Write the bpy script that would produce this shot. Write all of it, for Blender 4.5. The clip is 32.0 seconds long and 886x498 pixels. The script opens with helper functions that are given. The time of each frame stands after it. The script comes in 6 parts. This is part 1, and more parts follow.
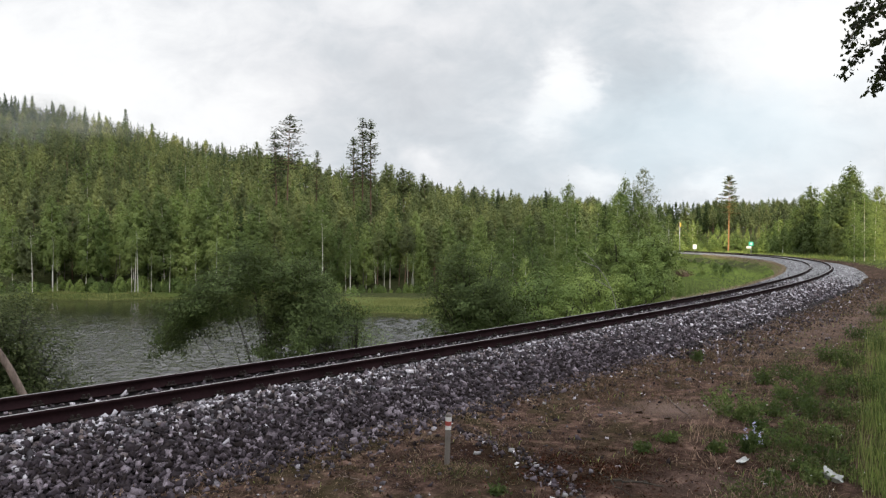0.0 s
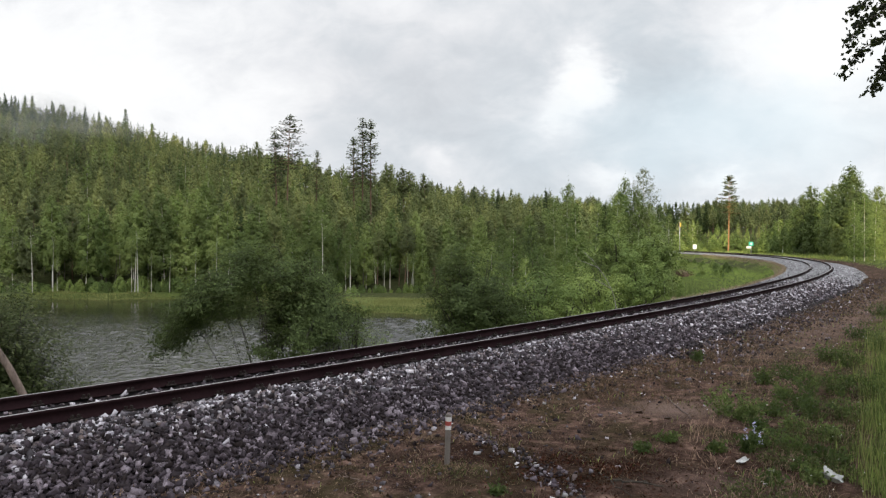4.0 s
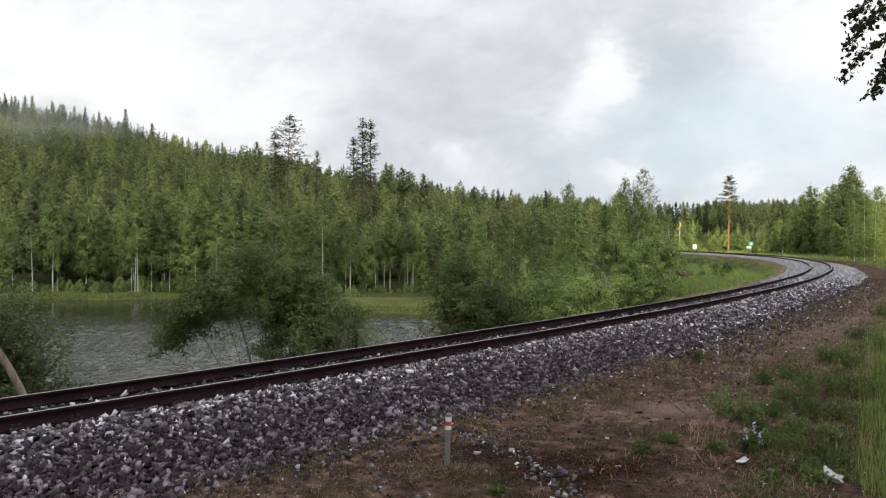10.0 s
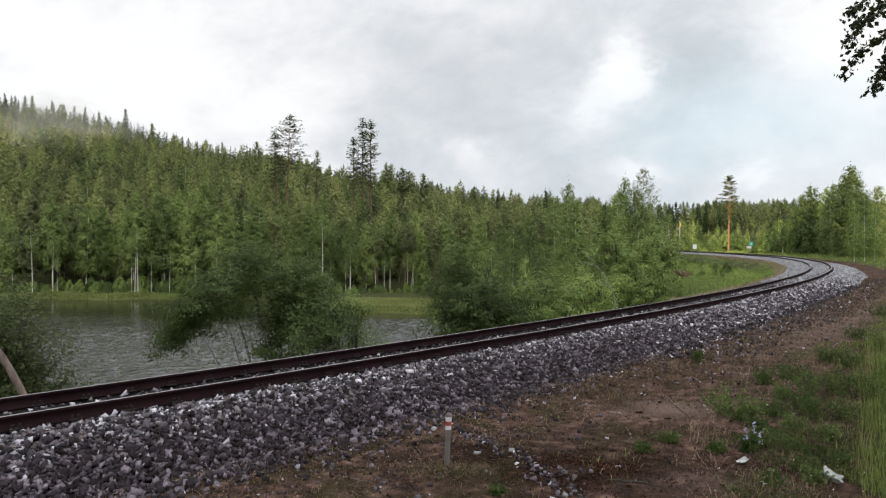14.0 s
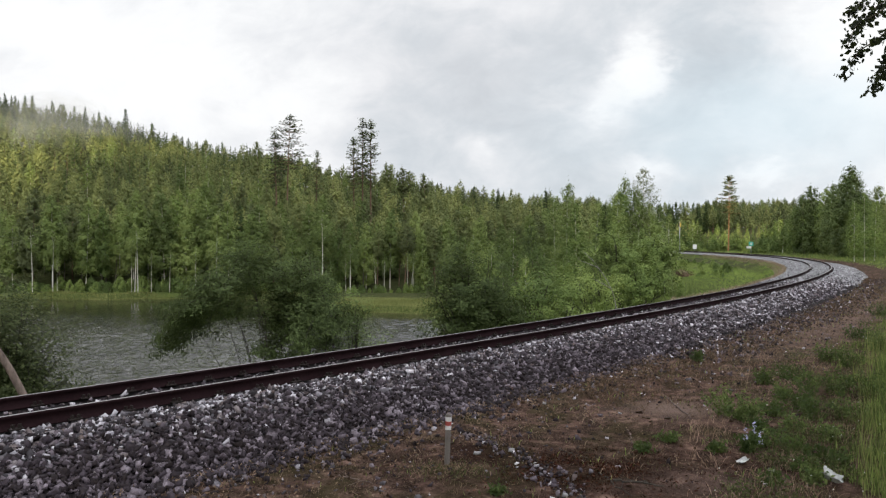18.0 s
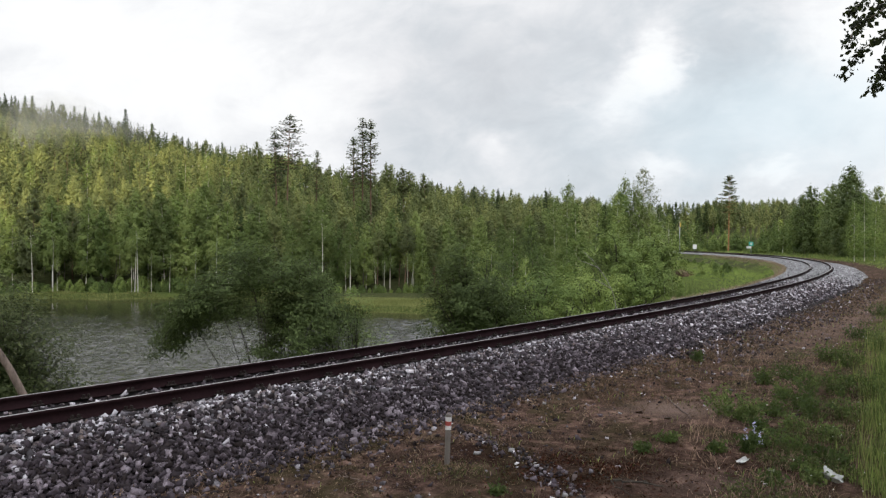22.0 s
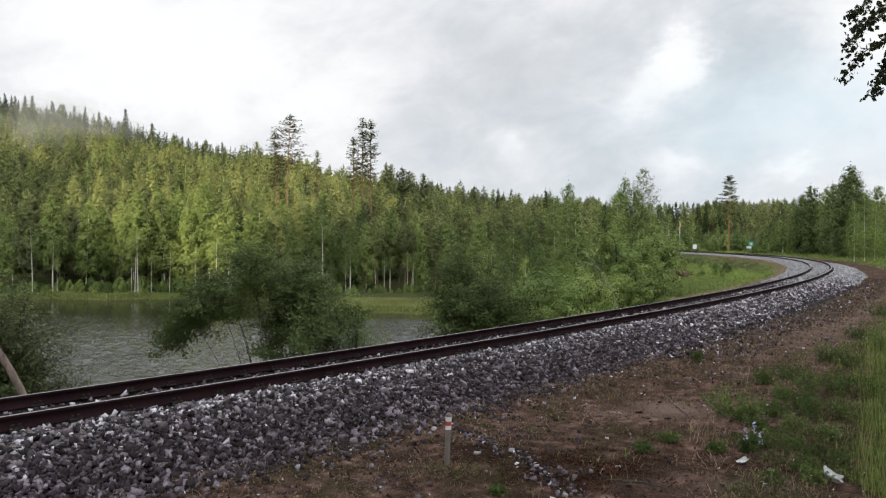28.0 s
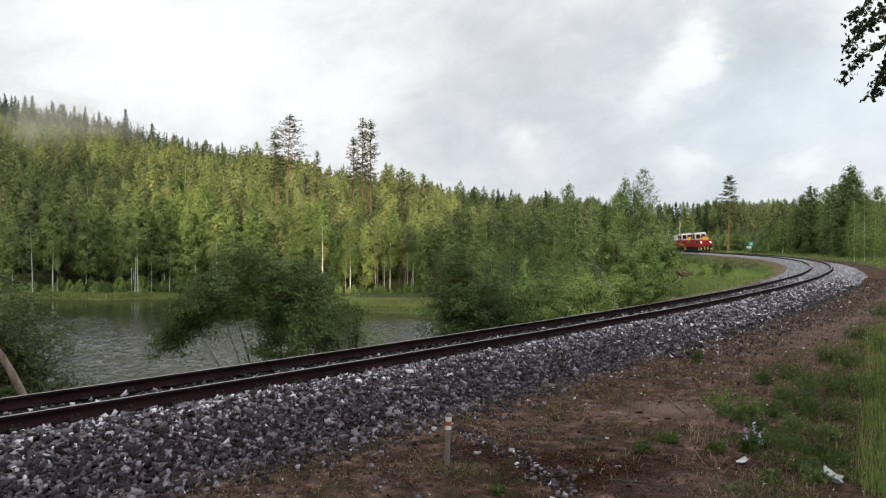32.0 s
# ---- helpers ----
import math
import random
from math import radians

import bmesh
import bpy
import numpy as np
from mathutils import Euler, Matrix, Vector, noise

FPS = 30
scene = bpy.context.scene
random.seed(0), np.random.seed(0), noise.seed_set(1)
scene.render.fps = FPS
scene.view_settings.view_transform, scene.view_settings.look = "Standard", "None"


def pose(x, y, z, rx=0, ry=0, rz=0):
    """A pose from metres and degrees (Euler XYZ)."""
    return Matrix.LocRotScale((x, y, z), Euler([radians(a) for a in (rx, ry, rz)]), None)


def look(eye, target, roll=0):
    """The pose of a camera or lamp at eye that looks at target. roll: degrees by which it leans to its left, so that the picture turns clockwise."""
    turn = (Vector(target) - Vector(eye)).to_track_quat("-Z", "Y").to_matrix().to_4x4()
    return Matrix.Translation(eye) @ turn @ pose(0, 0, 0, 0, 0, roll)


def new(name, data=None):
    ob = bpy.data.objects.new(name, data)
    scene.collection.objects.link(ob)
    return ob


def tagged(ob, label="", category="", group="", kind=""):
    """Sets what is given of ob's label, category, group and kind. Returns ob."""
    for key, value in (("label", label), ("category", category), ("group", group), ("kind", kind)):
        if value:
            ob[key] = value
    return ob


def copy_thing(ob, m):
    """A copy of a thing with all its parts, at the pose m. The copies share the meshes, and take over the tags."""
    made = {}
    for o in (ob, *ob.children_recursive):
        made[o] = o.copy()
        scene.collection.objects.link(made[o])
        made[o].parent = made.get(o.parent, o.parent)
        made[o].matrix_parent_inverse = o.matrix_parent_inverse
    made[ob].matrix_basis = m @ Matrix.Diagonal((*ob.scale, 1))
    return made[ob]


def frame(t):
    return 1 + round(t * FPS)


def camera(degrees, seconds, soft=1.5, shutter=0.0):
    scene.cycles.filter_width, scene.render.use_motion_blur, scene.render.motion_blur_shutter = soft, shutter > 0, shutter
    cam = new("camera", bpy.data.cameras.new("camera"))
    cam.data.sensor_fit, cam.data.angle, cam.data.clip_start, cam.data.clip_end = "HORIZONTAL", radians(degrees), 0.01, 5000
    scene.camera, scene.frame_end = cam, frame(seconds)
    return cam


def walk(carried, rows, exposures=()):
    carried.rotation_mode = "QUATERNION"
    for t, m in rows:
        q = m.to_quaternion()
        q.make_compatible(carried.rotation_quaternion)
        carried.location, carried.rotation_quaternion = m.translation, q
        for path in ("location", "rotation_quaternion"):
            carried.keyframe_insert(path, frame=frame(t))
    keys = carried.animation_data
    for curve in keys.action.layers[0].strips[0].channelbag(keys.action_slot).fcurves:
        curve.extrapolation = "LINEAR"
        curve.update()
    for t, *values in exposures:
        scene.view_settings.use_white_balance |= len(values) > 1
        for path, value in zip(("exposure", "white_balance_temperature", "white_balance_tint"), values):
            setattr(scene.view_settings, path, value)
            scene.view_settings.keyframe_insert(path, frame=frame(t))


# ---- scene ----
EYE = (0.0, 0.0, 2.15)
cam = camera(66.33, 32.0, soft=1.3)
walk(cam, [(0, look(EYE, (0, 100, 2.108))), (32, look(EYE, (0, 100, 2.108)))])

# ---- light: overcast evening sky, low sun behind the camera ----
SUN_ELEV, SUN_AZ = 17.0, 10.0          # degrees; azimuth to the left of straight behind
world = bpy.data.worlds.new("world")
scene.world = world
world.use_nodes = True
wn, wl = world.node_tree.nodes, world.node_tree.links
wn.clear()
w_out, w_bg, w_sky = wn.new("ShaderNodeOutputWorld"), wn.new("ShaderNodeBackground"), wn.new("ShaderNodeTexSky")
w_sky.sky_type, w_sky.sun_disc = "NISHITA", False
w_sky.sun_elevation, w_sky.sun_rotation = radians(SUN_ELEV), radians(180 + SUN_AZ)
w_mul = wn.new("ShaderNodeMix")
w_mul.data_type, w_mul.blend_type = "RGBA", "MULTIPLY"
w_mul.inputs[0].default_value = 1.0
w_mul.inputs[7].default_value = (0.10, 0.10, 0.10, 1)
w_mix = wn.new("ShaderNodeMix")
w_mix.data_type = "RGBA"
w_mix.inputs[0].default_value = 0.72
w_mix.inputs[7].default_value = (0.80, 0.82, 0.84, 1)
wl.new(w_sky.outputs[0], w_mul.inputs[6])
wl.new(w_mul.outputs[2], w_mix.inputs[6])
# an overcast dome: the zenith is brighter than the horizon
w_co, w_sep = wn.new("ShaderNodeTexCoord"), wn.new("ShaderNodeSeparateXYZ")
wl.new(w_co.outputs["Generated"], w_sep.inputs[0])
w_ramp = wn.new("ShaderNodeMapRange")
for i, v in enumerate((0.0, 1.0, 0.28, 2.55)):
    w_ramp.inputs[i + 1].default_value = v
wl.new(w_sep.outputs[2], w_ramp.inputs[0])
w_dome = wn.new("ShaderNodeMix")
w_dome.data_type, w_dome.blend_type = "RGBA", "MULTIPLY"
w_dome.inputs[0].default_value = 1.0
# and the half of it round the low sun is brighter still
w_west = wn.new("ShaderNodeMapRange")
for i, v in enumerate((-1.0, 0.8, 1.8, 0.70)):
    w_west.inputs[i + 1].default_value = v
wl.new(w_sep.outputs[1], w_west.inputs[0])
w_both = wn.new("ShaderNodeMath")
w_both.operation = "MULTIPLY"
wl.new(w_ramp.outputs[0], w_both.inputs[0])
wl.new(w_west.outputs[0], w_both.inputs[1])
wl.new(w_mix.outputs[2], w_dome.inputs[6])
wl.new(w_both.outputs[0], w_dome.inputs[7])
wl.new(w_dome.outputs[2], w_bg.inputs[0])
w_bg.inputs[1].default_value = 0.92
wl.new(w_bg.outputs[0], w_out.inputs[0])

sun_dir = Vector((-math.sin(radians(SUN_AZ)) * math.cos(radians(SUN_ELEV)),
                  -math.cos(radians(SUN_AZ)) * math.cos(radians(SUN_ELEV)), math.sin(radians(SUN_ELEV))))
sun = new("sun", bpy.data.lights.new("sun", "SUN"))
sun.data.energy, sun.data.angle, sun.data.color = 3.7, radians(0.6), (1.0, 0.86, 0.57)
sun.matrix_world = look(sun_dir * 50, (0, 0, 0))
scene.view_settings.exposure = 0.50


# ---- material helpers ----
class Nodes:
    """A small builder for node materials."""

    def __init__(self, name, rough=0.8, metal=0.0, spec=0.3):
        self.mat = bpy.data.materials.new(name)
        self.mat.use_nodes = True
        self.t = self.mat.node_tree
        self.bsdf = self.t.nodes["Principled BSDF"]
        self.out = self.t.nodes["Material Output"]
        self.set(self.bsdf, "Roughness", rough)
        self.set(self.bsdf, "Metallic", metal)
        self.set(self.bsdf, "Specular IOR Level", spec)

    def set(self, node, key, v):
        if isinstance(v, bpy.types.NodeSocket):
            self.t.links.new(v, node.inputs[key])
        elif isinstance(v, tuple) and len(v) == 3 and node.inputs[key].type == "RGBA":
            node.inputs[key].default_value = (*v, 1)
        else:
            node.inputs[key].default_value = v

    def node(self, kind, **kw):
        n = self.t.nodes.new(kind)
        for k, v in kw.items():
            self.set(n, k, v)
        return n

    def coords(self, which="Object"):
        return self.node("ShaderNodeTexCoord").outputs[which]

    def mapped(self, vec, scale=(1, 1, 1)):
        n = self.node("ShaderNodeMapping")
        self.set(n, "Vector", vec)
        n.inputs["Scale"].default_value = scale
        return n.outputs[0]

    def noise(self, scale, detail=4, rough=0.6, vec=None, distort=0.0):
        n = self.node("ShaderNodeTexNoise", Scale=scale, Detail=detail, Roughness=rough, Distortion=distort)
        self.set(n, "Vector", vec if vec is not None else self.coords())
        return n.outputs[0]

    def voronoi(self, scale, vec=None, out="Distance"):
        n = self.node("ShaderNodeTexVoronoi", Scale=scale)
        self.set(n, "Vector", vec if vec is not None else self.coords())
        return n.outputs[out]

    def attr(self, name):
        n = self.node("ShaderNodeAttribute")
        n.attribute_name = name
        return n.outputs["Fac"]

    def math(self, op, a, b=0.0, c=0.0):
        n = self.node("ShaderNodeMath")
        n.operation = op
        for i, v in enumerate((a, b, c)):
            self.set(n, i, v)
        return n.outputs[0]

    def ramp(self, fac, stops):
        n = self.node("ShaderNodeValToRGB")
        self.set(n, 0, fac)
        el = n.color_ramp.elements
        while len(el) < len(stops):
            el.new(0.5)
        for e, (p, c) in zip(el, stops):
            e.position = p
            e.color = (*c, 1) if isinstance(c, tuple) else (c, c, c, 1)
        return n.outputs[0]

    def mix(self, fac, a, b, blend="MIX"):
        n = self.node("ShaderNodeMix")
        n.data_type, n.blend_type = "RGBA", blend
        for i, v in ((0, fac), (6, a), (7, b)):
            self.set(n, i, v)
        return n.outputs[2]

    def color(self, v):
        self.set(self.bsdf, "Base Color", v)

    def bump(self, height, strength=0.5, distance=0.02):
        n = self.node("ShaderNodeBump", Strength=strength, Distance=distance, Height=height)
        self.set(self.bsdf, "Normal", n.outputs[0])
        return n.outputs[0]

    def island(self):
        return self.node("ShaderNodeNewGeometry").outputs["Random Per Island"]

    def each(self):
        return self.node("ShaderNodeObjectInfo").outputs["Random"]


def plain(name, col, rough=0.5, metal=0.0, grain=60, wear=0.25, glow=0.0, spec=0.3):
    """Paint, metal or wood with a fine grain and larger stains."""
    m = Nodes(name, rough, metal, spec)
    dark = tuple(c * (1 - wear) for c in col)
    light = tuple(min(1, c * (1 + wear * 0.5)) for c in col)
    f = m.mix(0.5, m.noise(grain, 3), m.noise(grain / 14, 4))
    m.color(m.ramp(f, [(0.3, dark), (0.55, col), (0.8, light)]))
    m.bump(m.noise(grain * 2), 0.15, 0.005)
    if glow:
        m.set(m.bsdf, "Emission Color", col)
        m.set(m.bsdf, "Emission Strength", glow)
    return m.mat


def foliage(name, dark, mid, light, clump=0.6, shine=0.25, through_light=0.45, grain=0.12):
    """Leaves: colour varies leaf by leaf, clump by clump and plant by plant; some light passes through."""
    m = Nodes(name, 0.6, 0.0, shine * 0.45)
    f = m.math("ADD", m.math("MULTIPLY", m.island(), grain), m.math("MULTIPLY", m.noise(clump, 3), 0.62 - grain))
    f = m.math("ADD", f, m.math("MULTIPLY", m.noise(clump * 0.3, 2), 0.38))
    f = m.math("ADD", f, m.math("MULTIPLY", m.math("SUBTRACT", m.each(), 0.5), 0.38))
    f = m.math("ADD", f, m.attr("tone"))
    col = m.ramp(f, [(0.30, dark), (0.5, mid), (0.70, light)])
    m.color(col)
    tr = m.node("ShaderNodeBsdfTranslucent")
    m.set(tr, "Color", m.mix(0.35, col, (0.26, 0.33, 0.085)))
    mx = m.node("ShaderNodeMixShader", Fac=through_light)
    m.t.links.new(m.bsdf.outputs[0], mx.inputs[1])
    m.t.links.new(tr.outputs[0], mx.inputs[2])
    m.t.links.new(mx.outputs[0], m.out.inputs[0])
    return m.mat


# ---- materials ----
M_BIRCH = foliage("birch_leaves", (0.102, 0.134, 0.044), (0.178, 0.229, 0.070), (0.265, 0.318, 0.10), 0.6, 0.25, 0.28)
M_BIRCH_DARK = foliage("alder_leaves", (0.085, 0.122, 0.038), (0.158, 0.214, 0.060), (0.25, 0.31, 0.088), 0.6, 0.25, 0.28)
M_WILLOW = foliage("willow_leaves", (0.048, 0.064, 0.025), (0.112, 0.148, 0.054), (0.22, 0.27, 0.11), 1.6, 0.1, 0.25, 0.30)
M_ALDER = foliage("grey_alder_leaves", (0.026, 0.033, 0.014), (0.064, 0.078, 0.032), (0.135, 0.15, 0.068), 1.6, 0.1, 0.2, 0.30)
M_GREY_BIRCH = foliage("grey_birch_leaves", (0.075, 0.085, 0.048), (0.13, 0.142, 0.080), (0.20, 0.21, 0.125), 0.6, 0.2, 0.25)
M_DARK_ALDER = foliage("black_alder_leaves", (0.055, 0.078, 0.028), (0.112, 0.145, 0.048), (0.19, 0.225, 0.078), 0.6, 0.25, 0.25)
# birch leaves with their backlit silhouette put into a near-black colour
M_BACKLIT_LEAF = foliage("backlit_birch_leaves", (0.010, 0.012, 0.007), (0.022, 0.026, 0.014), (0.05, 0.055, 0.03), 6.0, 0.2, 0.15)
M_PINE = foliage("pine_needles", (0.092, 0.106, 0.047), (0.168, 0.190, 0.072), (0.27, 0.288, 0.102), 0.5, 0.15, 0.2)
M_OLD_PINE = foliage("old_pine_needles", (0.045, 0.055, 0.034), (0.085, 0.100, 0.055), (0.14, 0.16, 0.08), 0.5, 0.15, 0.3)
M_SPRUCE = foliage("spruce_needles", (0.036, 0.055, 0.024), (0.070, 0.098, 0.038), (0.11, 0.145, 0.052), 0.5, 0.15, 0.3)
M_GRASS = foliage("grass_blades", (0.040, 0.055, 0.016), (0.112, 0.154, 0.040), (0.28, 0.33, 0.100), 1.2, 0.2, 0.3, 0.40)
M_DRY = foliage("dry_grass_blades", (0.070, 0.041, 0.030), (0.185, 0.122, 0.090), (0.40, 0.305, 0.225), 2.0, 0.1, 0.2, 0.40)
M_HEATH = foliage("heath_sprigs", (0.048, 0.024, 0.019), (0.148, 0.084, 0.065), (0.33, 0.22, 0.17), 1.4, 0.1, 0.2, 0.40)
M_REED = foliage("reed_blades", (0.19, 0.20, 0.07), (0.34, 0.335, 0.14), (0.48, 0.455, 0.22), 0.15, 0.15, 0.35)
M_BANK = foliage("bank_grass_blades", (0.113, 0.165, 0.038), (0.226, 0.329, 0.069), (0.384, 0.476, 0.126), 0.4, 0.2, 0.35, 0.14)
M_HERB = foliage("herb_leaves", (0.013, 0.016, 0.007), (0.034, 0.041, 0.016), (0.105, 0.112, 0.046), 3.0, 0.2, 0.3, 0.40)
M_WEED = foliage("weed_leaves", (0.022, 0.038, 0.012), (0.052, 0.080, 0.024), (0.125, 0.158, 0.052), 4.0, 0.25, 0.4, 0.40)


def bark(name, dark, light, scale, birch=False):
    m = Nodes(name, 0.85, 0, 0.2)
    v = m.mapped(m.coords(), (1, 1, 0.25) if not birch else (0.5, 0.5, 3.0))
    f = m.noise(scale, 5, 0.65, v)
    if birch:
        m.color(m.ramp(f, [(0.40, dark), (0.47, light), (0.9, tuple(min(1, c * 1.15) for c in light))]))
    else:
        m.color(m.ramp(f, [(0.3, dark), (0.7, light)]))
    m.bump(f, 0.6, 0.02)
    return m.mat


M_BIRCH_BARK = bark("birch_bark", (0.06, 0.05, 0.045), (0.68, 0.63, 0.56), 3.0, True)
M_PINE_BARK = bark("pine_bark", (0.09, 0.056, 0.040), (0.23, 0.145, 0.095), 4.0)
M_ORANGE_BARK = bark("orange_pine_bark", (0.24, 0.11, 0.05), (0.48, 0.25, 0.12), 4.0)
M_GREY_BARK = bark("grey_bark", (0.06, 0.05, 0.042), (0.20, 0.17, 0.14), 6.0)
M_BUSH_BARK = bark("dark_bush_bark", (0.022, 0.019, 0.015), (0.07, 0.06, 0.048), 9.0)
M_WILLOW_BARK = bark("willow_bark", (0.055, 0.040, 0.034), (0.20, 0.15, 0.125), 9.0)


def ground_material():
    m = Nodes("ground_soil", 1.0, 0, 0.02)
    co = m.coords()
    fine, mid, big = m.noise(55, 5, 0.7, co), m.noise(4.5, 6, 0.65, co), m.noise(1.5, 5, 0.62, co)
    soil = m.ramp(mid, [(0.33, (0.007, 0.0035, 0.0026)), (0.45, (0.030, 0.016, 0.012)), (0.57, (0.112, 0.065, 0.051)), (0.70, (0.28, 0.178, 0.14))])
    soil = m.mix(m.ramp(fine, [(0.35, 0.0), (0.7, 0.75)]), soil, m.ramp(fine, [(0.4, (0.018, 0.010, 0.0075)), (0.75, (0.22, 0.158, 0.118))]))
    moss = m.ramp(fine, [(0.3, (0.012, 0.011, 0.0045)), (0.7, (0.058, 0.048, 0.022))])
    soil = m.mix(m.ramp(big, [(0.47, 0.0), (0.60, 0.80)]), soil, moss)
    turf = m.ramp(m.noise(9, 5, 0.7, co), [(0.3, (0.026, 0.034, 0.010)), (0.55, (0.075, 0.094, 0.027)), (0.8, (0.15, 0.16, 0.052))])
    floor = m.ramp(m.noise(0.9, 4, 0.6, co), [(0.3, (0.03, 0.035, 0.015)), (0.7, (0.07, 0.075, 0.03))])
    soil = m.mix(m.math("MULTIPLY", m.attr("sand"), m.ramp(fine, [(0.3, 0.5), (0.6, 1.0)])), soil, (0.18, 0.126, 0.104))
    soil = m.mix(m.math("MULTIPLY", m.attr("humus"), m.ramp(mid, [(0.35, 1.0), (0.65, 0.45)])), soil, (0.020, 0.0095, 0.0068))
    g = m.math("ADD", m.attr("turf"), m.math("MULTIPLY", m.math("SUBTRACT", mid, 0.5), 1.3))
    col = m.mix(m.ramp(g, [(0.4, 0.0), (0.6, 1.0)]), soil, turf)
    col = m.mix(m.attr("wood"), col, floor)
    m.color(col)
    m.bump(m.math("ADD", m.math("MULTIPLY", fine, 0.5), mid), 1.0, 0.06)
    return m.mat


M_GROUND = ground_material()


def stone_material(name, ramp, dirt):
    m = Nodes(name, 0.8, 0, 0.10)
    col = m.ramp(m.island(), ramp)
    col = m.mix(m.ramp(m.noise(38, 5, 0.7), [(0.4, dirt), (0.7, 0.0)]), col, (0.030, 0.021, 0.019))
    m.color(col)
    m.bump(m.noise(120, 4), 0.4, 0.004)
    return m.mat


M_STONE = stone_material("crushed_stone", [(0.0, (0.010, 0.0094, 0.0108)), (0.28, (0.050, 0.0465, 0.0535)), (0.50, (0.151, 0.1405, 0.158)), (0.66, (0.160, 0.122, 0.113)), (0.8, (0.395, 0.370, 0.405)), (1.0, (0.80, 0.755, 0.80))], 0.5)
M_DIRTY_STONE = stone_material("soil_stained_stone", [(0.0, (0.0066, 0.004836, 0.006)), (0.35, (0.018, 0.01442, 0.019)), (0.6, (0.05, 0.04092, 0.052)), (0.8, (0.118, 0.09579, 0.114)), (1.0, (0.29, 0.2465, 0.28))], 0.6)
# the same stone further off, its colour lightened for tops that catch the light
M_TOPLIT_STONE = stone_material("toplit_crushed_stone", [(0.0, (0.13, 0.127, 0.132)), (0.35, (0.23, 0.225, 0.235)), (0.7, (0.34, 0.33, 0.34)), (1.0, (0.54, 0.53, 0.54))], 0.25)
# near-black colour that paints the shade in the gaps between near stones
M_GAP_SHADE = plain("ballast_gap_shade", (0.012, 0.0095, 0.0095), 0.95, 0, 40, 0.5, spec=0.1)


def bed_material():
    m = Nodes("ballast_bed", 0.9, 0, 0.08)
    co = m.coords()
    cell = m.voronoi(17, co, "Color")
    d = m.voronoi(17, co)
    # far bed colour raised likewise, with the light on the stone tops included
    col = m.ramp(cell, [(0.1, (0.14, 0.135, 0.14)), (0.5, (0.34, 0.33, 0.34)), (0.9, (0.66, 0.64, 0.65))])
    col = m.mix(m.ramp(d, [(0.25, 0.0), (0.6, 0.85)]), col, (0.05, 0.045, 0.045))
    col = m.mix(m.ramp(m.noise(1.1, 4), [(0.45, 0.0), (0.75, 0.45)]), col, (0.17, 0.145, 0.13))
    m.color(col)
    m.bump(d, 0.9, 0.03)
    return m.mat


M_BED = bed_material()
M_RAIL = plain("rusted_rail_steel", (0.019, 0.0100, 0.0112), 0.8, 0.0, 30, 0.5, spec=0.02)
M_RAILTOP = plain("polished_rail_steel", (0.27, 0.25, 0.245), 0.55, 0.1, 80, 0.15)
M_SLEEPER = plain("weathered_sleeper_wood", (0.075, 0.058, 0.05), 0.9, 0, 20, 0.5)
M_CLIP = plain("rusted_fastening_steel", (0.018, 0.012, 0.010), 0.75, 0.3, 50, 0.5)


def water_material():
    m = Nodes("lake_water", 0.04, 0, 0.5)
    m.set(m.bsdf, "IOR", 1.42)
    m.color((0.014, 0.013, 0.010))
    co = m.coords()
    a = m.math("POWER", m.noise(1.0, 2, 0.5, m.mapped(co, (2.5, 1.9, 1))), 2.5)
    b = m.noise(1.0, 1, 0.5, m.mapped(co, (5.0, 4.2, 1)))
    c = m.noise(0.06, 3, 0.5, co)
    h = m.math("ADD", m.math("MULTIPLY", a, 1.0), m.math("MULTIPLY", b, 0.22))
    h = m.math("MULTIPLY", h, m.ramp(c, [(0.3, 0.55), (0.7, 1.0)]))
    m.bump(m.math("MULTIPLY", h, m.attr("ruffle")), 1.0, 0.23)
    return m.mat


M_WATER = water_material()


# ---- mesh helpers ----
def mesh_from(name, verts, faces, mats, index=None, smooth=False):
    me = bpy.data.meshes.new(name)
    if isinstance(verts, np.ndarray) and isinstance(faces, np.ndarray):
        nv, nf, k = len(verts), len(faces), faces.shape[1]
        me.vertices.add(nv)
        me.vertices.foreach_set("co", verts.astype(np.float32).ravel())
        me.loops.add(nf * k)
        me.loops.foreach_set("vertex_index", faces.astype(np.int32).ravel())
        me.polygons.add(nf)
        me.polygons.foreach_set("loop_start", np.arange(0, nf * k, k, dtype=np.int32))
    else:
        me.from_pydata(verts, [], faces)
    for mt in (mats if isinstance(mats, (list, tuple)) else [mats]):
        me.materials.append(mt)
    if index is not None:
        me.polygons.foreach_set("material_index", np.asarray(index, dtype=np.int32))
    if smooth:
        me.polygons.foreach_set("use_smooth", np.ones(len(me.polygons), dtype=bool))
    me.update(calc_edges=True)
    me.validate()
    return me


def part(name, data, parent, m=None, label="", kind=""):
    """One mesh object under a thing or a part."""
    ob = new(name, data)
    ob.parent = parent
    if m is not None:
        ob.matrix_basis = m
    return tagged(ob, label, kind=kind)


def from_bm(name, bm, mats, smooth=False):
    me = bpy.data.meshes.new(name)
    bm.to_mesh(me)
    bm.free()
    for mt in (mats if isinstance(mats, (list, tuple)) else [mats]):
        me.materials.append(mt)
    if smooth:
        me.polygons.foreach_set("use_smooth", np.ones(len(me.polygons), dtype=bool))
    return me


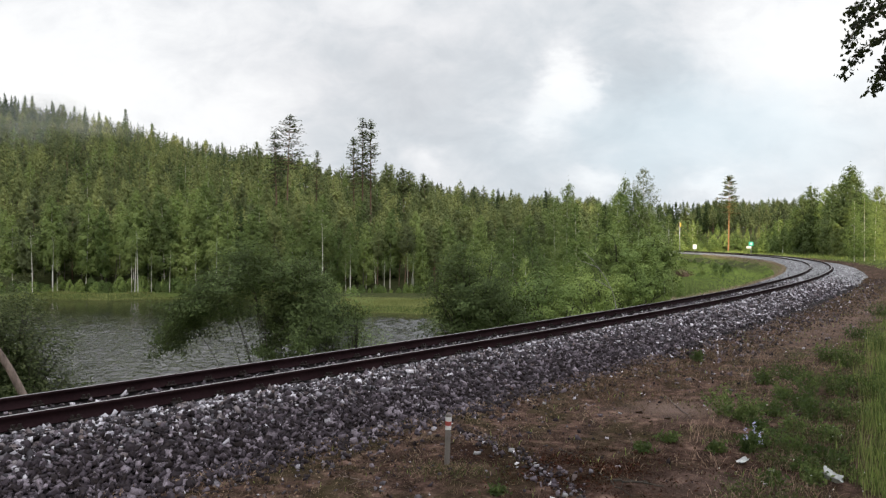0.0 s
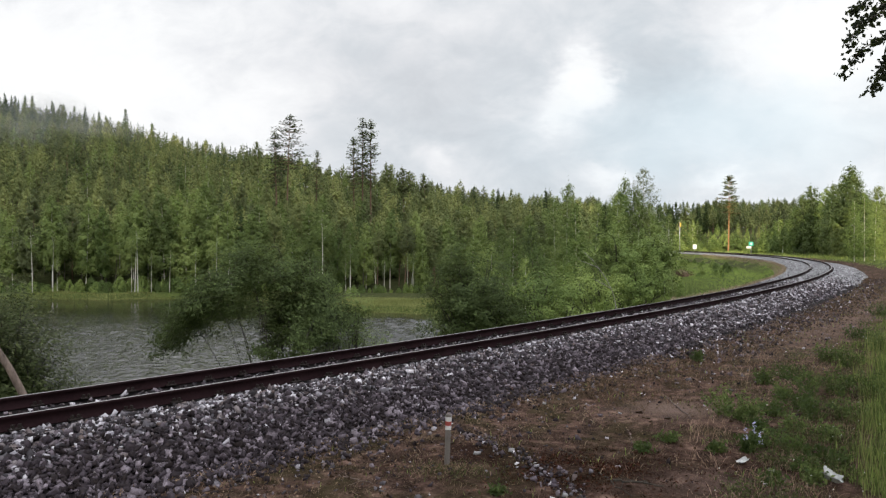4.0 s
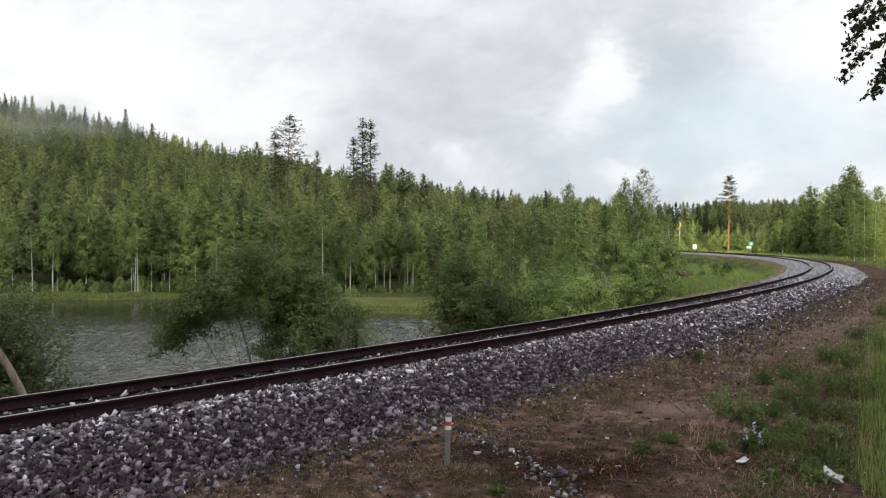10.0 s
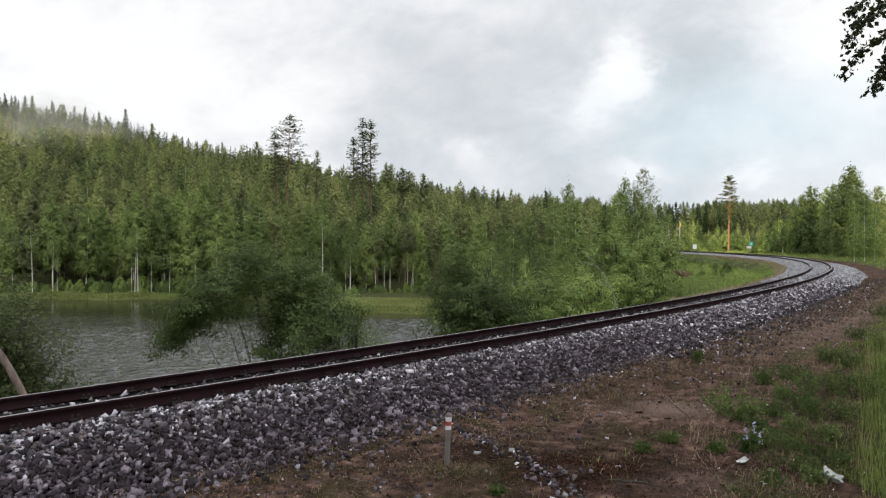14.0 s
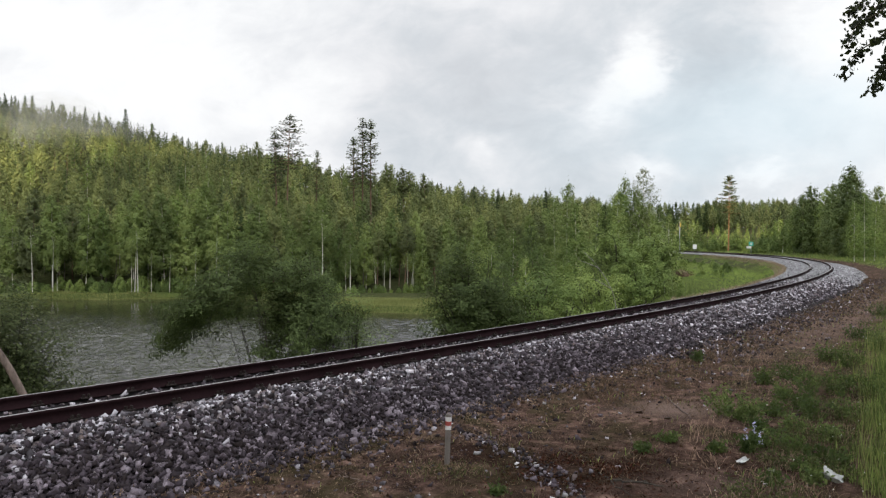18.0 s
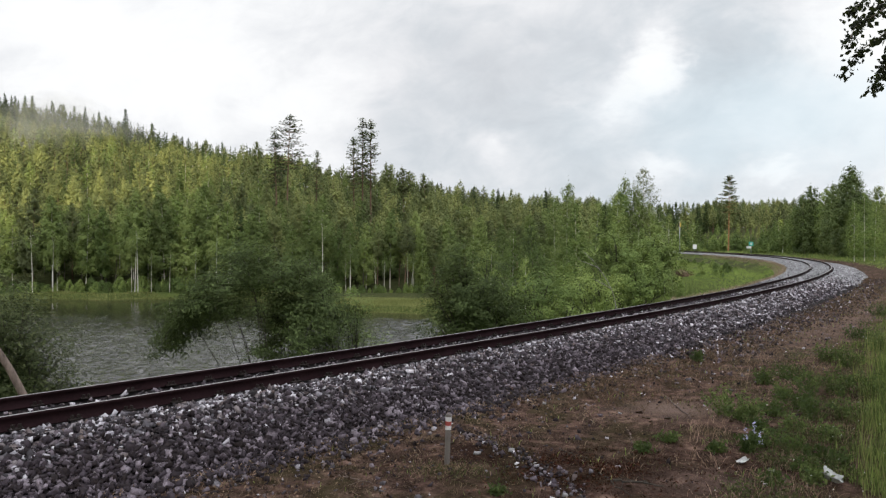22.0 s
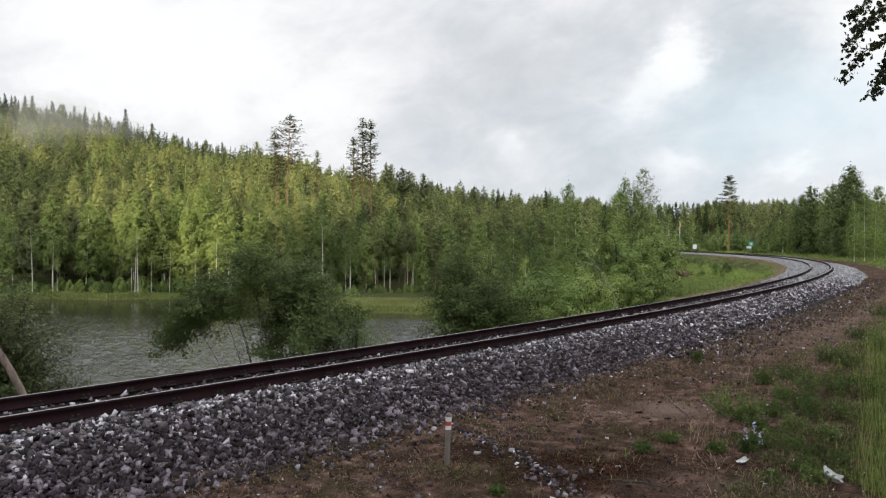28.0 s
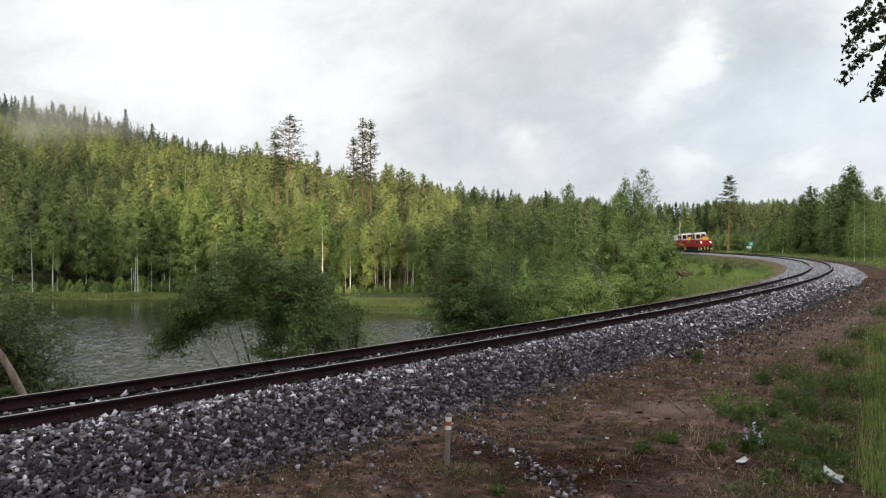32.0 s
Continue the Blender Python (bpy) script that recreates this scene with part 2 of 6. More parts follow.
def box_bm(bm, size, at=(0, 0, 0), bevel=0.0, mat=0, taper=1.0):
    """A bevelled block added to bm; taper narrows its top."""
    before = set(bm.faces)
    vs = bmesh.ops.create_cube(bm, size=1.0)["verts"]
    for v in vs:
        k = taper if v.co.z > 0 else 1.0
        v.co = Vector((v.co.x * size[0] * k + at[0], v.co.y * size[1] * k + at[1], v.co.z * size[2] + at[2]))
    if bevel:
        es = list({e for v in vs for e in v.link_edges})
        bmesh.ops.bevel(bm, geom=es, offset=bevel, segments=2, affect="EDGES", profile=0.5)
    for f in bm.faces:
        if f not in before:
            f.material_index = mat
    return bm


def cyl_bm(bm, r, length, at=(0, 0, 0), axis="z", segs=16, mat=0, r2=None):
    before = set(bm.faces)
    vs = bmesh.ops.create_cone(bm, cap_ends=True, segments=segs, radius1=r, radius2=r if r2 is None else r2, depth=length)["verts"]
    turn = {"z": Matrix(), "x": Matrix.Rotation(radians(90), 4, "Y"), "y": Matrix.Rotation(radians(90), 4, "X")}[axis]
    for v in vs:
        v.co = turn @ v.co + Vector(at)
    for f in bm.faces:
        if f not in before:
            f.material_index = mat
    return bm


# ---- the track's line ----
STEP = 0.5
TS = np.arange(-60, 900.1, STEP)
_u = np.clip(TS / 150, 0, 1.6)
_k = (0.4021 + 0.2521 * _u - 0.4096 * _u * _u) / 100 * np.clip((330 - TS) / 100, 0, 1)
_k = np.where(TS < 0, 0.0040, _k)
_a = np.cumsum(_k) * STEP
TA = _a - np.interp(0, TS, _a) + 0.7942
_x, _y = np.cumsum(np.cos(TA)) * STEP, np.cumsum(np.sin(TA)) * STEP
TX, TY = _x - np.interp(0, TS, _x) - 3.9933, _y - np.interp(0, TS, _y) + 9.9453
CANT = 0.0913 / 1.594


def rail_z(s):
    return 0.1976 + 0.00619 * np.clip(s, -8, 260)


def on_track(s, n, dz=0.0, tilt=True):
    """World place at arc length s, n metres to the left of the centre line, dz over the rail tops."""
    x, y, a = np.interp(s, TS, TX), np.interp(s, TS, TY), np.interp(s, TS, TA)
    z = rail_z(s) + dz - (n * CANT if tilt else 0)
    return np.stack([x - np.sin(a) * n, y + np.cos(a) * n, z + np.zeros_like(x)], -1)


def track_coords(x, y):
    """s and n of the nearest point of the track for arrays x, y."""
    px, py, ps, pa = TX[::2], TY[::2], TS[::2], TA[::2]
    s, n = np.empty(x.shape), np.empty(x.shape)
    for i in range(0, len(x), 4000):
        a, b = x[i:i + 4000, None] - px, y[i:i + 4000, None] - py
        j = np.argmin(a * a + b * b, 1)
        r = np.arange(len(j))
        ds = a[r, j] * np.cos(pa[j]) + b[r, j] * np.sin(pa[j])
        s[i:i + 4000] = ps[j] + np.clip(ds, -1, 1)
        n[i:i + 4000] = -a[r, j] * np.sin(pa[j]) + b[r, j] * np.cos(pa[j])
        far = np.hypot(a[r, j], b[r, j])
        n[i:i + 4000] = np.where(np.abs(n[i:i + 4000]) < far * 0.9, np.sign(n[i:i + 4000]) * far, n[i:i + 4000])
    return s, n


# ---- the lie of the land ----
WATER_Z = -6.4
RT = np.array([-1.2, -0.82, -0.653, -0.47, -0.353, -0.237, -0.153, -0.028, 0.097, 0.18, 0.33, 0.51, 0.9])
RZ = np.array([86, 78, 66, 52, 39, 33, 25, 17, 11, 11, 20, 22, 22.])
RD = np.array([360, 350, 340, 328, 318, 307, 297, 276, 265, 265, 400, 440, 440.])


def sm(x):
    x = np.clip(x, 0, 1)
    return x * x * (3 - 2 * x)


def shore_y(x):
    return 115 - 24 * sm((x + 34) / 20) + 1.2 * np.sin(x * 0.35) + 0.7 * np.sin(x * 0.83 + 1)


def in_lake(x, y):
    """1 in the lake, 0 on land."""
    return sm((shore_y(x) - y) / 2.5 + 0.5) * sm((6 - x + 0.05 * y) / 6)


def land(x, y, n, s):
    t = np.clip(x / np.maximum(y, 1.0), -1.2, 0.9)
    zr, dr = np.interp(t, RT, RZ), np.interp(t, RT, RD)
    right = n < 0
    zb = np.where(right, rail_z(np.clip(s, 0, 200)) - 0.26, np.interp(t, [0.1, 0.2, 0.33], [-5.6, -4.0, -1.0]))
    d0 = np.where(right, 225, np.interp(t, [0.1, 0.2, 0.33], [124, 165, 225]))
    z = zb + (zr - zb) * np.clip((y - d0) / (dr - d0), 0, 1)
    z = z - np.clip((y - dr) * 0.03, 0, 60)
    low = np.where(right, 0, in_lake(x, y))
    return z * (1 - low) + (WATER_Z - 1.1) * low


def wobble(x, y):
    return (np.sin(x * 1.7 + y * 0.6) * np.sin(y * 1.3 - x * 0.4) + 0.5 * np.sin(x * 4.1 + 2) * np.sin(y * 3.7 + x)) * 0.022


def ground_z(x, y):
    x, y = np.atleast_1d(np.asarray(x, float)), np.atleast_1d(np.asarray(y, float))
    s, n = track_coords(x, y)
    zf = rail_z(s) - 0.40
    a = np.abs(n)
    lo = np.where(n > 0, zf - np.clip(a - 2.7, 0, None) / 1.65, zf - np.clip(a - 2.7, 0, None) * 0.02 + np.clip(a - 2.7, 0, 4) * 0.035)
    lo = np.where(n > 0, lo, np.where(a > 20, -3.0, lo))
    hi = np.where(n > 0, zf + np.clip(a - 5, 0, None) / 1.5, np.maximum(zf + np.clip(a - 14, 0, None) / np.where(y > 270, 1.4, 3), lo))
    return np.clip(land(x, y, n, s), lo, hi) - 0.25 * sm((3.1 - a) / 0.5) + wobble(x, y) * np.clip(a - 2.5, 0, 1), s, n


def spread(*runs):
    out = []
    for a, b, st in runs:
        out.append(np.arange(a, b, st))
    return np.concatenate(out)


def make_ground():
    xs = spread((-3000, -300, 150), (-300, -60, 8), (-60, -20, 2.5), (-20, -7, 0.8), (-7, 13, 0.25), (13, 40, 1.0), (40, 130, 3), (130, 400, 10), (400, 3001, 150))
    ys = spread((-1500, -20, 120), (-20, 2.5, 1.5), (2.5, 16, 0.25), (16, 60, 0.9), (60, 135, 2), (135, 450, 8), (450, 4600, 150))
    X, Y = np.meshgrid(xs, ys)
    x, y = X.ravel(), Y.ravel()
    z, s, n = ground_z(x, y)
    nx, ny = len(xs), len(ys)
    i = np.arange(nx * ny).reshape(ny, nx)
    f = np.stack([i[:-1, :-1], i[:-1, 1:], i[1:, 1:], i[1:, :-1]], -1).reshape(-1, 4)
    ob = new("ground", mesh_from("ground", np.stack([x, y, z], -1), f, M_GROUND, smooth=True))
    edge = np.interp(s, [-2, 5, 10, 20, 35, 60], [8.7, 7.1, 5.95, 5.35, 4.5, 4.8]) + 0.4 * np.sin(s * 0.9)
    turf = np.where(n > 0, np.clip((n - 2.6) / 1.0, 0, 1), np.clip((-n - edge) / 1.8 - 0.1, 0, 1))
    wood = np.where(n > 0, np.clip((y - shore_y(x) - 6) / 5, 0, 1), np.clip((y - 90) / 30, 0, 1) * np.clip((-n - 12) / 10, 0, 1))
    wood = np.maximum(wood, np.clip((np.hypot(x, y) - 250) / 20, 0, 1))
    sand = np.exp(-((x - 3.3) / 0.75) ** 2 - ((y - 9.6) / 0.5) ** 2) + 0.8 * np.exp(-((x - 2.6) / 0.9) ** 2 - ((y - 6.6) / 0.3) ** 2) + 0.75 * np.clip((s - 8) / 8, 0, 1) * np.clip((46 - s) / 12, 0, 1) * np.exp(-((n + 4.2) / 1.7) ** 2)
    humus = np.clip(0.85 * np.exp(-((x - 3.45) / 0.8) ** 2 - ((y - 6.9) / 0.7) ** 2) + np.exp(-((x - 1.6) / 1.15) ** 2 - ((y - 6.8) / 0.75) ** 2) * 0.85 + np.exp(-((x - 0.4) / 0.7) ** 2 - ((y - 7.6) / 0.5) ** 2), 0, 1)
    for key, v in (("humus", humus), ("turf", turf), ("wood", wood), ("sand", sand)):
        ob.data.attributes.new(key, "FLOAT", "POINT").data.foreach_set("value", v.astype(np.float32))
    return tagged(ob, "brown trodden soil with moss, turf and forest floor", "ground", kind="structure")


make_ground()


def make_water():
    """The lake: a wide sheet whose nearer part carries small waves."""
    rng = np.random.default_rng(8)
    xs = spread((-900, -130, 60), (-130, -62, 1.5), (-62, -40, 0.5), (-40, -8, 0.22), (-8, 4, 0.25), (4, 61, 4))
    ys = spread((-80, 14, 8), (14, 38, 0.8), (38, 70, 0.20), (70, 100, 0.35), (100, 128, 0.8), (128, 150, 5))
    X, Y = np.meshgrid(xs, ys)
    h = np.zeros(X.shape)
    for _ in range(46):
        lam = rng.uniform(0.6, 1.9)
        az = radians(75) + rng.normal() * 0.55
        ph = X * math.cos(az) + Y * math.sin(az)
        h += (1 - np.abs(np.sin(math.pi * ph / lam + rng.uniform(0, 6.3)))) * lam * 0.0105
    gust = 0.55 + 0.45 * np.sin(X * 0.11 + Y * 0.05) * np.sin(Y * 0.13 + 1)
    h = (h - h.mean()) * (0.6 + 0.4 * gust)
    h *= 1 + 1.0 * np.exp(-((X + 6) / 7) ** 2 - ((Y - 78) / 16) ** 2)
    calm = np.clip((shore_y(X) - np.interp(X, [-34, -18], [10, 4]) - Y) / np.interp(X, [-34, -18], [42, 5]), 0.05, 1) ** 0.8
    i = np.arange(X.size).reshape(X.shape)
    f = np.stack([i[:-1, :-1], i[:-1, 1:], i[1:, 1:], i[1:, :-1]], -1).reshape(-1, 4)
    v = np.stack([X.ravel(), Y.ravel(), WATER_Z + (h * calm).ravel()], -1)
    ob = new("water", mesh_from("water", v, f, M_WATER, smooth=True))
    ob.data.attributes.new("ruffle", "FLOAT", "POINT").data.foreach_set("value", calm.ravel().astype(np.float32))
    return tagged(ob, "dark lake water rippled by a light wind", "lake", kind="structure")


water = make_water()


# ---- railway track ----
def sweep(profile, s_vals, closed=False, dz=0.0):
    """A cross-section of (n, dz) points swept along the track."""
    rows = [on_track(s_vals, np.full_like(s_vals, n), z + dz) for n, z in profile]
    v = np.stack(rows, 1).reshape(-1, 3)
    k, q = len(profile), len(s_vals)
    i = np.arange(q * k).reshape(q, k)
    j = np.roll(i, -1, 1) if closed else i[:, 1:]
    i2 = i if closed else i[:, :-1]
    f = np.stack([i2[:-1], j[:-1], j[1:], i2[1:]], -1).reshape(-1, 4)
    return v, f, k if closed else k - 1


S_FINE = np.concatenate([np.arange(-40, 40, 0.5), np.arange(40, 300, 1.5), np.arange(300, 900, 10)])


def make_track():
    track = tagged(new("railway_track"), "single railway track curving on a gravel bank", "railway track", kind="structure")
    for side in (1, -1):
        c = 0.797 * side
        prof = [(c - 0.036, -0.004), (c - 0.030, 0.0), (c + 0.030, 0.0), (c + 0.036, -0.004), (c + 0.036, -0.036), (c + 0.010, -0.050),
                (c + 0.009, -0.140), (c + 0.070, -0.158), (c + 0.070, -0.172), (c - 0.070, -0.172), (c - 0.070, -0.158), (c - 0.009, -0.140), (c - 0.010, -0.050), (c - 0.036, -0.036)]
        v, f, k = sweep(prof, S_FINE, True)
        idx = np.tile(np.array([0, 1, 0] + [0] * (k - 3)), len(S_FINE) - 1)
        part("rail", mesh_from("rail", v, f, [M_RAIL, M_RAILTOP], idx), track, label="rust-brown steel rail with a worn bright head")
    bed_prof = [(2.95, -0.42), (1.75, -0.19), (0.9, -0.18), (0.6, -0.20), (0, -0.21), (-0.6, -0.20), (-0.9, -0.20), (-1.35, -0.21), (-3.4, -0.66)]
    v, f, k = sweep(bed_prof, S_FINE)
    # the near bed is darkened to give shaded gaps under the loose stones
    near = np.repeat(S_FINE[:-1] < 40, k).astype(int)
    part("ballast_bed", mesh_from("ballast_bed", v, f, [M_BED, M_GAP_SHADE], near, smooth=True), track, label="bank of grey crushed stone")
    bm = bmesh.new()
    box_bm(bm, (0.24, 2.6, 0.16), (0, 0, -0.285), 0.015)
    sleeper = from_bm("sleeper", bm, M_SLEEPER)
    clips = bmesh.new()
    for side in (1, -1):
        for d in (1, -1):
            box_bm(clips, (0.15, 0.10, 0.02), (0, side * 0.797 + d * 0.115, -0.148), 0.004)
            cyl_bm(clips, 0.022, 0.06, (0.035, side * 0.797 + d * 0.115, -0.125), "z", 6)
            cyl_bm(clips, 0.022, 0.06, (-0.035, side * 0.797 + d * 0.115, -0.125), "z", 6)
    clip_me = from_bm("rail_clips", clips, M_CLIP)
    tilt = -math.degrees(math.atan(CANT))
    for i in range(290):
        s = -9 + i * 0.62
        x, y, z = on_track(np.array([s]), np.array([0.0]))[0]
        m = pose(x, y, z, 0, 0, math.degrees(np.interp(s, TS, TA))) @ pose(0, 0, 0, tilt)
        sl = part("sleeper", sleeper, track, m)
        if i < 120:
            part("rail_clips", clip_me, sl)
    return track


make_track()


def turns(rng, k):
    q = rng.normal(size=(k, 4))
    q /= np.linalg.norm(q, axis=1)[:, None]
    w, x, y, z = q.T
    return np.stack([np.stack([1 - 2 * (y * y + z * z), 2 * (x * y - z * w), 2 * (x * z + y * w)], -1),
                     np.stack([2 * (x * y + z * w), 1 - 2 * (x * x + z * z), 2 * (y * z - x * w)], -1),
                     np.stack([2 * (x * z - y * w), 2 * (y * z + x * w), 1 - 2 * (x * x + y * y)], -1)], 1)


BLOCK = np.array([(x, y, z) for x in (-1, 1) for y in (-1, 1) for z in (-1, 1)], float)
BLOCK_F = np.array([(0, 1, 3), (0, 3, 2), (4, 6, 7), (4, 7, 5), (0, 4, 5), (0, 5, 1), (2, 3, 7), (2, 7, 6), (0, 2, 6), (0, 6, 4), (1, 5, 7), (1, 7, 3)])


def stones(places, sizes, rng):
    """Broken stones: wedge-shaped blocks with uneven corners."""
    k = len(places)
    protos = []
    for _ in range(40):
        p = BLOCK * (0.66 + rng.uniform(-0.28, 0.22, (8, 3)))
        pinch = rng.uniform(0.35, 1.0)
        p[BLOCK[:, 2] > 0, :2] *= pinch
        protos.append(p * np.array([1.1, rng.uniform(0.5, 0.95), rng.uniform(0.26, 0.7)]))
    v = np.stack(protos)[rng.integers(0, 40, k)] * (sizes / 2)[:, None, None] * 1.45
    v = np.einsum("kij,kvj->kvi", turns(rng, k), v) + places[:, None, :]
    f = BLOCK_F[None] + (np.arange(k) * 8)[:, None, None]
    return v.reshape(-1, 3), f.reshape(-1, 3)


def on_soil(px, py):
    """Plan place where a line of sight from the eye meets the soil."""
    d = 10.0
    for _ in range(6):
        x = (px - 784) / 1200 * d
        z = float(ground_z(x, d)[0][0])
        d = (EYE[2] - z) * 1200 / (py - 440.5)
    return (px - 784) / 1200 * d, d


def make_ballast():
    rng = np.random.default_rng(4)
    P, Z = [], []
    # arc-length range, count, mean size
    for s0, s1, cnt, size in ((-4.5, 5, 18500, 0.058), (5, 13, 13000, 0.058), (13, 24, 9000, 0.066), (24, 48, 9500, 0.078), (48, 80, 6500, 0.085)):
        s = rng.uniform(s0, s1, cnt)
        n = -0.93 - np.interp(s, [0, 10, 20, 40], [2.45, 2.1, 1.75, 1.6]) * rng.beta(1.0, 1.15, cnt) - rng.exponential(0.12, cnt)
        prof_z = np.interp(-n, [0.9, 1.35, 3.4, 4.5], [-0.205, -0.20, -0.65, -0.66])
        p = on_track(s, n, 0)
        gz = ground_z(p[:, 0], p[:, 1])[0]
        p[:, 2] = np.maximum(p[:, 2] + prof_z, gz) + rng.uniform(-0.3, 0.55, cnt) * size
        P.append(p)
        Z.append(size * np.clip(rng.lognormal(0, 0.32, cnt), 0.4, 2.0))
    cnt = 6000
    s, n = rng.uniform(-7, 40, cnt), rng.uniform(-0.72, 0.72, cnt)
    p = on_track(s, n, -0.198)
    p[:, 2] += rng.uniform(-0.01, 0.022, cnt)
    P.append(p)
    Z.append(0.05 * np.clip(rng.lognormal(0, 0.3, cnt), 0.5, 2) * np.clip(s / 20, 1, 2))
    cnt = 9000
    s, n = rng.uniform(40, 120, cnt), rng.uniform(-0.7, 2.6, cnt)
    P.append(on_track(s, n, np.interp(n, [0.9, 1.75, 2.6], [-0.19, -0.19, -0.35]) + rng.uniform(-0.03, 0.02, cnt)))
    Z.append(0.08 * np.clip(rng.lognormal(0, 0.3, cnt), 0.5, 2))
    P, Z = np.concatenate(P), np.concatenate(Z)
    v, f = stones(P, Z, rng)
    # stones low on the bank are stained by soil
    s, n = track_coords(P[:, 0], P[:, 1])
    low = -n + rng.normal(size=len(n)) * 0.45 > np.interp(s, [0, 8, 25, 60], [1.65, 1.55, 1.40, 2.4])
    low &= rng.random(len(n)) < np.interp(s, [8, 18], [1.0, 0.45])
    # and so are most of those between the rails
    low |= (np.abs(n) < 0.75) & (rng.random(len(n)) < np.interp(s, [10, 35], [0.72, 0.2]))
    # beyond about 42 m the stones get the colour with lit tops painted in
    tagged(new("ballast_stones", mesh_from("ballast_stones", v, f, [M_STONE, M_DIRTY_STONE, M_TOPLIT_STONE], np.repeat(np.where(s + rng.normal(size=len(s)) * 6 > 42, 2, low), 12).astype(int))), "loose grey crushed stone heaped beside the rails", "gravel", kind="stuff")
    # stray stones on the soil
    cnt = 7000
    s, n = -7 + 33 * rng.random(cnt) ** 1.2, -2.8 - rng.exponential(0.95, cnt)
    p = on_track(s, n, 0)
    keep = p[:, 1] > 1.5
    p = p[keep]
    size = 0.030 * np.clip(rng.lognormal(0, 0.5, len(p)), 0.3, 2.6)
    p[:, 2] = ground_z(p[:, 0], p[:, 1])[0] + size * 0.15
    # a spill of stones that runs past the marker post
    cnt = 300
    a, b = np.array(on_soil(826, 768)), np.array(on_soil(1020, 890))
    u = rng.random((cnt, 1))
    q = np.concatenate([a + (b - a) * u + rng.normal(size=(cnt, 2)) * np.array([0.11, 0.16]) + np.array([0.15, 0.0]) * np.sin(u * 3), np.zeros((cnt, 1))], 1)
    size_q = 0.032 * np.clip(rng.lognormal(0, 0.4, cnt), 0.4, 2.4)
    q[:, 2] = ground_z(q[:, 0], q[:, 1])[0] + size_q * 0.2
    p, size = np.concatenate([p, q]), np.concatenate([size, size_q])
    # and a thin scatter among the heath further along
    cnt = 5200
    q = on_track(9 + 38 * rng.random(cnt) ** 1.2, -2.0 - 2.6 * rng.random(cnt) ** 1.3)
    size_q = 0.042 * np.clip(rng.lognormal(0, 0.45, cnt), 0.4, 2.4)
    q[:, 2] = ground_z(q[:, 0], q[:, 1])[0] + size_q * 0.25
    p, size = np.concatenate([p, q]), np.concatenate([size, size_q])
    v, f = stones(p, size, rng)
    tagged(new("stray_stones", mesh_from("stray_stones", v, f, [M_STONE, M_DIRTY_STONE], np.repeat(rng.random(len(p)) < 0.72, 12).astype(int))), "small pale stones strewn over bare soil", "stones", kind="stuff")


make_ballast()


# ---- trees ----
def leaves(centres, sizes, rng, slim=0.6, face=None, along=None, tri=False, toward=1.7):
    """Small leaves: four-cornered and bent along the middle, or (tri) three-cornered sprays.
    face: the way that each tends to look; along: the way that each tends to point."""
    k = len(centres)
    nrm = rng.normal(size=(k, 3))
    nrm /= np.linalg.norm(nrm, axis=1)[:, None]
    nrm[:, 2] = nrm[:, 2] * 0.8 + 0.35
    if face is not None:
        nrm += face * toward
    nrm /= np.linalg.norm(nrm, axis=1)[:, None]
    if along is None:
        a = np.cross(nrm, rng.normal(size=(k, 3)))
    else:
        a = along + rng.normal(size=(k, 3)) * 0.35
        a -= (a * nrm).sum(1)[:, None] * nrm
    a /= np.linalg.norm(a, axis=1)[:, None] + 1e-9
    b = np.cross(nrm, a)
    b /= np.linalg.norm(b, axis=1)[:, None] + 1e-9
    L, W = sizes[:, None] * 0.5, sizes[:, None] * 0.5 * slim
    if tri:
        v = np.stack([centres - a * L - b * W, centres - a * L * 0.7 + b * W, centres + a * L], 1)
        return v.reshape(-1, 3), np.arange(k * 3).reshape(k, 3)
    c = nrm * L * 0.15
    v = np.stack([centres - a * L, centres + b * W + c, centres + a * L, centres - b * W + c], 1)
    f = np.arange(k * 4).reshape(k, 4)
    return v.reshape(-1, 3), f


def to_tris(f):
    return np.concatenate([f[:, [0, 1, 2]], f[:, [0, 2, 3]]])


def tube(path, radii, segs=6):
    """A tapered tube along a list of points."""
    path, radii = np.asarray(path, float), np.asarray(radii, float)
    d = np.gradient(path, axis=0)
    d /= np.linalg.norm(d, axis=1)[:, None] + 1e-9
    ref = np.where(np.abs(d[:, 2:3]) > 0.9, np.array([[1.0, 0, 0]]), np.array([[0, 0, 1.0]]))
    u = np.cross(d, ref)
    u /= np.linalg.norm(u, axis=1)[:, None] + 1e-9
    w = np.cross(d, u)
    t = np.arange(segs) * 2 * np.pi / segs
    v = path[:, None] + radii[:, None, None] * (np.cos(t)[None, :, None] * u[:, None] + np.sin(t)[None, :, None] * w[:, None])
    k = len(path)
    i = np.arange(k * segs).reshape(k, segs)
    j = np.roll(i, -1, 1)
    f = np.stack([i[:-1], j[:-1], j[1:], i[1:]], -1).reshape(-1, 4)
    return v.reshape(-1, 3), f


def join(pieces):
    vs, fs, o = [], [], 0
    for v, f in pieces:
        vs.append(v)
        fs.append(f + o)
        o += len(v)
    return np.concatenate(vs), np.concatenate(fs)


def limb(base, tip, sag, r, rng, k=5):
    t = np.linspace(0, 1, k)[:, None]
    p = base + (tip - base) * t
    p[:, 2] += sag * 4 * t[:, 0] * (1 - t[:, 0])
    p[1:-1] += rng.normal(size=(k - 2, 3)) * 0.03 * np.linalg.norm(tip - base)
    return p


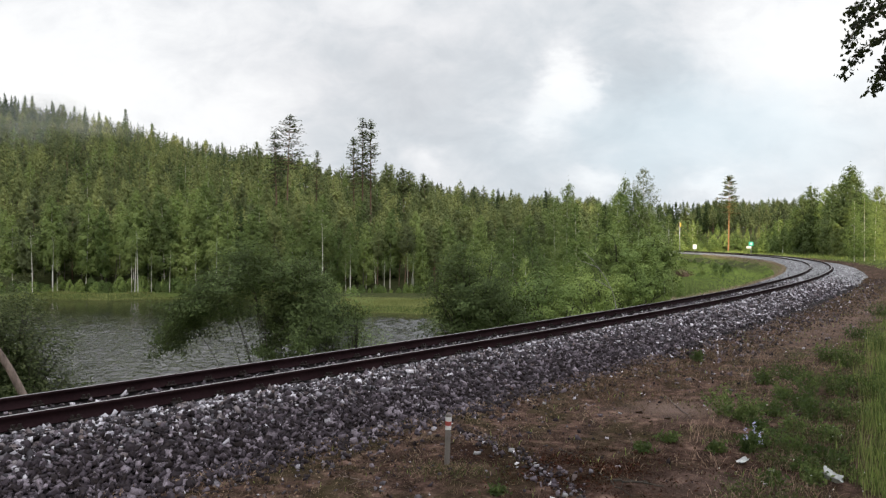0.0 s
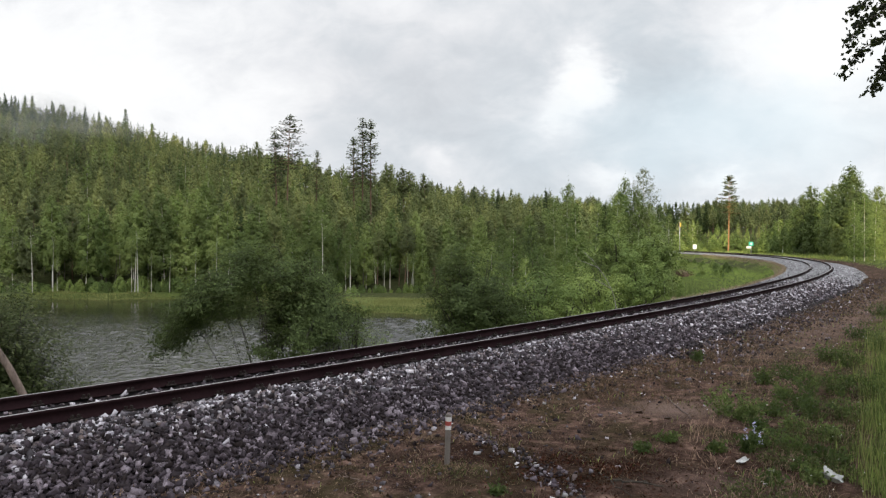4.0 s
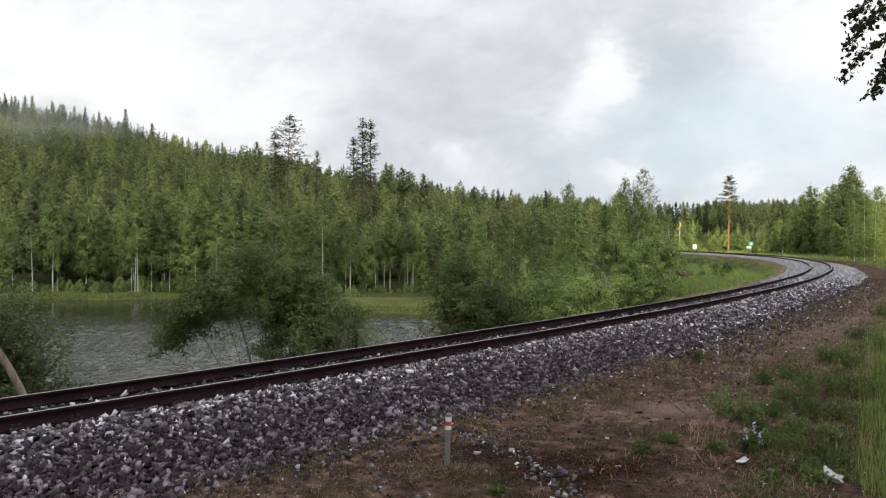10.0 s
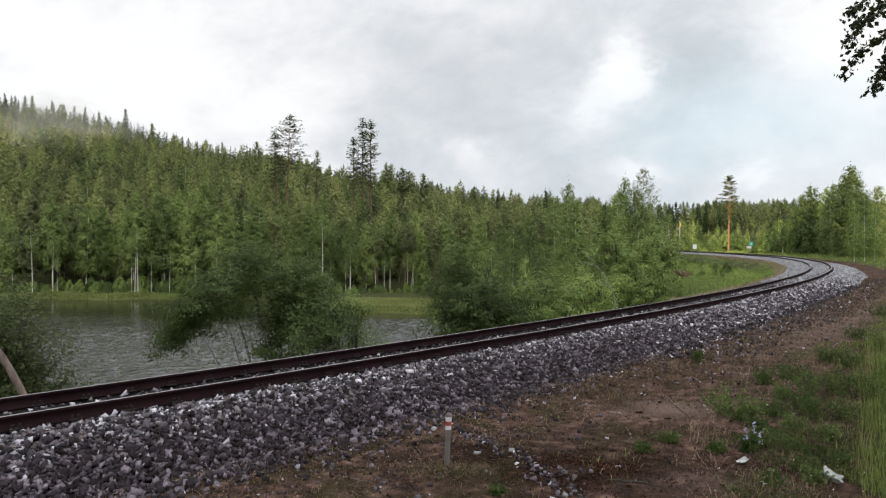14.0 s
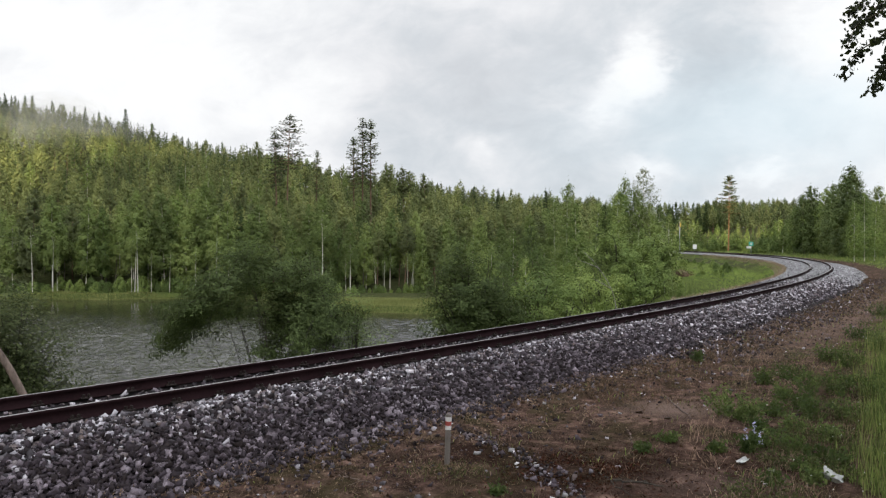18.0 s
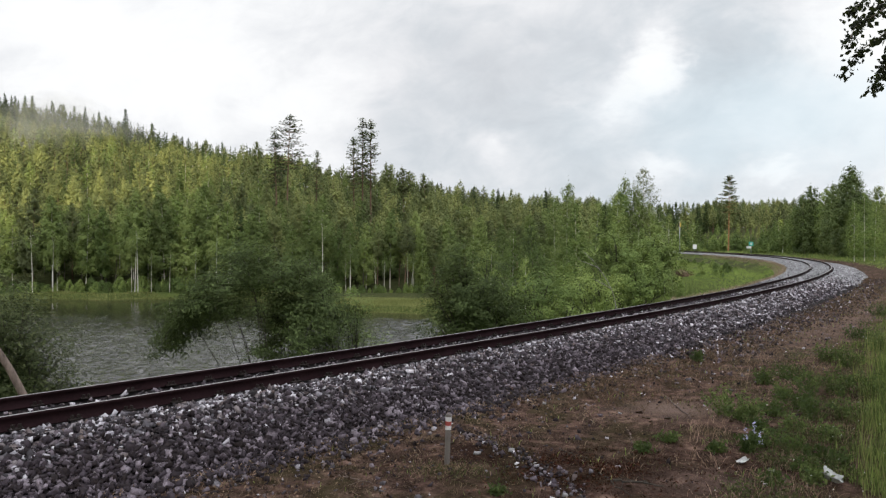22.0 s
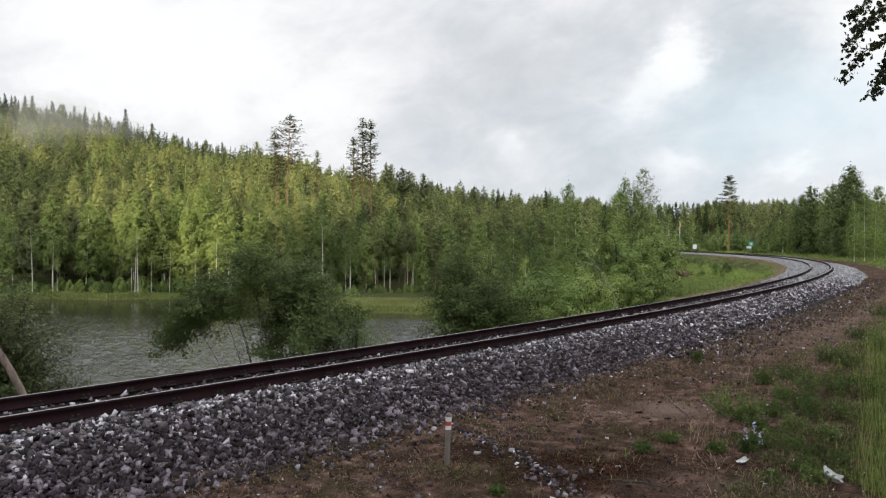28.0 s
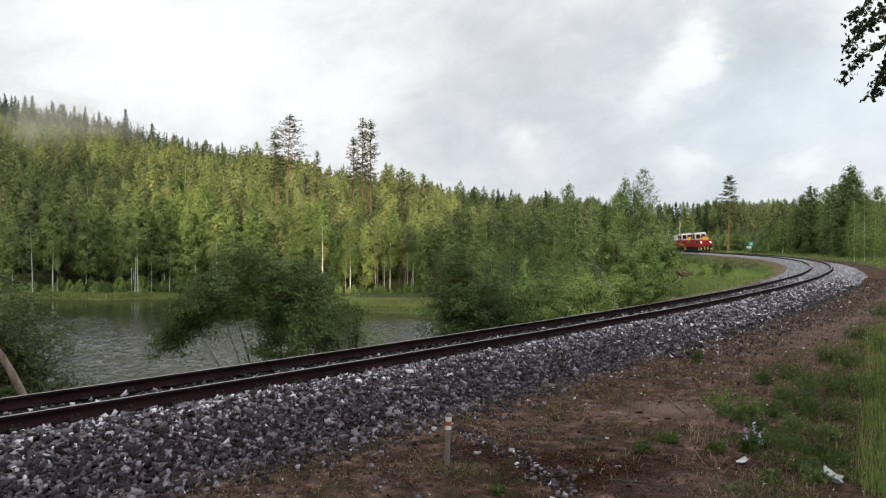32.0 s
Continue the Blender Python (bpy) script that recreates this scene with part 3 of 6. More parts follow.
OCTA = np.array([(1, 0, 0), (-1, 0, 0), (0, 1, 0), (0, -1, 0), (0, 0, 1), (0, 0, -1)], float)
OCTA_F = np.array([(0, 2, 4), (2, 1, 4), (1, 3, 4), (3, 0, 4), (2, 0, 5), (1, 2, 5), (3, 1, 5), (0, 3, 5)])


def tree_shape(kind, h, rng, dense=1.0, leaf=0.3, low=0.2, width=1.0, tuft=1.0, tri=True, fill=2.2, core=0.45):
    """Trunk with limbs, and crown, of a tree h metres high at the origin."""
    bend = rng.normal(size=2) * 0.02 * h
    t = np.linspace(0, 1, 8)
    trunk = np.stack([bend[0] * t ** 2, bend[1] * t ** 2, h * t * 0.98 - 0.3], -1)
    r0 = (0.0095 if kind in ("pine", "old") else 0.0055) * h + 0.018
    wood = [tube(trunk, r0 * (1 - 0.93 * t), 7)]
    cen, sz = [], []
    if kind == "old":
        # storeys of flat boughs on a bare stem
        levels = int(15 * dense)
        for i in range(levels):
            q = low + (0.985 - low) * i / (levels - 1)
            cq = (q - low) / (1 - low)
            for k in range(5):
                base = np.array([np.interp(q, t, trunk[:, j]) for j in range(3)]) + np.array([0, 0, rng.normal() * 0.012 * h])
                ln = h * 0.118 * width * (1 - cq) ** 0.62 * min(1, 0.62 + cq * 2) * rng.uniform(0.35, 1.15) + 0.25
                az = 2 * math.pi * (k + 0.4 * i + 0.35 * rng.normal()) / 5
                tip = base + np.array([math.cos(az) * ln, math.sin(az) * ln, (0.35 * cq - 0.10) * ln])
                p = limb(base, tip, -0.05 * ln, 0, rng)
                wood.append(tube(p, np.linspace(r0 * 0.20, 0.02, 5), 4))
                for c in p[2:]:
                    m = max(2, int(7 * tuft * (0.6 + 0.4 * (1 - cq))))
                    cen.append(c + rng.normal(size=(m, 3)) * np.array([0.42, 0.42, 0.13]) * (0.35 + 0.02 * h) + np.array([0, 0, 0.15]))
                    sz.append(leaf * rng.uniform(0.6, 1.2, m))
        cen.append(trunk[-1] + rng.normal(size=(10, 3)) * np.array([0.2, 0.2, 0.35]))
        sz.append(np.full(10, leaf * 0.8))
        face, cores = None, []
    else:
        # leafy clumps set round the stem, each on a limb of its own
        reach, narrow, full, stretch, flat, rise = {"birch": (0.165, 0.62, 0.50, 1.15, 1.0, 0.6), "alder": (0.165, 0.45, 0.55, 1.1, 0.9, 0.5), "pine": (0.150, 0.36, 0.45, 1.25, 0.62, 0.35),
                                                    "young": (0.170, 0.72, 0.68, 1.45, 0.95, 0.95), "spruce": (0.145, 0.85, 0.9, 1.5, 0.55, -0.3)}[kind]
        face, cores = [], []
        nl = int(30 * dense) + 10
        per = max(4, int(15 * tuft * fill))
        for i in range(nl):
            cq = ((i + rng.random()) / nl) ** (0.85 if kind == "pine" else 1.1)
            q = low + (0.975 - low) * cq
            base = np.array([np.interp(q, t, trunk[:, k]) for k in range(3)])
            R = h * reach * width * min(1, full + 1.7 * cq) * (1 - cq) ** narrow + 0.012 * h
            az = i * 2.39996 + rng.normal() * 0.35
            arm = np.array([math.cos(az), math.sin(az), 0.0])
            r = (0.38 * R + 0.016 * h) * rng.uniform(0.75, 1.25)
            mid = base + arm * max(0.0, R * rng.uniform(0.62, 1.05) - 0.5 * r) + np.array([0, 0, rise * R * 0.35])
            if i % 2 == 0 and cq < 0.8:
                wood.append(tube(limb(base - np.array([0, 0, 0.02 * h]), mid, 0.0, 0, rng, 4), np.linspace(r0 * 0.20, 0.01, 4), 3))
            way = arm * (1 - abs(rise) * 0.45) + np.array([0, 0, rise])
            way /= np.linalg.norm(way)
            m = max(4, int(per * (0.5 + 0.7 * (1 - cq)) * rng.uniform(0.8, 1.2)))
            u = rng.normal(size=(m, 3)) * 0.8 + arm * 0.55 + np.array([0, 0, 0.35])
            u /= np.linalg.norm(u, axis=1)[:, None]
            off = u * r * rng.uniform(0.35, 1.12, (m, 1))
            off += (off @ way)[:, None] * way * (stretch - 1)
            off[:, 2] *= flat
            # the shaded thick of the clump
            if core:
                k8 = OCTA * r * core * rng.uniform(0.7, 1.3, (6, 1)) + rng.normal(size=(6, 3)) * 0.2 * core * r
                k8 = k8 @ turns(rng, 1)[0].T
                k8 += (k8 @ way)[:, None] * way * (stretch - 1)
                k8[:, 2] *= flat
                cores.append((mid - arm * 0.35 * r + k8, OCTA_F))
            cen.append(mid + off)
            face.append(u * 0.75 + arm * 0.2 + np.array([0, 0, 0.25]))
            sz.append(leaf * rng.uniform(0.6, 1.25, m) * (0.7 + 0.4 * (1 - cq)))
        cen.append(trunk[-1] + rng.normal(size=(8, 3)) * np.array([0.05, 0.05, 0.022 * h]))
        face.append(rng.normal(size=(8, 3)) * 0.3 + np.array([0, 0, 0.5]))
        sz.append(np.full(8, leaf * 0.7))
    cen, sz = np.concatenate(cen), np.concatenate(sz)
    cen[:, 2] = np.maximum(cen[:, 2], 0.15)
    out = np.concatenate(face) if face else np.tile(np.array([[0, 0, 0.6]]), (len(cen), 1))
    if kind in ("birch", "alder"):
        crown = leaves(cen, sz * (1.25 if tri else 1.05), rng, 0.75 if tri else 0.62, out, None, tri, 2.2)
    else:
        arm = cen - np.array([np.interp(cen[:, 2], trunk[:, 2], trunk[:, k]) for k in (0, 1, 2)]).T
        arm /= np.linalg.norm(arm, axis=1)[:, None] + 1e-6
        way = arm * np.array([1, 1, 0]) + np.array([0, 0, {"young": 1.3, "pine": 0.8, "old": 0.3, "spruce": -0.5}[kind]])
        near_top = np.clip((cen[:, 2] / h - 0.93) / 0.05, 0, 1)[:, None]
        way = way * (1 - near_top) + np.array([0, 0, 1.2]) * near_top
        crown = leaves(cen, sz * 1.3, rng, 0.48, out, way, True, 2.2)
    if crown[1].shape[1] == 4:
        crown = crown[0], to_tris(crown[1])
    return join(wood), join([crown] + cores)


BARKS = {"old": M_PINE_BARK, "birch": M_BIRCH_BARK, "alder": M_GREY_BARK, "pine": M_PINE_BARK, "young": M_PINE_BARK, "spruce": M_GREY_BARK}
LEAFS = {"old": M_OLD_PINE, "birch": M_BIRCH, "alder": M_BIRCH_DARK, "pine": M_PINE, "young": M_PINE, "spruce": M_SPRUCE}
LABELS = {"old": "old tall pine with reddish trunk above the young forest", "birch": "young birch with pale trunk and light green leaves", "alder": "dark green alder with dense leafy crown",
          "pine": "tall pine with reddish bare trunk and high crown", "young": "young conical pine with light green needles", "spruce": "slender dark green spruce with pointed top"}


def proto(kind, h, seed, **kw):
    """Trunk and crown meshes to be shared by several trees."""
    rng = np.random.default_rng(seed)
    (wv, wf), (cv, cf) = tree_shape(kind, h, rng, **kw)
    return kind, h, mesh_from("trunk", wv, wf, BARKS[kind], smooth=True), mesh_from("crown", cv, cf, LEAFS[kind])


def plant(p, x, y, rng, h=None, label="", group="", sink=0.1, z=None):
    kind, ph, wood, crown = p
    k = (h / ph) if h else rng.uniform(0.85, 1.12)
    if z is None:
        z = float(ground_z(x, y)[0][0])
    ob = new("pine_tree" if kind in ("young", "old") else kind + "_tree")
    ob.matrix_basis = pose(x, y, z - sink, rng.normal() * 1.2, rng.normal() * 1.2, rng.uniform(0, 360)) @ Matrix.Diagonal((k * rng.uniform(0.9, 1.1), k * rng.uniform(0.9, 1.1), k, 1))
    part("trunk", wood, ob)
    part("crown", crown, ob)
    return tagged(ob, label or LABELS[kind], "tree", group)


P_BIRCH = [proto("birch", 13, 10 + i, dense=1.7, tuft=2.1, leaf=0.27, low=lo, width=w) for i, (lo, w) in enumerate(((0.15, 1.1), (0.24, 1.0), (0.08, 1.15), (0.18, 1.25), (0.28, 0.95)))]
P_ALDER = [proto("alder", 11, 30 + i, dense=1.4, tuft=1.8, leaf=0.27, low=lo, width=w) for i, (lo, w) in enumerate(((0.08, 1.15), (0.12, 1.0), (0.05, 1.3)))]
P_PINE = [proto("pine", 16, 40 + i, dense=1.1, leaf=0.40, tuft=1.5, low=lo, width=w) for i, (lo, w) in enumerate(((0.45, 1.0), (0.55, 0.9), (0.4, 0.8)))]
P_YOUNG = [proto("young", 12, 60 + i, dense=1.2, leaf=0.30, low=lo, width=w * 1.25, tuft=1.8) for i, (lo, w) in enumerate(((0.1, 1.1), (0.2, 1.25), (0.15, 0.95)))]
EDGE = [proto("birch", 12, 150 + i, core=0, dense=0.3, tuft=0.7, leaf=0.24, low=0.66, width=0.8) for i in range(2)]
SLIM = [proto("alder", 10, 130 + i, core=0,  dense=0.25, tuft=0.5, leaf=0.3, low=0.62, width=0.7) for i in range(2)]
P_SPRUCE = [proto("spruce", 14, 50 + i, dense=1.5, leaf=0.40, tuft=1.4, low=lo, width=w) for i, (lo, w) in enumerate(((0.12, 1.0), (0.06, 0.85)))]


F_BIRCH = [proto("birch", 13, 110 + i, dense=0.6, tuft=0.8, leaf=0.6, low=lo, width=w) for i, (lo, w) in enumerate(((0.12, 0.9), (0.20, 0.8), (0.06, 1.0)))]
F_ALDER = [proto("alder", 11, 120 + i, dense=0.6, tuft=0.8, leaf=0.6, low=lo, width=w) for i, (lo, w) in enumerate(((0.06, 1.15), (0.03, 1.3)))]


F_SCRUB = [proto("alder", 3, 140 + i, dense=0.9, tuft=1.0, leaf=0.24, low=0.03, width=w) for i, w in enumerate((2.6, 3.4, 2.0))]


def plant_top(p, t, rise, d, rng, **kw):
    """Plant at slope t and distance d a tree whose top stands at the slope rise over the eye's level."""
    x, y = t * d, d
    z = float(ground_z(x, y)[0][0])
    return plant(p, x, y, rng, h=max(1.2, EYE[2] + rise * d - z), z=z, **kw)


def shore_trees():
    rng = np.random.default_rng(77)
    # picture column and row of each top as seen from the eye, distance, shape
    rows = ((22, 372, 127, "b"), (58, 322, 126, "y"), (93, 336, 124, "c"), (128, 352, 130, "y"), (152, 345, 127, "b"), (180, 362, 128, "a"), (212, 348, 130, "b"), (240, 326, 123, "c"), (236, 345, 124, "c"),
            (262, 365, 126, "b"), (291, 333, 125, "b"), (312, 326, 129, "a"), (330, 358, 124, "b"), (347, 322, 128, "b"), (371, 317, 127, "b"), (386, 372, 124, "c"), (405, 347, 124, "c"), (436, 368, 125, "a"),
            (458, 351, 124, "b"), (484, 358, 129, "y"), (520, 391, 122, "b"), (526, 326, 140, "y"), (570, 336, 128, "c"), (548, 352, 131, "b"), (597, 398, 126, "a"), (620, 386, 122, "c"), (640, 346, 132, "s"),
            (648, 386, 126, "b"), (668, 402, 125, "p"), (690, 367, 127, "c"), (706, 402, 128, "p"), (731, 366, 126, "c"), (716, 392, 124, "p"), (748, 402, 124, "b"), (770, 396, 124, "p"), (800, 378, 124, "b"),
            (822, 362, 130, "p"), (846, 372, 122, "c"), (868, 382, 126, "p"), (890, 388, 116, "c"), (915, 392, 124, "p"), (940, 372, 122, "b"))
    pick = {"b": (P_BIRCH[0], P_BIRCH[2], P_BIRCH[3]), "c": (P_BIRCH[1], P_BIRCH[4]), "y": P_YOUNG, "a": P_ALDER, "p": P_PINE, "s": P_SPRUCE}
    for px, py, d, k in rows:
        plant_top(pick[k][rng.integers(0, len(pick[k]))], (px - 784) / 1200, (440.5 - py) / 1200, d, rng, group="trees along the far shore")
    # thinner stand behind them
    for i in range(66):
        t = -0.70 + 0.86 * (i + rng.random()) / 66
        r = rng.random()
        k = "b" if r < 0.35 else "y" if r < 0.7 else "p" if r < 0.9 else "s"
        plant_top(pick[k][rng.integers(0, len(pick[k]))], t, rng.uniform(0.035, 0.075), rng.uniform(131, 142), rng, group="trees along the far shore")
    # slim bare stems in the shade under the crowns
    for i in range(36):
        t = -0.66 + 0.78 * rng.random()
        plant(SLIM[i % 2], t * 128, rng.uniform(122, 132), rng, h=rng.uniform(7, 11), label="slim pale young stem under the forest's edge", group="young stems at the forest edge")
    # pale birch stems at the very edge
    for px, py in ((57, 398), (93, 402), (101, 455), (233, 425), (238, 392), (244, 398), (268, 440), (300, 438), (345, 430), (383, 408), (404, 428), (410, 440), (571, 372), (612, 452), (620, 424), (665, 448), (680, 455), (690, 450), (721, 443), (728, 438)):
        plant_top(EDGE[rng.integers(0, 2)], (px - 784) / 1200, (440.5 - py) / 1200, rng.uniform(119, 121.5), rng, label="slender birch with a bare white stem", group="birches at the forest edge")
    # low scrub under them
    for i in range(90):
        t = -0.70 + 0.86 * (i + rng.random()) / 90
        y = max(float(shore_y(np.array([t * 118]))[0]) + 4.0 + rng.random() * 5, 119)
        plant(F_SCRUB[rng.integers(0, 3)], t * y, y, rng, h=rng.uniform(1.4, 3.4) if t < -0.16 else rng.uniform(0.8, 2.2), label="low green bush at the forest edge", group="bushes at the forest edge")


shore_trees()


def woods():
    """The far woods on the hill and behind the curve, as one growth."""
    rng = np.random.default_rng(5)
    kinds, kinds_far = [], []
    for store, fine in ((kinds, True), (kinds_far, False)):
        for kind, n in (("young", 7), ("pine", 4), ("birch", 4), ("spruce", 4)):
            for i in range(n):
                w, c = tree_shape(kind, 14, rng, dense=0.9 if fine else 0.5, leaf=0.42 if fine else 0.60, low=0.42 if kind == "pine" else 0.25, width=1.5 if kind == "young" else 1.15, tuft=1.7 if fine else 1.25, fill=1.2 if fine else 1.0, core=0.5)
                sv, sf = tube(np.array([(0, 0, -0.5), (0, 0, 6.0), (0, 0, 13)]), np.array([0.14, 0.09, 0.02]), 4)
                store.append((kind, (sv, to_tris(sf)), c))
    pts = []
    for d in np.arange(136, 372, 6.6):
        for t in np.arange(-0.76, 0.36, 6.0 / d):
            tt, dd = t + rng.normal() * 1.4 / d, d + rng.normal() * 1.4
            if dd < np.interp(tt, RT, RD) - 8 and rng.random() < 0.95:
                pts.append((tt * dd, dd))
    # the ridge stands thick
    for back in (-6, -1, 4, 9):
        for t in np.arange(-0.76, 0.36, 3.5 / 320):
            tt = t + rng.normal() * 0.003
            dd = float(np.interp(tt, RT, RD)) + back + rng.normal()
            pts.append((tt * dd, dd))
    for d in np.arange(300, 480, 8.0):
        for t in np.arange(0.24, 0.80, 6.5 / d):
            dd = d + rng.normal() * 2
            pts.append(((t + rng.normal() * 2 / d) * dd, dd))
    pts = np.array(pts)
    z, s, n = ground_z(pts[:, 0], pts[:, 1])
    keep = (np.abs(n) > 11) & ~((n < 0) & (np.abs(n) < 40) & (pts[:, 1] < 285))
    keep &= ~((pts[:, 0] / pts[:, 1] > 0.29) & (n > 0) & (pts[:, 1] < 320))
    pts, z = pts[keep], z[keep]
    out, tones = {}, {}
    patch = np.sin(pts[:, 0] * 0.05 + 1) + np.sin(pts[:, 1] * 0.06 + pts[:, 0] * 0.02)
    for (x, y), zz, pa in zip(pts, z, patch):
        r = rng.random()
        upper = y / np.interp(x / y, RT, RD)
        ridge = upper > 0.965 and x / y < 0.3
        if upper > 0.90 and x / y < -0.30:
            want = "spruce" if r < 0.72 else "young"
        else:
            want = "young" if r < 0.74 + 0.08 * pa else "pine" if r < 0.82 + 0.08 * pa else "birch" if r < 0.95 else "spruce"
        opts = [k for k in (kinds if y < 195 else kinds_far) if k[0] == want]
        kind, stem, crown = opts[rng.integers(0, len(opts))]
        k = rng.uniform(0.80, 1.0) + 0.16 * (rng.random() < 0.12) if ridge else rng.uniform(0.72, 1.02)
        a = rng.uniform(0, 6.283)
        R = np.array([[math.cos(a), -math.sin(a), 0], [math.sin(a), math.cos(a), 0], [0, 0, 1]]) * k
        place = np.array([x, y, zz - 0.3])
        tone = rng.normal() * 0.12 - 0.01
        for key, (v, f) in (("stem_" + kind, stem), ("crown_" + kind, crown)):
            out.setdefault(key, []).append((v @ R.T + place, f))
            tones.setdefault(key, []).append(np.full(len(v), tone))
    v, f, idx, mats, o = [], [], [], [], 0
    for mi, (key, pcs) in enumerate(sorted(out.items())):
        a, b = join(pcs)
        v.append(a)
        f.append(b + o)
        idx.append(np.full(len(b), mi))
        o += len(a)
        mats.append((BARKS if key.startswith("stem") else LEAFS)[key.split("_")[1]])
    ob = new("far_woods", mesh_from("far_woods", np.concatenate(v), np.concatenate(f), mats, np.concatenate(idx)))
    tone = np.concatenate([np.concatenate(tones[key]) for key in sorted(out)])
    ob.data.attributes.new("tone", "FLOAT", "POINT").data.foreach_set("value", tone.astype(np.float32))
    tagged(ob, "mixed pine, birch and spruce forest covering the hill", "forest", kind="stuff")


woods()


# ---- sky: a cloud sheet that drifts ----
def cloud_material():
    m = Nodes("cloud_sheet", 1.0, 0, 0)
    sep = m.node("ShaderNodeSeparateXYZ")
    m.set(sep, 0, m.coords())
    x, y, z = sep.outputs
    u = m.math("DIVIDE", x, y)
    v = m.math("DIVIDE", z, y)
    com = m.node("ShaderNodeCombineXYZ", X=u, Y=m.math("MULTIPLY", v, 1.6))
    uv = com.outputs[0]
    n1 = m.noise(4.0, 5, 0.6, uv)
    u = m.math("ADD", u, m.math("MULTIPLY", m.math("SUBTRACT", n1, 0.5), 0.16))
    n2 = m.noise(4.6, 5, 0.6, m.mapped(uv, (1, -1.3, 1)))
    v = m.math("ADD", v, m.math("MULTIPLY", m.math("SUBTRACT", n2, 0.5), 0.12))
    n3, n4 = m.noise(15.0, 5, 0.6, uv), m.noise(15.0, 5, 0.6, m.mapped(uv, (-1, 1.2, 1)))
    u = m.math("ADD", u, m.math("MULTIPLY", m.math("SUBTRACT", n3, 0.5), 0.085))
    v = m.math("ADD", v, m.math("MULTIPLY", m.math("SUBTRACT", n4, 0.5), 0.075))
    big = m.noise(3.2, 6, 0.55, uv, 0.6)
    fine = m.noise(9.0, 6, 0.6, uv, 0.4)
    bright = m.math("ADD", m.math("MULTIPLY", big, 0.58), m.math("MULTIPLY", fine, 0.52))
    bright = m.math("SUBTRACT", bright, 0.05)

    def blob(px, py, rx, ry, amount):
        a = m.math("DIVIDE", m.math("SUBTRACT", u, (px - 784) / 1200), rx / 1200)
        b = m.math("DIVIDE", m.math("SUBTRACT", v, (440.5 - py) / 1200), ry / 1200)
        d = m.math("ADD", m.math("MULTIPLY", a, a), m.math("MULTIPLY", b, b))
        return m.math("MULTIPLY", m.math("POWER", 2.718, m.math("MULTIPLY", d, -1.0)), amount)

    for args in ((100, 110, 420, 170, 0.29), (1000, 146, 44, 56, 0.64), (962, 222, 46, 40, 0.28), (760, 180, 220, 110, -0.20), (1120, 110, 170, 90, -0.12), (1180, 205, 120, 50, -0.08), (620, 110, 120, 60, -0.06),
                 (1430, 90, 190, 130, 0.42), (1380, 250, 150, 60, 0.12), (890, 190, 40, 30, 0.14), (1061, 318, 42, 24, 0.22), (1261, 322, 55, 24, 0.24), (752, 298, 38, 22, 0.14), (1150, 215, 50, 22, 0.12), (1180, 270, 260, 60, -0.10), (1480, 320, 80, 30, 0.15), (420, 210, 90, 60, 0.16), (740, 30, 240, 60, 0.05)):
        bright = m.math("ADD", bright, blob(*args))
    col = m.ramp(bright, [(0.12, (0.45, 0.495, 0.545)), (0.38, (0.64, 0.685, 0.73)), (0.56, (0.825, 0.842, 0.872)), (0.72, (0.965, 0.975, 0.99)), (0.95, (1.05, 1.05, 1.03))])
    col = m.mix(blob(1230, 230, 300, 110, 0.52), col, (0.72, 0.865, 0.95))
    col = m.mix(blob(1400, 240, 240, 90, 0.40), col, (0.80, 0.90, 0.955))
    col = m.mix(blob(720, 150, 240, 120, 0.30), col, (0.77, 0.755, 0.775))
    em = m.node("ShaderNodeEmission", Color=col, Strength=0.72)
    m.t.links.new(em.outputs[0], m.out.inputs[0])
    return m.mat


def make_sky():
    n = 24
    xs, ys = np.linspace(-3600, 3600, n), np.linspace(700, 3300, n)
    X, Y = np.meshgrid(xs, ys)
    i = np.arange(n * n).reshape(n, n)
    f = np.stack([i[:-1, :-1], i[1:, :-1], i[1:, 1:], i[:-1, 1:]], -1).reshape(-1, 4)
    ob = new("sky_backdrop", mesh_from("sky_backdrop", np.stack([X.ravel(), Y.ravel(), 1000 - 0.29 * Y.ravel()], -1), f, cloud_material()))
    ob.location = (0, 0, 2.15)
    return tagged(ob, "drifting sheet of grey and white cloud", "sky", kind="structure")


sky = make_sky()


REACH = 250 / math.tan(radians(SUN_ELEV))
SHX, SHY = -REACH * math.sin(radians(SUN_AZ)), -REACH * math.cos(radians(SUN_AZ))


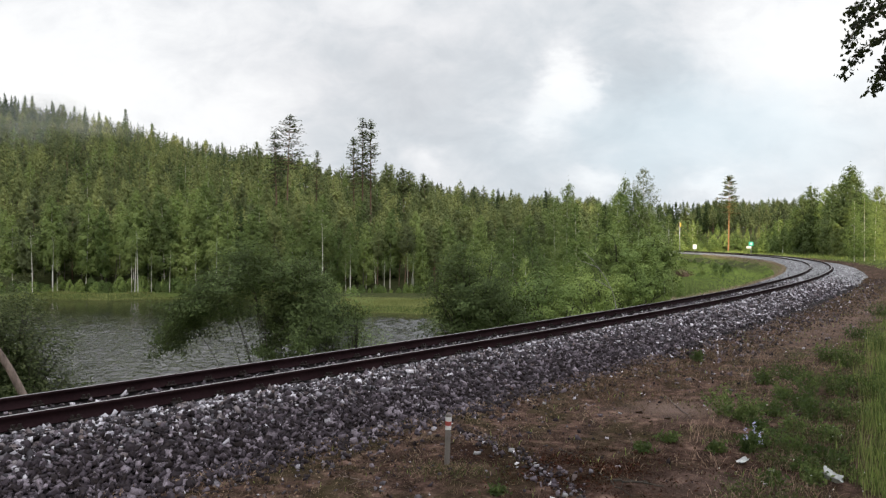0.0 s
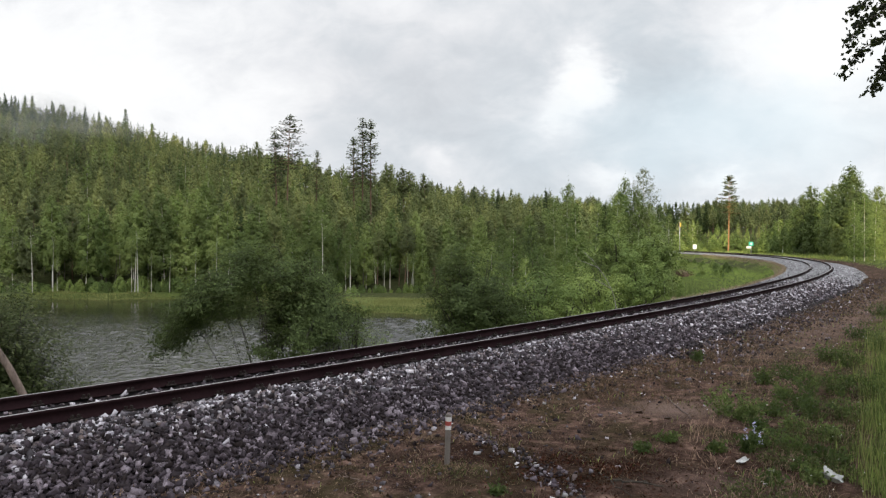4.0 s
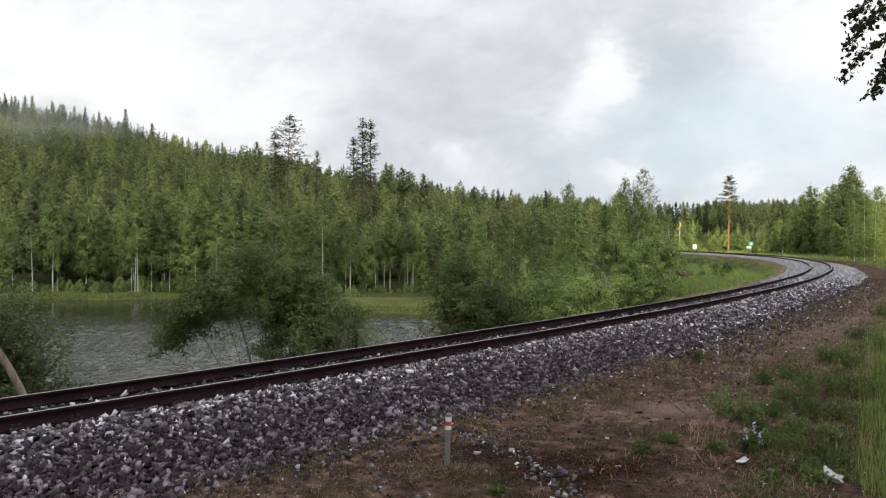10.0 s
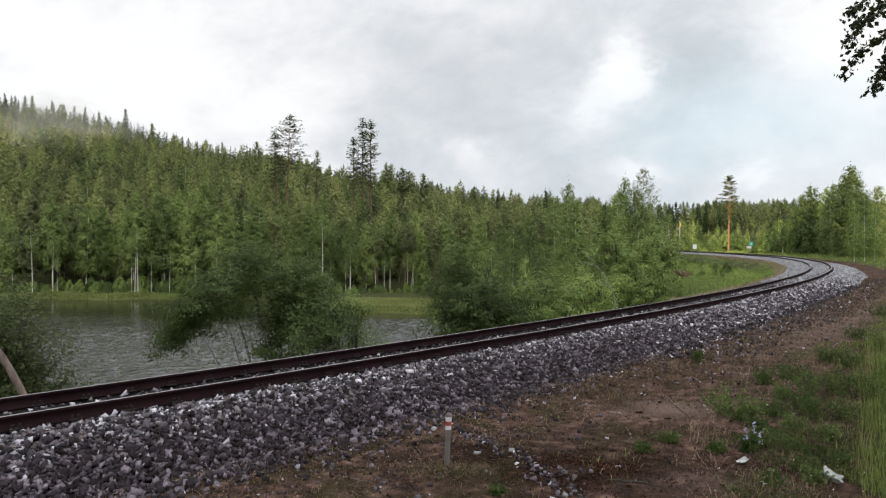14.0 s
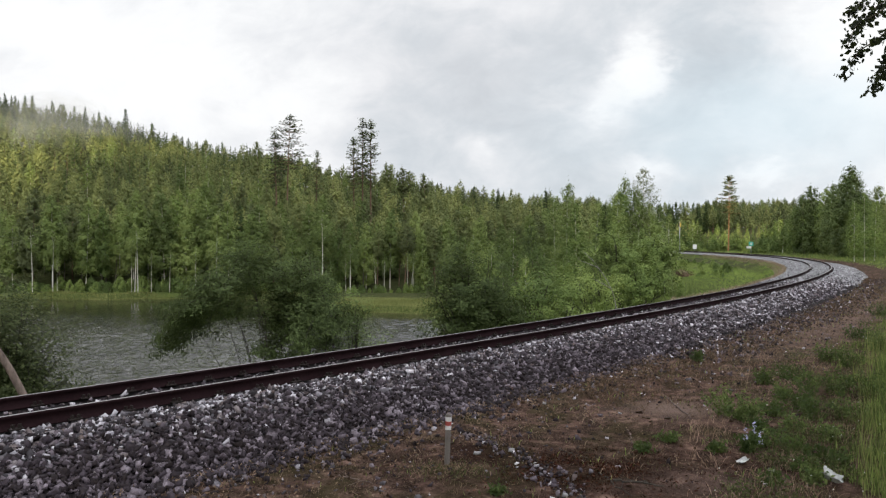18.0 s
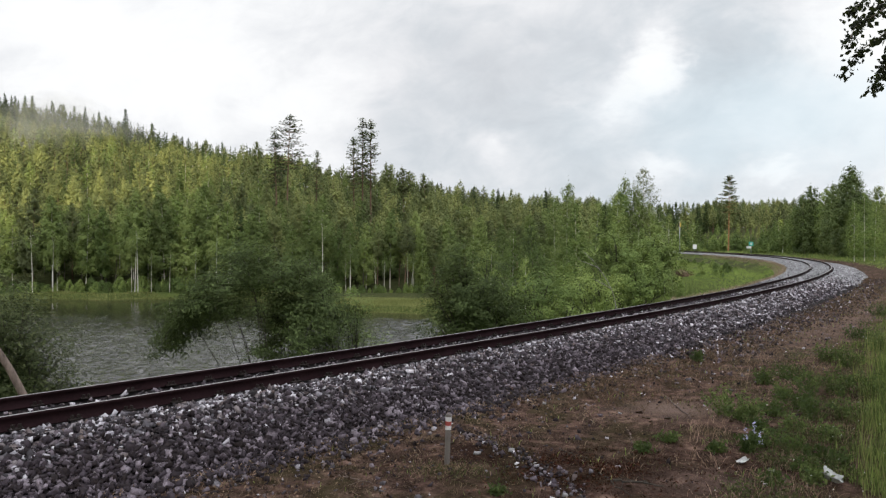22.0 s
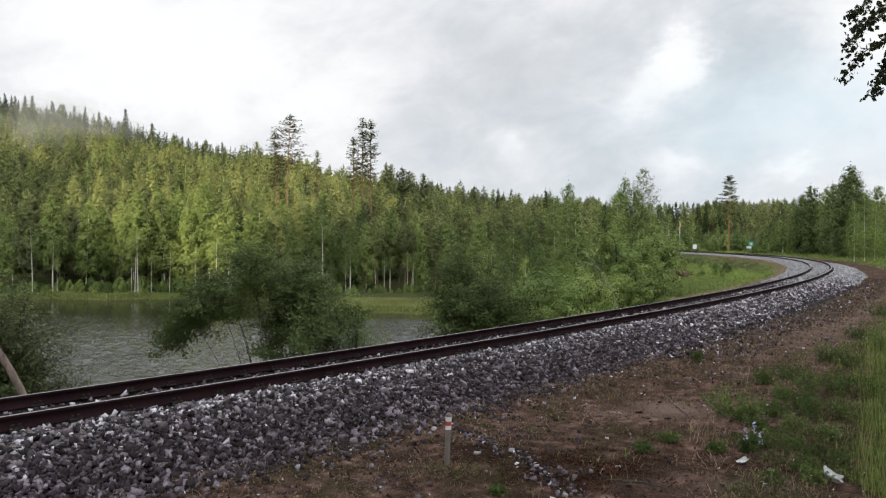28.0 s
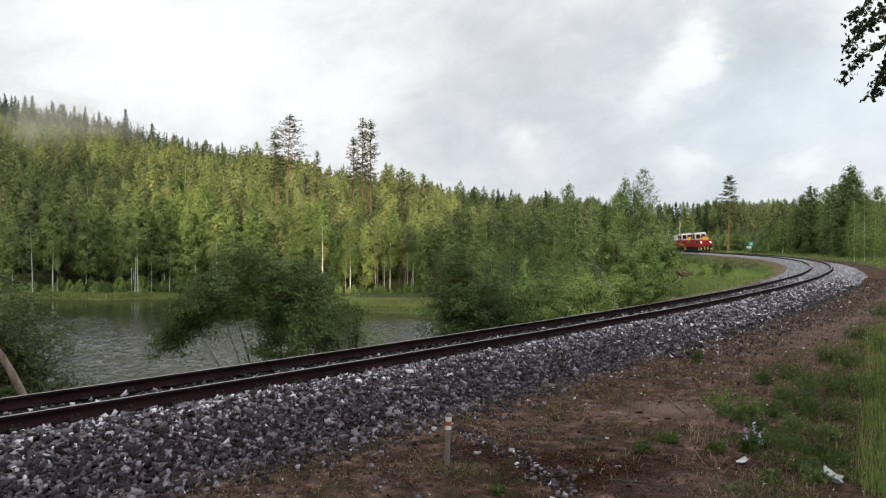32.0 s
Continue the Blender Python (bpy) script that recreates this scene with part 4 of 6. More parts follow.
def make_cloud(name, x0, x1, y0, y1, seed, tilt=0.0, near_tilt=-0.12):
    """A thick ragged bank of cloud behind the viewer, which shades the ground."""
    rng = np.random.default_rng(seed)
    nx, ny = 30, 46
    u, v = np.meshgrid(np.linspace(0, 1, nx), np.linspace(0, 1, ny))
    ph = rng.uniform(0, 6, 6)
    left = x0 + 7 * np.sin(v * 17 + ph[0]) + 4 * np.sin(v * 41 + ph[1])
    right = x1 + 7 * np.sin(v * 15 + ph[2]) + 4 * np.sin(v * 37 + ph[3])
    y = y0 + (y1 - y0) * v
    along = y - SHY - 110
    left = left + np.where(along < 0, 0.55, near_tilt) * along
    right = right + tilt * along
    x = left + (right - left) * u
    dome = np.sqrt(np.clip(np.minimum(np.minimum(u, 1 - u) * 6, np.minimum(v, 1 - v) * 8), 0, 1))
    lump = 1 + 0.35 * np.sin(x * 0.06 + ph[4]) * np.sin(y * 0.05 + ph[5])
    top = np.stack([x, y, 250 + 22 * dome * lump], -1).reshape(-1, 3)
    bot = np.stack([x, y, 250 - 10 * dome * lump], -1).reshape(-1, 3)
    i = np.arange(nx * ny).reshape(ny, nx)
    q = np.stack([i[:-1, :-1], i[:-1, 1:], i[1:, 1:], i[1:, :-1]], -1).reshape(-1, 4)
    f = np.concatenate([q, q[:, ::-1] + nx * ny])
    ob = new(name, mesh_from(name, np.concatenate([top, bot]) + np.array([0, 0, 0.37 * seed]), f, M_CLOUD, smooth=True))
    return tagged(ob, "thick grey-white cloud bank drifting across the low sun", "cloud")


M_CLOUD = plain("cloud_white", (0.8, 0.8, 0.8), 1.0, 0, 0.02, 0.08)
bank = make_cloud("cloud_bank", -205 + SHX, -8 + SHX, -150 + SHY, 440 + SHY, 1, 0.0, 0.10)
bank_slow = make_cloud("cloud_bank", -64 + SHX, 58 + SHX, -150 + SHY, 440 + SHY, 3)
bank_left = make_cloud("cloud_bank", -440 + SHX, -141 + SHX, -20 + SHY, 330 + SHY, 5, -0.35)
bank_far = make_cloud("cloud_bank", -420 + SHX, -150 + SHX, 478 + SHY, 760 + SHY, 2)
bank_right = make_cloud("cloud_bank", 85 + SHX, 270 + SHX, 335 + SHY, 500 + SHY, 7)


# ---- trees and bushes of the middle distance ----
def hill_landmarks():
    rng = np.random.default_rng(12)
    old = [proto("old", 30, 70, leaf=0.5, low=0.60, width=1.9, tuft=1.3), proto("old", 30, 71, dense=1.15, leaf=0.45, low=0.52, width=0.80, tuft=1.3)]
    for px, py, d, k in ((507, 197, 172, 0), (491, 226, 170, 1), (641, 203, 172, 1), (656, 208, 174, 1), (627, 238, 171, 1), (559, 262, 176, 1)):
        plant_top(old[k], (px - 784) / 1200, (440.5 - py) / 1200, d, rng)
    for t, rise, d, p in ((-0.272, 0.163, 250, P_YOUNG[1]), (-0.083, 0.131, 245, P_YOUNG[0]), (-0.078, 0.129, 245, P_YOUNG[2]), (-0.058, 0.124, 245, P_PINE[2]), (-0.048, 0.118, 245, P_PINE[1]), (-0.024, 0.117, 200, P_YOUNG[1]),
                          (0.045, 0.096, 240, P_SPRUCE[1]), (0.080, 0.092, 230, P_SPRUCE[0]), (0.153, 0.092, 190, P_SPRUCE[1]), (0.03, 0.094, 230, P_YOUNG[0]), (0.11, 0.086, 230, P_YOUNG[1]),
                          (-0.470, 0.210, 335, P_SPRUCE[0]), (-0.430, 0.187, 330, P_SPRUCE[1]), (-0.545, 0.214, 345, P_SPRUCE[1]), (-0.53, 0.212, 345, P_SPRUCE[0]), (-0.617, 0.229, 350, P_SPRUCE[0]),
                          (-0.604, 0.229, 350, P_SPRUCE[1]), (-0.633, 0.228, 350, P_SPRUCE[1]), (-0.578, 0.221, 348, P_SPRUCE[0]), (-0.505, 0.205, 340, P_SPRUCE[0]), (-0.385, 0.169, 325, P_SPRUCE[1]),
                          (-0.350, 0.163, 322, P_PINE[2]), (-0.325, 0.160, 320, P_SPRUCE[0]), (-0.285, 0.152, 315, P_SPRUCE[1]), (-0.645, 0.232, 352, P_SPRUCE[0]), (-0.56, 0.216, 346, P_PINE[2])):
        plant_top(p, t, rise, d, rng)


hill_landmarks()


def curve_trees():
    """Birches and alders in the hollow inside the curve."""
    rng = np.random.default_rng(21)
    fine_b = [proto("birch", 13, 80 + i, tri=False, dense=2.0, leaf=0.19, low=lo, width=w * 1.15, tuft=2.6, fill=2.6, core=0.3) for i, (lo, w) in enumerate(((0.12, 0.85), (0.08, 1.0), (0.18, 0.75)))]
    fine_a = [proto("alder", 11, 90 + i, tri=False, dense=2.0, leaf=0.19, low=lo, width=w * 1.1, tuft=2.6, fill=2.6, core=0.3) for i, (lo, w) in enumerate(((0.03, 1.1), (0.05, 1.3)))]
    fine_b[1][3].materials[0], fine_a[0][3].materials[0] = M_BIRCH_DARK, M_DARK_ALDER
    thin = proto("birch", 13, 85, dense=2.4, leaf=0.15, low=0.25, width=1.15, tuft=2.6, core=0)
    thin[3].materials[0] = M_GREY_BIRCH
    for px, py, d, p in ((800, 418, 66, fine_a[0]), (838, 405, 62, fine_b[0]), (862, 412, 58, fine_b[2]), (905, 395, 72, fine_b[1]), (945, 390, 66, fine_a[0]), (985, 335, 74, fine_b[0]), (1003, 311, 70, fine_b[2]),
                         (1020, 345, 66, fine_b[1]), (1050, 345, 72, fine_b[2]), (1072, 350, 66, fine_a[0]), (1092, 326, 68, fine_a[1]), (1108, 300, 66, fine_b[0]), (1118, 318, 63, fine_a[1]), (1096, 330, 64, fine_a[1]), (1139, 284, 62, thin), (1128, 330, 60, fine_b[0]),
                         (1148, 345, 62, fine_b[1]), (1160, 355, 66, fine_b[2]), (1030, 405, 50, fine_a[1]), (1090, 395, 52, fine_b[1]), (1140, 405, 52, fine_a[0]), (965, 425, 48, fine_a[1]),
                         (1158, 390, 60, fine_b[2]), (1140, 425, 48, fine_b[0]), (1120, 450, 43, fine_a[1]), (1060, 440, 42, fine_a[0]), (1000, 450, 40, fine_a[1]), (1165, 410, 72, fine_b[2]), (885, 430, 52, fine_a[0]),
                         (930, 440, 44, fine_b[1]), (1160, 465, 48, fine_a[0]), (1178, 372, 92, fine_b[2]), (1182, 405, 96, fine_b[0]), (1184, 440, 84, fine_a[0]), (1176, 450, 78, fine_a[1]),
                         (1168, 392, 56, fine_b[1]), (1176, 430, 50, fine_b[0]), (1190, 470, 46, fine_a[0]), (1205, 492, 44, fine_a[1]), (1150, 365, 60, fine_b[0]), (1098, 330, 60, fine_b[2]),
                         (862, 420, 40, fine_b[0]), (1222, 508, 42, fine_a[0]), (1186, 408, 66, fine_b[2])):
        plant_top(p, (px - 784) / 1200, (440.5 - py) / 1200, d, rng, group="trees inside the curve",
                  label="thin-crowned old birch with greyish leaves" if p is thin else "")
    # outside the curve
    tall_a = [proto("alder", 14, 95 + i, dense=2.2, leaf=0.26, low=0.04, width=w, tuft=2.4, core=0.4) for i, w in enumerate((1.25, 1.35))]
    for p in tall_a:
        p[3].materials[0] = M_DARK_ALDER
    for px, py, d, p in ((1405, 362, 150, P_ALDER[1]), (1424, 338, 148, tall_a[0]), (1440, 323, 150, tall_a[1]), (1456, 326, 146, P_ALDER[0]), (1468, 320, 136, tall_a[0]), (1484, 318, 132, tall_a[1]), (1504, 285, 118, tall_a[0]), (1514, 296, 121, tall_a[1]), (1494, 308, 122, tall_a[1]),
                         (1530, 332, 92, fine_b[1]), (1512, 350, 88, fine_b[1]), (1548, 348, 96, fine_b[1]), (1558, 322, 112, tall_a[0]), (1540, 334, 116, tall_a[1]), (1582, 335, 120, P_SPRUCE[0]), (1600, 330, 110, fine_b[1]), (1385, 385, 165, P_BIRCH[3]), (1372, 400, 172, P_ALDER[1])):
        plant_top(p, (px - 784) / 1200, (440.5 - py) / 1200, d, rng, group="trees outside the curve")
    for i in range(46):
        t = 0.345 + 0.185 * (i + rng.random()) / 46
        d = rng.uniform(232, 290)
        plant_top(F_BIRCH[rng.integers(0, 3)] if rng.random() < 0.45 else F_ALDER[rng.integers(0, 2)] if rng.random() < 0.6 else P_YOUNG[rng.integers(0, 3)], t, rng.uniform(0.018, 0.046), d, rng, group="young trees beyond the curve")
    for i in range(80):
        t = 0.34 + 0.34 * (i + rng.random()) / 80
        d = rng.uniform(221, 232) if t < 0.45 else rng.uniform(165, 185)
        plant_top(F_SCRUB[rng.integers(0, 3)], t, rng.uniform(0.002, 0.026), d, rng, label="low leafy bush beside the railway", group="bushes beyond the curve")
    for i in range(22):
        t = 0.53 + 0.16 * (i + rng.random()) / 22
        plant_top(P_YOUNG[rng.integers(0, 3)] if i % 3 else F_ALDER[1], t, rng.uniform(0.045, 0.065), rng.uniform(190, 260), rng, group="young trees beyond the curve")
    for i in range(38):
        t = 0.29 + 0.145 * (i + rng.random()) / 38
        plant_top(P_SPRUCE[i % 2] if i % 3 else P_YOUNG[rng.integers(0, 3)], t, rng.uniform(0.064, 0.074), rng.uniform(300, 350), rng, group="forest behind the curve")
    lone = proto("old", 24, 75, dense=1.1, leaf=0.5, low=0.52, width=1.55, tuft=2.0)
    lone[2].materials[0], lone[3].materials[0] = M_ORANGE_BARK, M_PINE
    plant_top(lone, (1289 - 784) / 1200, (440.5 - 308) / 1200, 214, rng, label="lone tall pine with orange-brown trunk beside the railway")


curve_trees()


def bush_shape(w, h, stems, count, leaf, rng, lean=0.0):
    """Many arching stems from one foot, with leaves along their outer parts."""
    wood, cen = [], []
    per = count // stems
    for i in range(stems):
        az = 2 * math.pi * (i + rng.random()) / stems
        r = w / 2 * math.sqrt(rng.uniform(0.05, 1.0))
        top = h * rng.uniform(0.72, 1.08) * (1 - 0.5 * (2 * r / w) ** 2.4)
        t = np.linspace(0, 1, 9)
        p = np.stack([math.cos(az) * r * t ** 1.3 + lean * t, math.sin(az) * r * 0.8 * t ** 1.3, top * (1.25 * t - 0.25 * t ** 3)], -1)
        p[1:] += rng.normal(size=(8, 3)) * 0.05 * h * 0.3
        p[0, 2] = -0.4
        wood.append(tube(p[:8], np.linspace(0.011 * h, 0.006, 8), 5))
        k = max(3, per // 42)
        for _ in range(k):
            q = rng.uniform(0.25, 1.0) ** 0.8
            c = np.array([np.interp(q, t, p[:, j]) for j in range(3)]) + rng.normal(size=3) * np.array([0.05, 0.05, 0.05]) * w
            cen.append(c + rng.normal(size=(per // k, 3)) * np.array([0.19, 0.19, 0.12]) * rng.uniform(0.6, 1.35))
    cen = np.concatenate(cen)
    cen = cen[cen[:, 2] > 0.05]
    out = cen - np.array([0, 0, h * 0.35])
    out /= np.linalg.norm(out, axis=1)[:, None] + 1e-6
    return join(wood), leaves(cen, leaf * rng.uniform(0.55, 1.3, len(cen)), rng, 0.58, out)


def bush(name, t, d, w, h, stems, count, leaf, seed, leaf_mat, label, lean=0.0, drop=0.0):
    rng = np.random.default_rng(seed)
    (wv, wf), (cv, cf) = bush_shape(w, h, stems, count, leaf, rng, lean)
    ob = new(name)
    x, y = t * d, d
    ob.location = (x, y, float(ground_z(x, y)[0][0]) - drop)
    part("branchwork", mesh_from("branchwork", wv, wf, M_BUSH_BARK, smooth=True), ob)
    part("foliage", mesh_from("foliage", cv, cf, leaf_mat), ob)
    return tagged(ob, label, "bush")


def top_h(t, rise, d):
    return EYE[2] + rise * d - float(ground_z(t * d, d)[0][0])


def willow():
    """Wide willow: a crown on arching limbs, one great limb drooping to the side, open to the water beneath."""
    rng = np.random.default_rng(31)
    d, h = 21, top_h(-0.262, 0.0, 21)
    z0 = float(ground_z(-0.262 * d, d)[0][0])
    low = EYE[2] - 0.165 * d - z0
    wood, cen = [], []
    t = np.linspace(0, 1, 12)
    # each: sideways reach, depth reach, height of the arch, height of the tip
    limbs = [(-3.55 + 0.09 * k + 0.1 * rng.normal(), rng.normal() * 0.8, h * (0.72 + 0.016 * k), low - 0.1 + 0.12 * k + 0.15 * rng.normal()) for k in range(15)]
    limbs += [(rng.uniform(-1.9, 1.6), rng.normal() * 1.1, h * rng.uniform(0.70, 1.03), low + rng.uniform(0.9, 2.6)) for _ in range(40)]
    limbs += [(rng.uniform(1.2, 3.0), rng.normal() * 1.0, h * rng.uniform(0.66, 0.88), low + rng.uniform(0.0, 1.6)) for _ in range(30)]
    limbs += [(rng.uniform(0.0, 2.2), rng.normal() * 1.0, h * rng.uniform(0.6, 0.75), low + rng.uniform(-0.3, 0.8)) for _ in range(18)]
    for reach, depth, arch, tip in limbs:
        arch = min(arch, h * (1.02 - 0.022 * (abs(reach + 0.2) * 1.3) ** 2))
        z = np.where(t < 0.6, arch * np.sin(t / 0.6 * math.pi / 2) ** 0.9, arch + (min(tip, arch) - arch) * np.clip((t - 0.6) / 0.4, 0, 1) ** 1.7)
        foot = 0.7 + 0.3 * reach + rng.normal() * 0.3
        p = np.stack([foot + (reach - foot) * t ** 1.15 + 0.12 * np.sin(t * 9 + reach * 5), depth * t, z], -1)
        p[0, 2] = -0.4
        if len(wood) * 4 <= len(cen) / 11:
            wood.append(tube(p, np.linspace(0.015, 0.005, 12), 5))
        for _ in range(11):
            q = (0.40 if reach < -1.2 else 0.20) + (0.60 if reach < -1.2 else 0.80) * rng.random() ** 0.8
            c = np.array([np.interp(q, t, p[:, j]) for j in range(3)]) + rng.normal(size=3) * np.array([0.22, 0.25, 0.16])
            m = int(rng.integers(24, 76) * (1.8 if reach < -2 else 1.0))
            cen.append(c + rng.normal(size=(m, 3)) * np.array([0.17, 0.19, 0.10]) * rng.uniform(0.6, 1.25))
    cen = np.concatenate(cen)
    # the hollow under the drooping limb
    hollow = ((cen[:, 0] + 1.0) / 1.15) ** 2 + ((cen[:, 2] - low + 0.1) / 1.15) ** 2
    cen = cen[(cen[:, 2] > 0.1) & ((hollow > 1) | (rng.random(len(cen)) < 0.6))]
    out = cen - np.array([0, 0, h * 0.5])
    out /= np.linalg.norm(out, axis=1)[:, None] + 1e-6
    ob = new("willow_bush")
    ob.location = (-0.262 * d, d, z0)
    v, f = join(wood)
    part("branchwork", mesh_from("branchwork", v, f, M_BUSH_BARK, smooth=True), ob)
    v, f = leaves(cen, 0.092 * rng.uniform(0.55, 1.3, len(cen)), rng, 0.50, out)
    part("foliage", mesh_from("foliage", v, f, M_WILLOW), ob)
    return tagged(ob, "wide dark green willow bush on the lake bank", "bush")


WILLOW = willow()
bush("willow_bush", -0.132, 22, 2.9, top_h(-0.132, -0.062, 22), 26, 9000, 0.075, 32, M_BIRCH_DARK, "thin twiggy willow bush with light green leaves")
LEFT_BUSH = bush("willow_bush", -0.645, 15.5, 3.3, top_h(-0.645, -0.052, 15.5), 56, 42000, 0.075, 33, M_ALDER, "dark leafy willow bush leaning over the lake bank")
RIGHT_BUSH = bush("willow_bush", 0.048, 27, 4.9, top_h(0.048, 0.006, 27), 56, 30000, 0.115, 34, M_WILLOW, "dense dark green willow bush beside the track bank")
bush("alder_bush", 0.135, 30, 4.4, top_h(0.135, -0.022, 30), 26, 6500, 0.13, 35, M_BIRCH_DARK, "round leafy alder bush on the track bank")
bush("alder_bush", 0.225, 34, 4.5, top_h(0.225, -0.015, 34), 26, 6500, 0.12, 36, M_BIRCH_DARK, "green birch scrub on the track bank")
bush("alder_bush", 0.29, 40, 4.6, top_h(0.29, -0.012, 40), 24, 5500, 0.15, 37, M_BIRCH_DARK, "round leafy alder bush on the track bank")
bush("alder_bush", 0.318, 52, 4.0, top_h(0.318, -0.012, 52), 22, 4500, 0.18, 38, M_BIRCH, "light green birch scrub on the track bank")
bush("alder_bush", 0.185, 29, 3.6, top_h(0.185, -0.055, 29), 22, 4500, 0.11, 39, M_BIRCH_DARK, "green birch scrub on the track bank")
bush("alder_bush", 0.262, 44, 6.0, top_h(0.262, 0.040, 44), 44, 17000, 0.17, 43, M_BIRCH_DARK, "tall dense birch scrub at the bend")
bush("alder_bush", 0.306, 50, 4.6, top_h(0.306, 0.036, 50), 40, 13000, 0.18, 44, M_BIRCH_DARK, "tall dense birch scrub at the bend")
bush("alder_bush", -0.705, 24, 4.4, top_h(-0.705, 0.055, 24), 50, 22000, 0.12, 40, M_ALDER, "tall dark willow at the water's edge")
bush("alder_bush", -0.712, 19, 2.6, top_h(-0.712, 0.048, 19), 46, 20000, 0.11, 42, M_ALDER, "tall dark alder bush at the water's edge")


M_PALE_WOOD = plain("bleached_dead_wood", (0.25, 0.235, 0.215), 0.8, 0, 30, 0.35)


def leaning_trunks():
    rng = np.random.default_rng(3)
    # thick trunk at the water side
    d = 13.5
    a, b = np.array([-0.664 * d, d, EYE[2] - 0.141 * d]), np.array([-0.617 * d, d, EYE[2] - 0.217 * d])
    t = np.linspace(-0.8, 2.6, 14)[:, None]
    p = b + (a - b) * (1 - t) + np.array([0.03, 0, 0.0]) * np.sin(t * 4)
    gz = ground_z(p[:, 0], p[:, 1])[0]
    p = p[p[:, 2] > gz - 0.5][::-1]
    v, f = tube(p, np.linspace(0.085, 0.06, len(p)), 10)
    ob = new("leaning_trunk", mesh_from("leaning_trunk", v, f, M_WILLOW_BARK, smooth=True))
    tagged(ob, "bare leaning willow trunk at the track bank", "tree trunk")
    # thin pale dead stem
    d = 28.0
    top, foot = np.array([0.222 * d, d, EYE[2] - 0.018 * d]), np.array([0.252 * d, d - 0.5, 0.0])
    foot[2] = float(ground_z(foot[0], foot[1])[0][0])
    t = np.linspace(0, 1, 9)[:, None]
    p = foot + (top - foot) * t + np.array([0.25, 0, 0.0]) * np.sin(t * math.pi)
    p[0, 2] -= 0.3
    pcs = [tube(p, np.linspace(0.018, 0.006, 9), 6)]
    for i in (4, 5, 6, 7, 8):
        q = p[i] + np.array([rng.uniform(-0.9, 0.2), rng.uniform(-0.3, 0.3), rng.uniform(0.1, 0.5)])
        pcs.append(tube(np.linspace(p[i], q, 4), np.linspace(0.02, 0.005, 4), 4))
    for px, y0, y1 in ((1184.5, 458, 406), (1189, 456, 414)):
        d = 70.0
        foot = np.array([(px - 784) / 1200 * d, d, EYE[2] + (440.5 - y0) / 1200 * d])
        foot[2] = min(foot[2], float(ground_z(foot[0], d)[0][0]) - 0.2)
        top = np.array([(px - 784.5) / 1200 * d, d, EYE[2] + (440.5 - y1) / 1200 * d])
        v, f = tube(np.linspace(foot, top, 6) + rng.normal(size=(6, 3)) * 0.02, np.linspace(0.05, 0.03, 6), 8)
        tagged(new("dead_birch", mesh_from("dead_birch", v, f, M_BIRCH_BARK, smooth=True)), "slim pale bare birch stem beside the bend", "dead tree")
    v, f = join(pcs)
    tagged(new("dead_birch", mesh_from("dead_birch", v, f, M_PALE_WOOD, smooth=True)), "thin pale dead birch stem with bare twigs", "dead tree")


leaning_trunks()
bush("brown_shrub", 0.353, 76, 2.4, top_h(0.353, -0.033, 76), 16, 1800, 0.16, 41, M_HEATH, "low brownish shrub on the grassy bank")


def bank_scrub():
    rng = np.random.default_rng(44)
    for i in range(34):
        s, n = rng.uniform(62, 165), rng.uniform(7, 17)
        x, y, _ = on_track(np.array([s]), np.array([n]))[0]
        plant(F_SCRUB[i % 3], x, y, rng, h=rng.uniform(0.5, 1.6), label="low green shrub on the grassy bank", group="shrubs on the bank")


bank_scrub()


# ---- grass, reeds and weeds ----
M_FLOWER = plain("white_petals", (0.66, 0.66, 0.60), 0.6, 0, 60, 0.2)


def blades(p, h, w, rng, bend=0.35):
    """Grass blades: two tapering strips each, bent over."""
    k = len(p)
    az, dirn = rng.uniform(0, 2 * np.pi, k), rng.uniform(0, 2 * np.pi, k)
    side = np.stack([np.cos(az), np.sin(az), np.zeros(k)], -1) * (w / 2)[:, None]
    lean = np.stack([np.cos(dirn), np.sin(dirn), np.zeros(k)], -1) * (h * bend * rng.uniform(0.1, 1.0, k))[:, None]
    up = np.stack([np.zeros(k), np.zeros(k), h], -1)
    m = p + up * 0.6 + lean * 0.35
    t = p + up * 0.98 + lean
    v = np.stack([p - side, p + side, m + side * 0.8, m - side * 0.8, t + side * 0.12, t - side * 0.12], 1)
    b = (np.arange(k) * 6)[:, None]
    f = np.concatenate([b + np.array([0, 1, 2, 3]), b + np.array([3, 2, 4, 5])])
    return v.reshape(-1, 3), f


def edge_n(s):
    return np.interp(s, [-2, 5, 10, 20, 35, 60], [8.7, 7.1, 5.95, 5.35, 4.5, 4.8])


def sow(name, label, mat, pts, h, w, rng, bend=0.35, category="grass"):
    z, _, _ = ground_z(pts[:, 0], pts[:, 1])
    p = np.concatenate([pts, z[:, None] - 0.01], 1)
    v, f = blades(p, h, w, rng, bend)
    return tagged(new(name, mesh_from(name, v, f, mat)), label, category, kind="stuff")


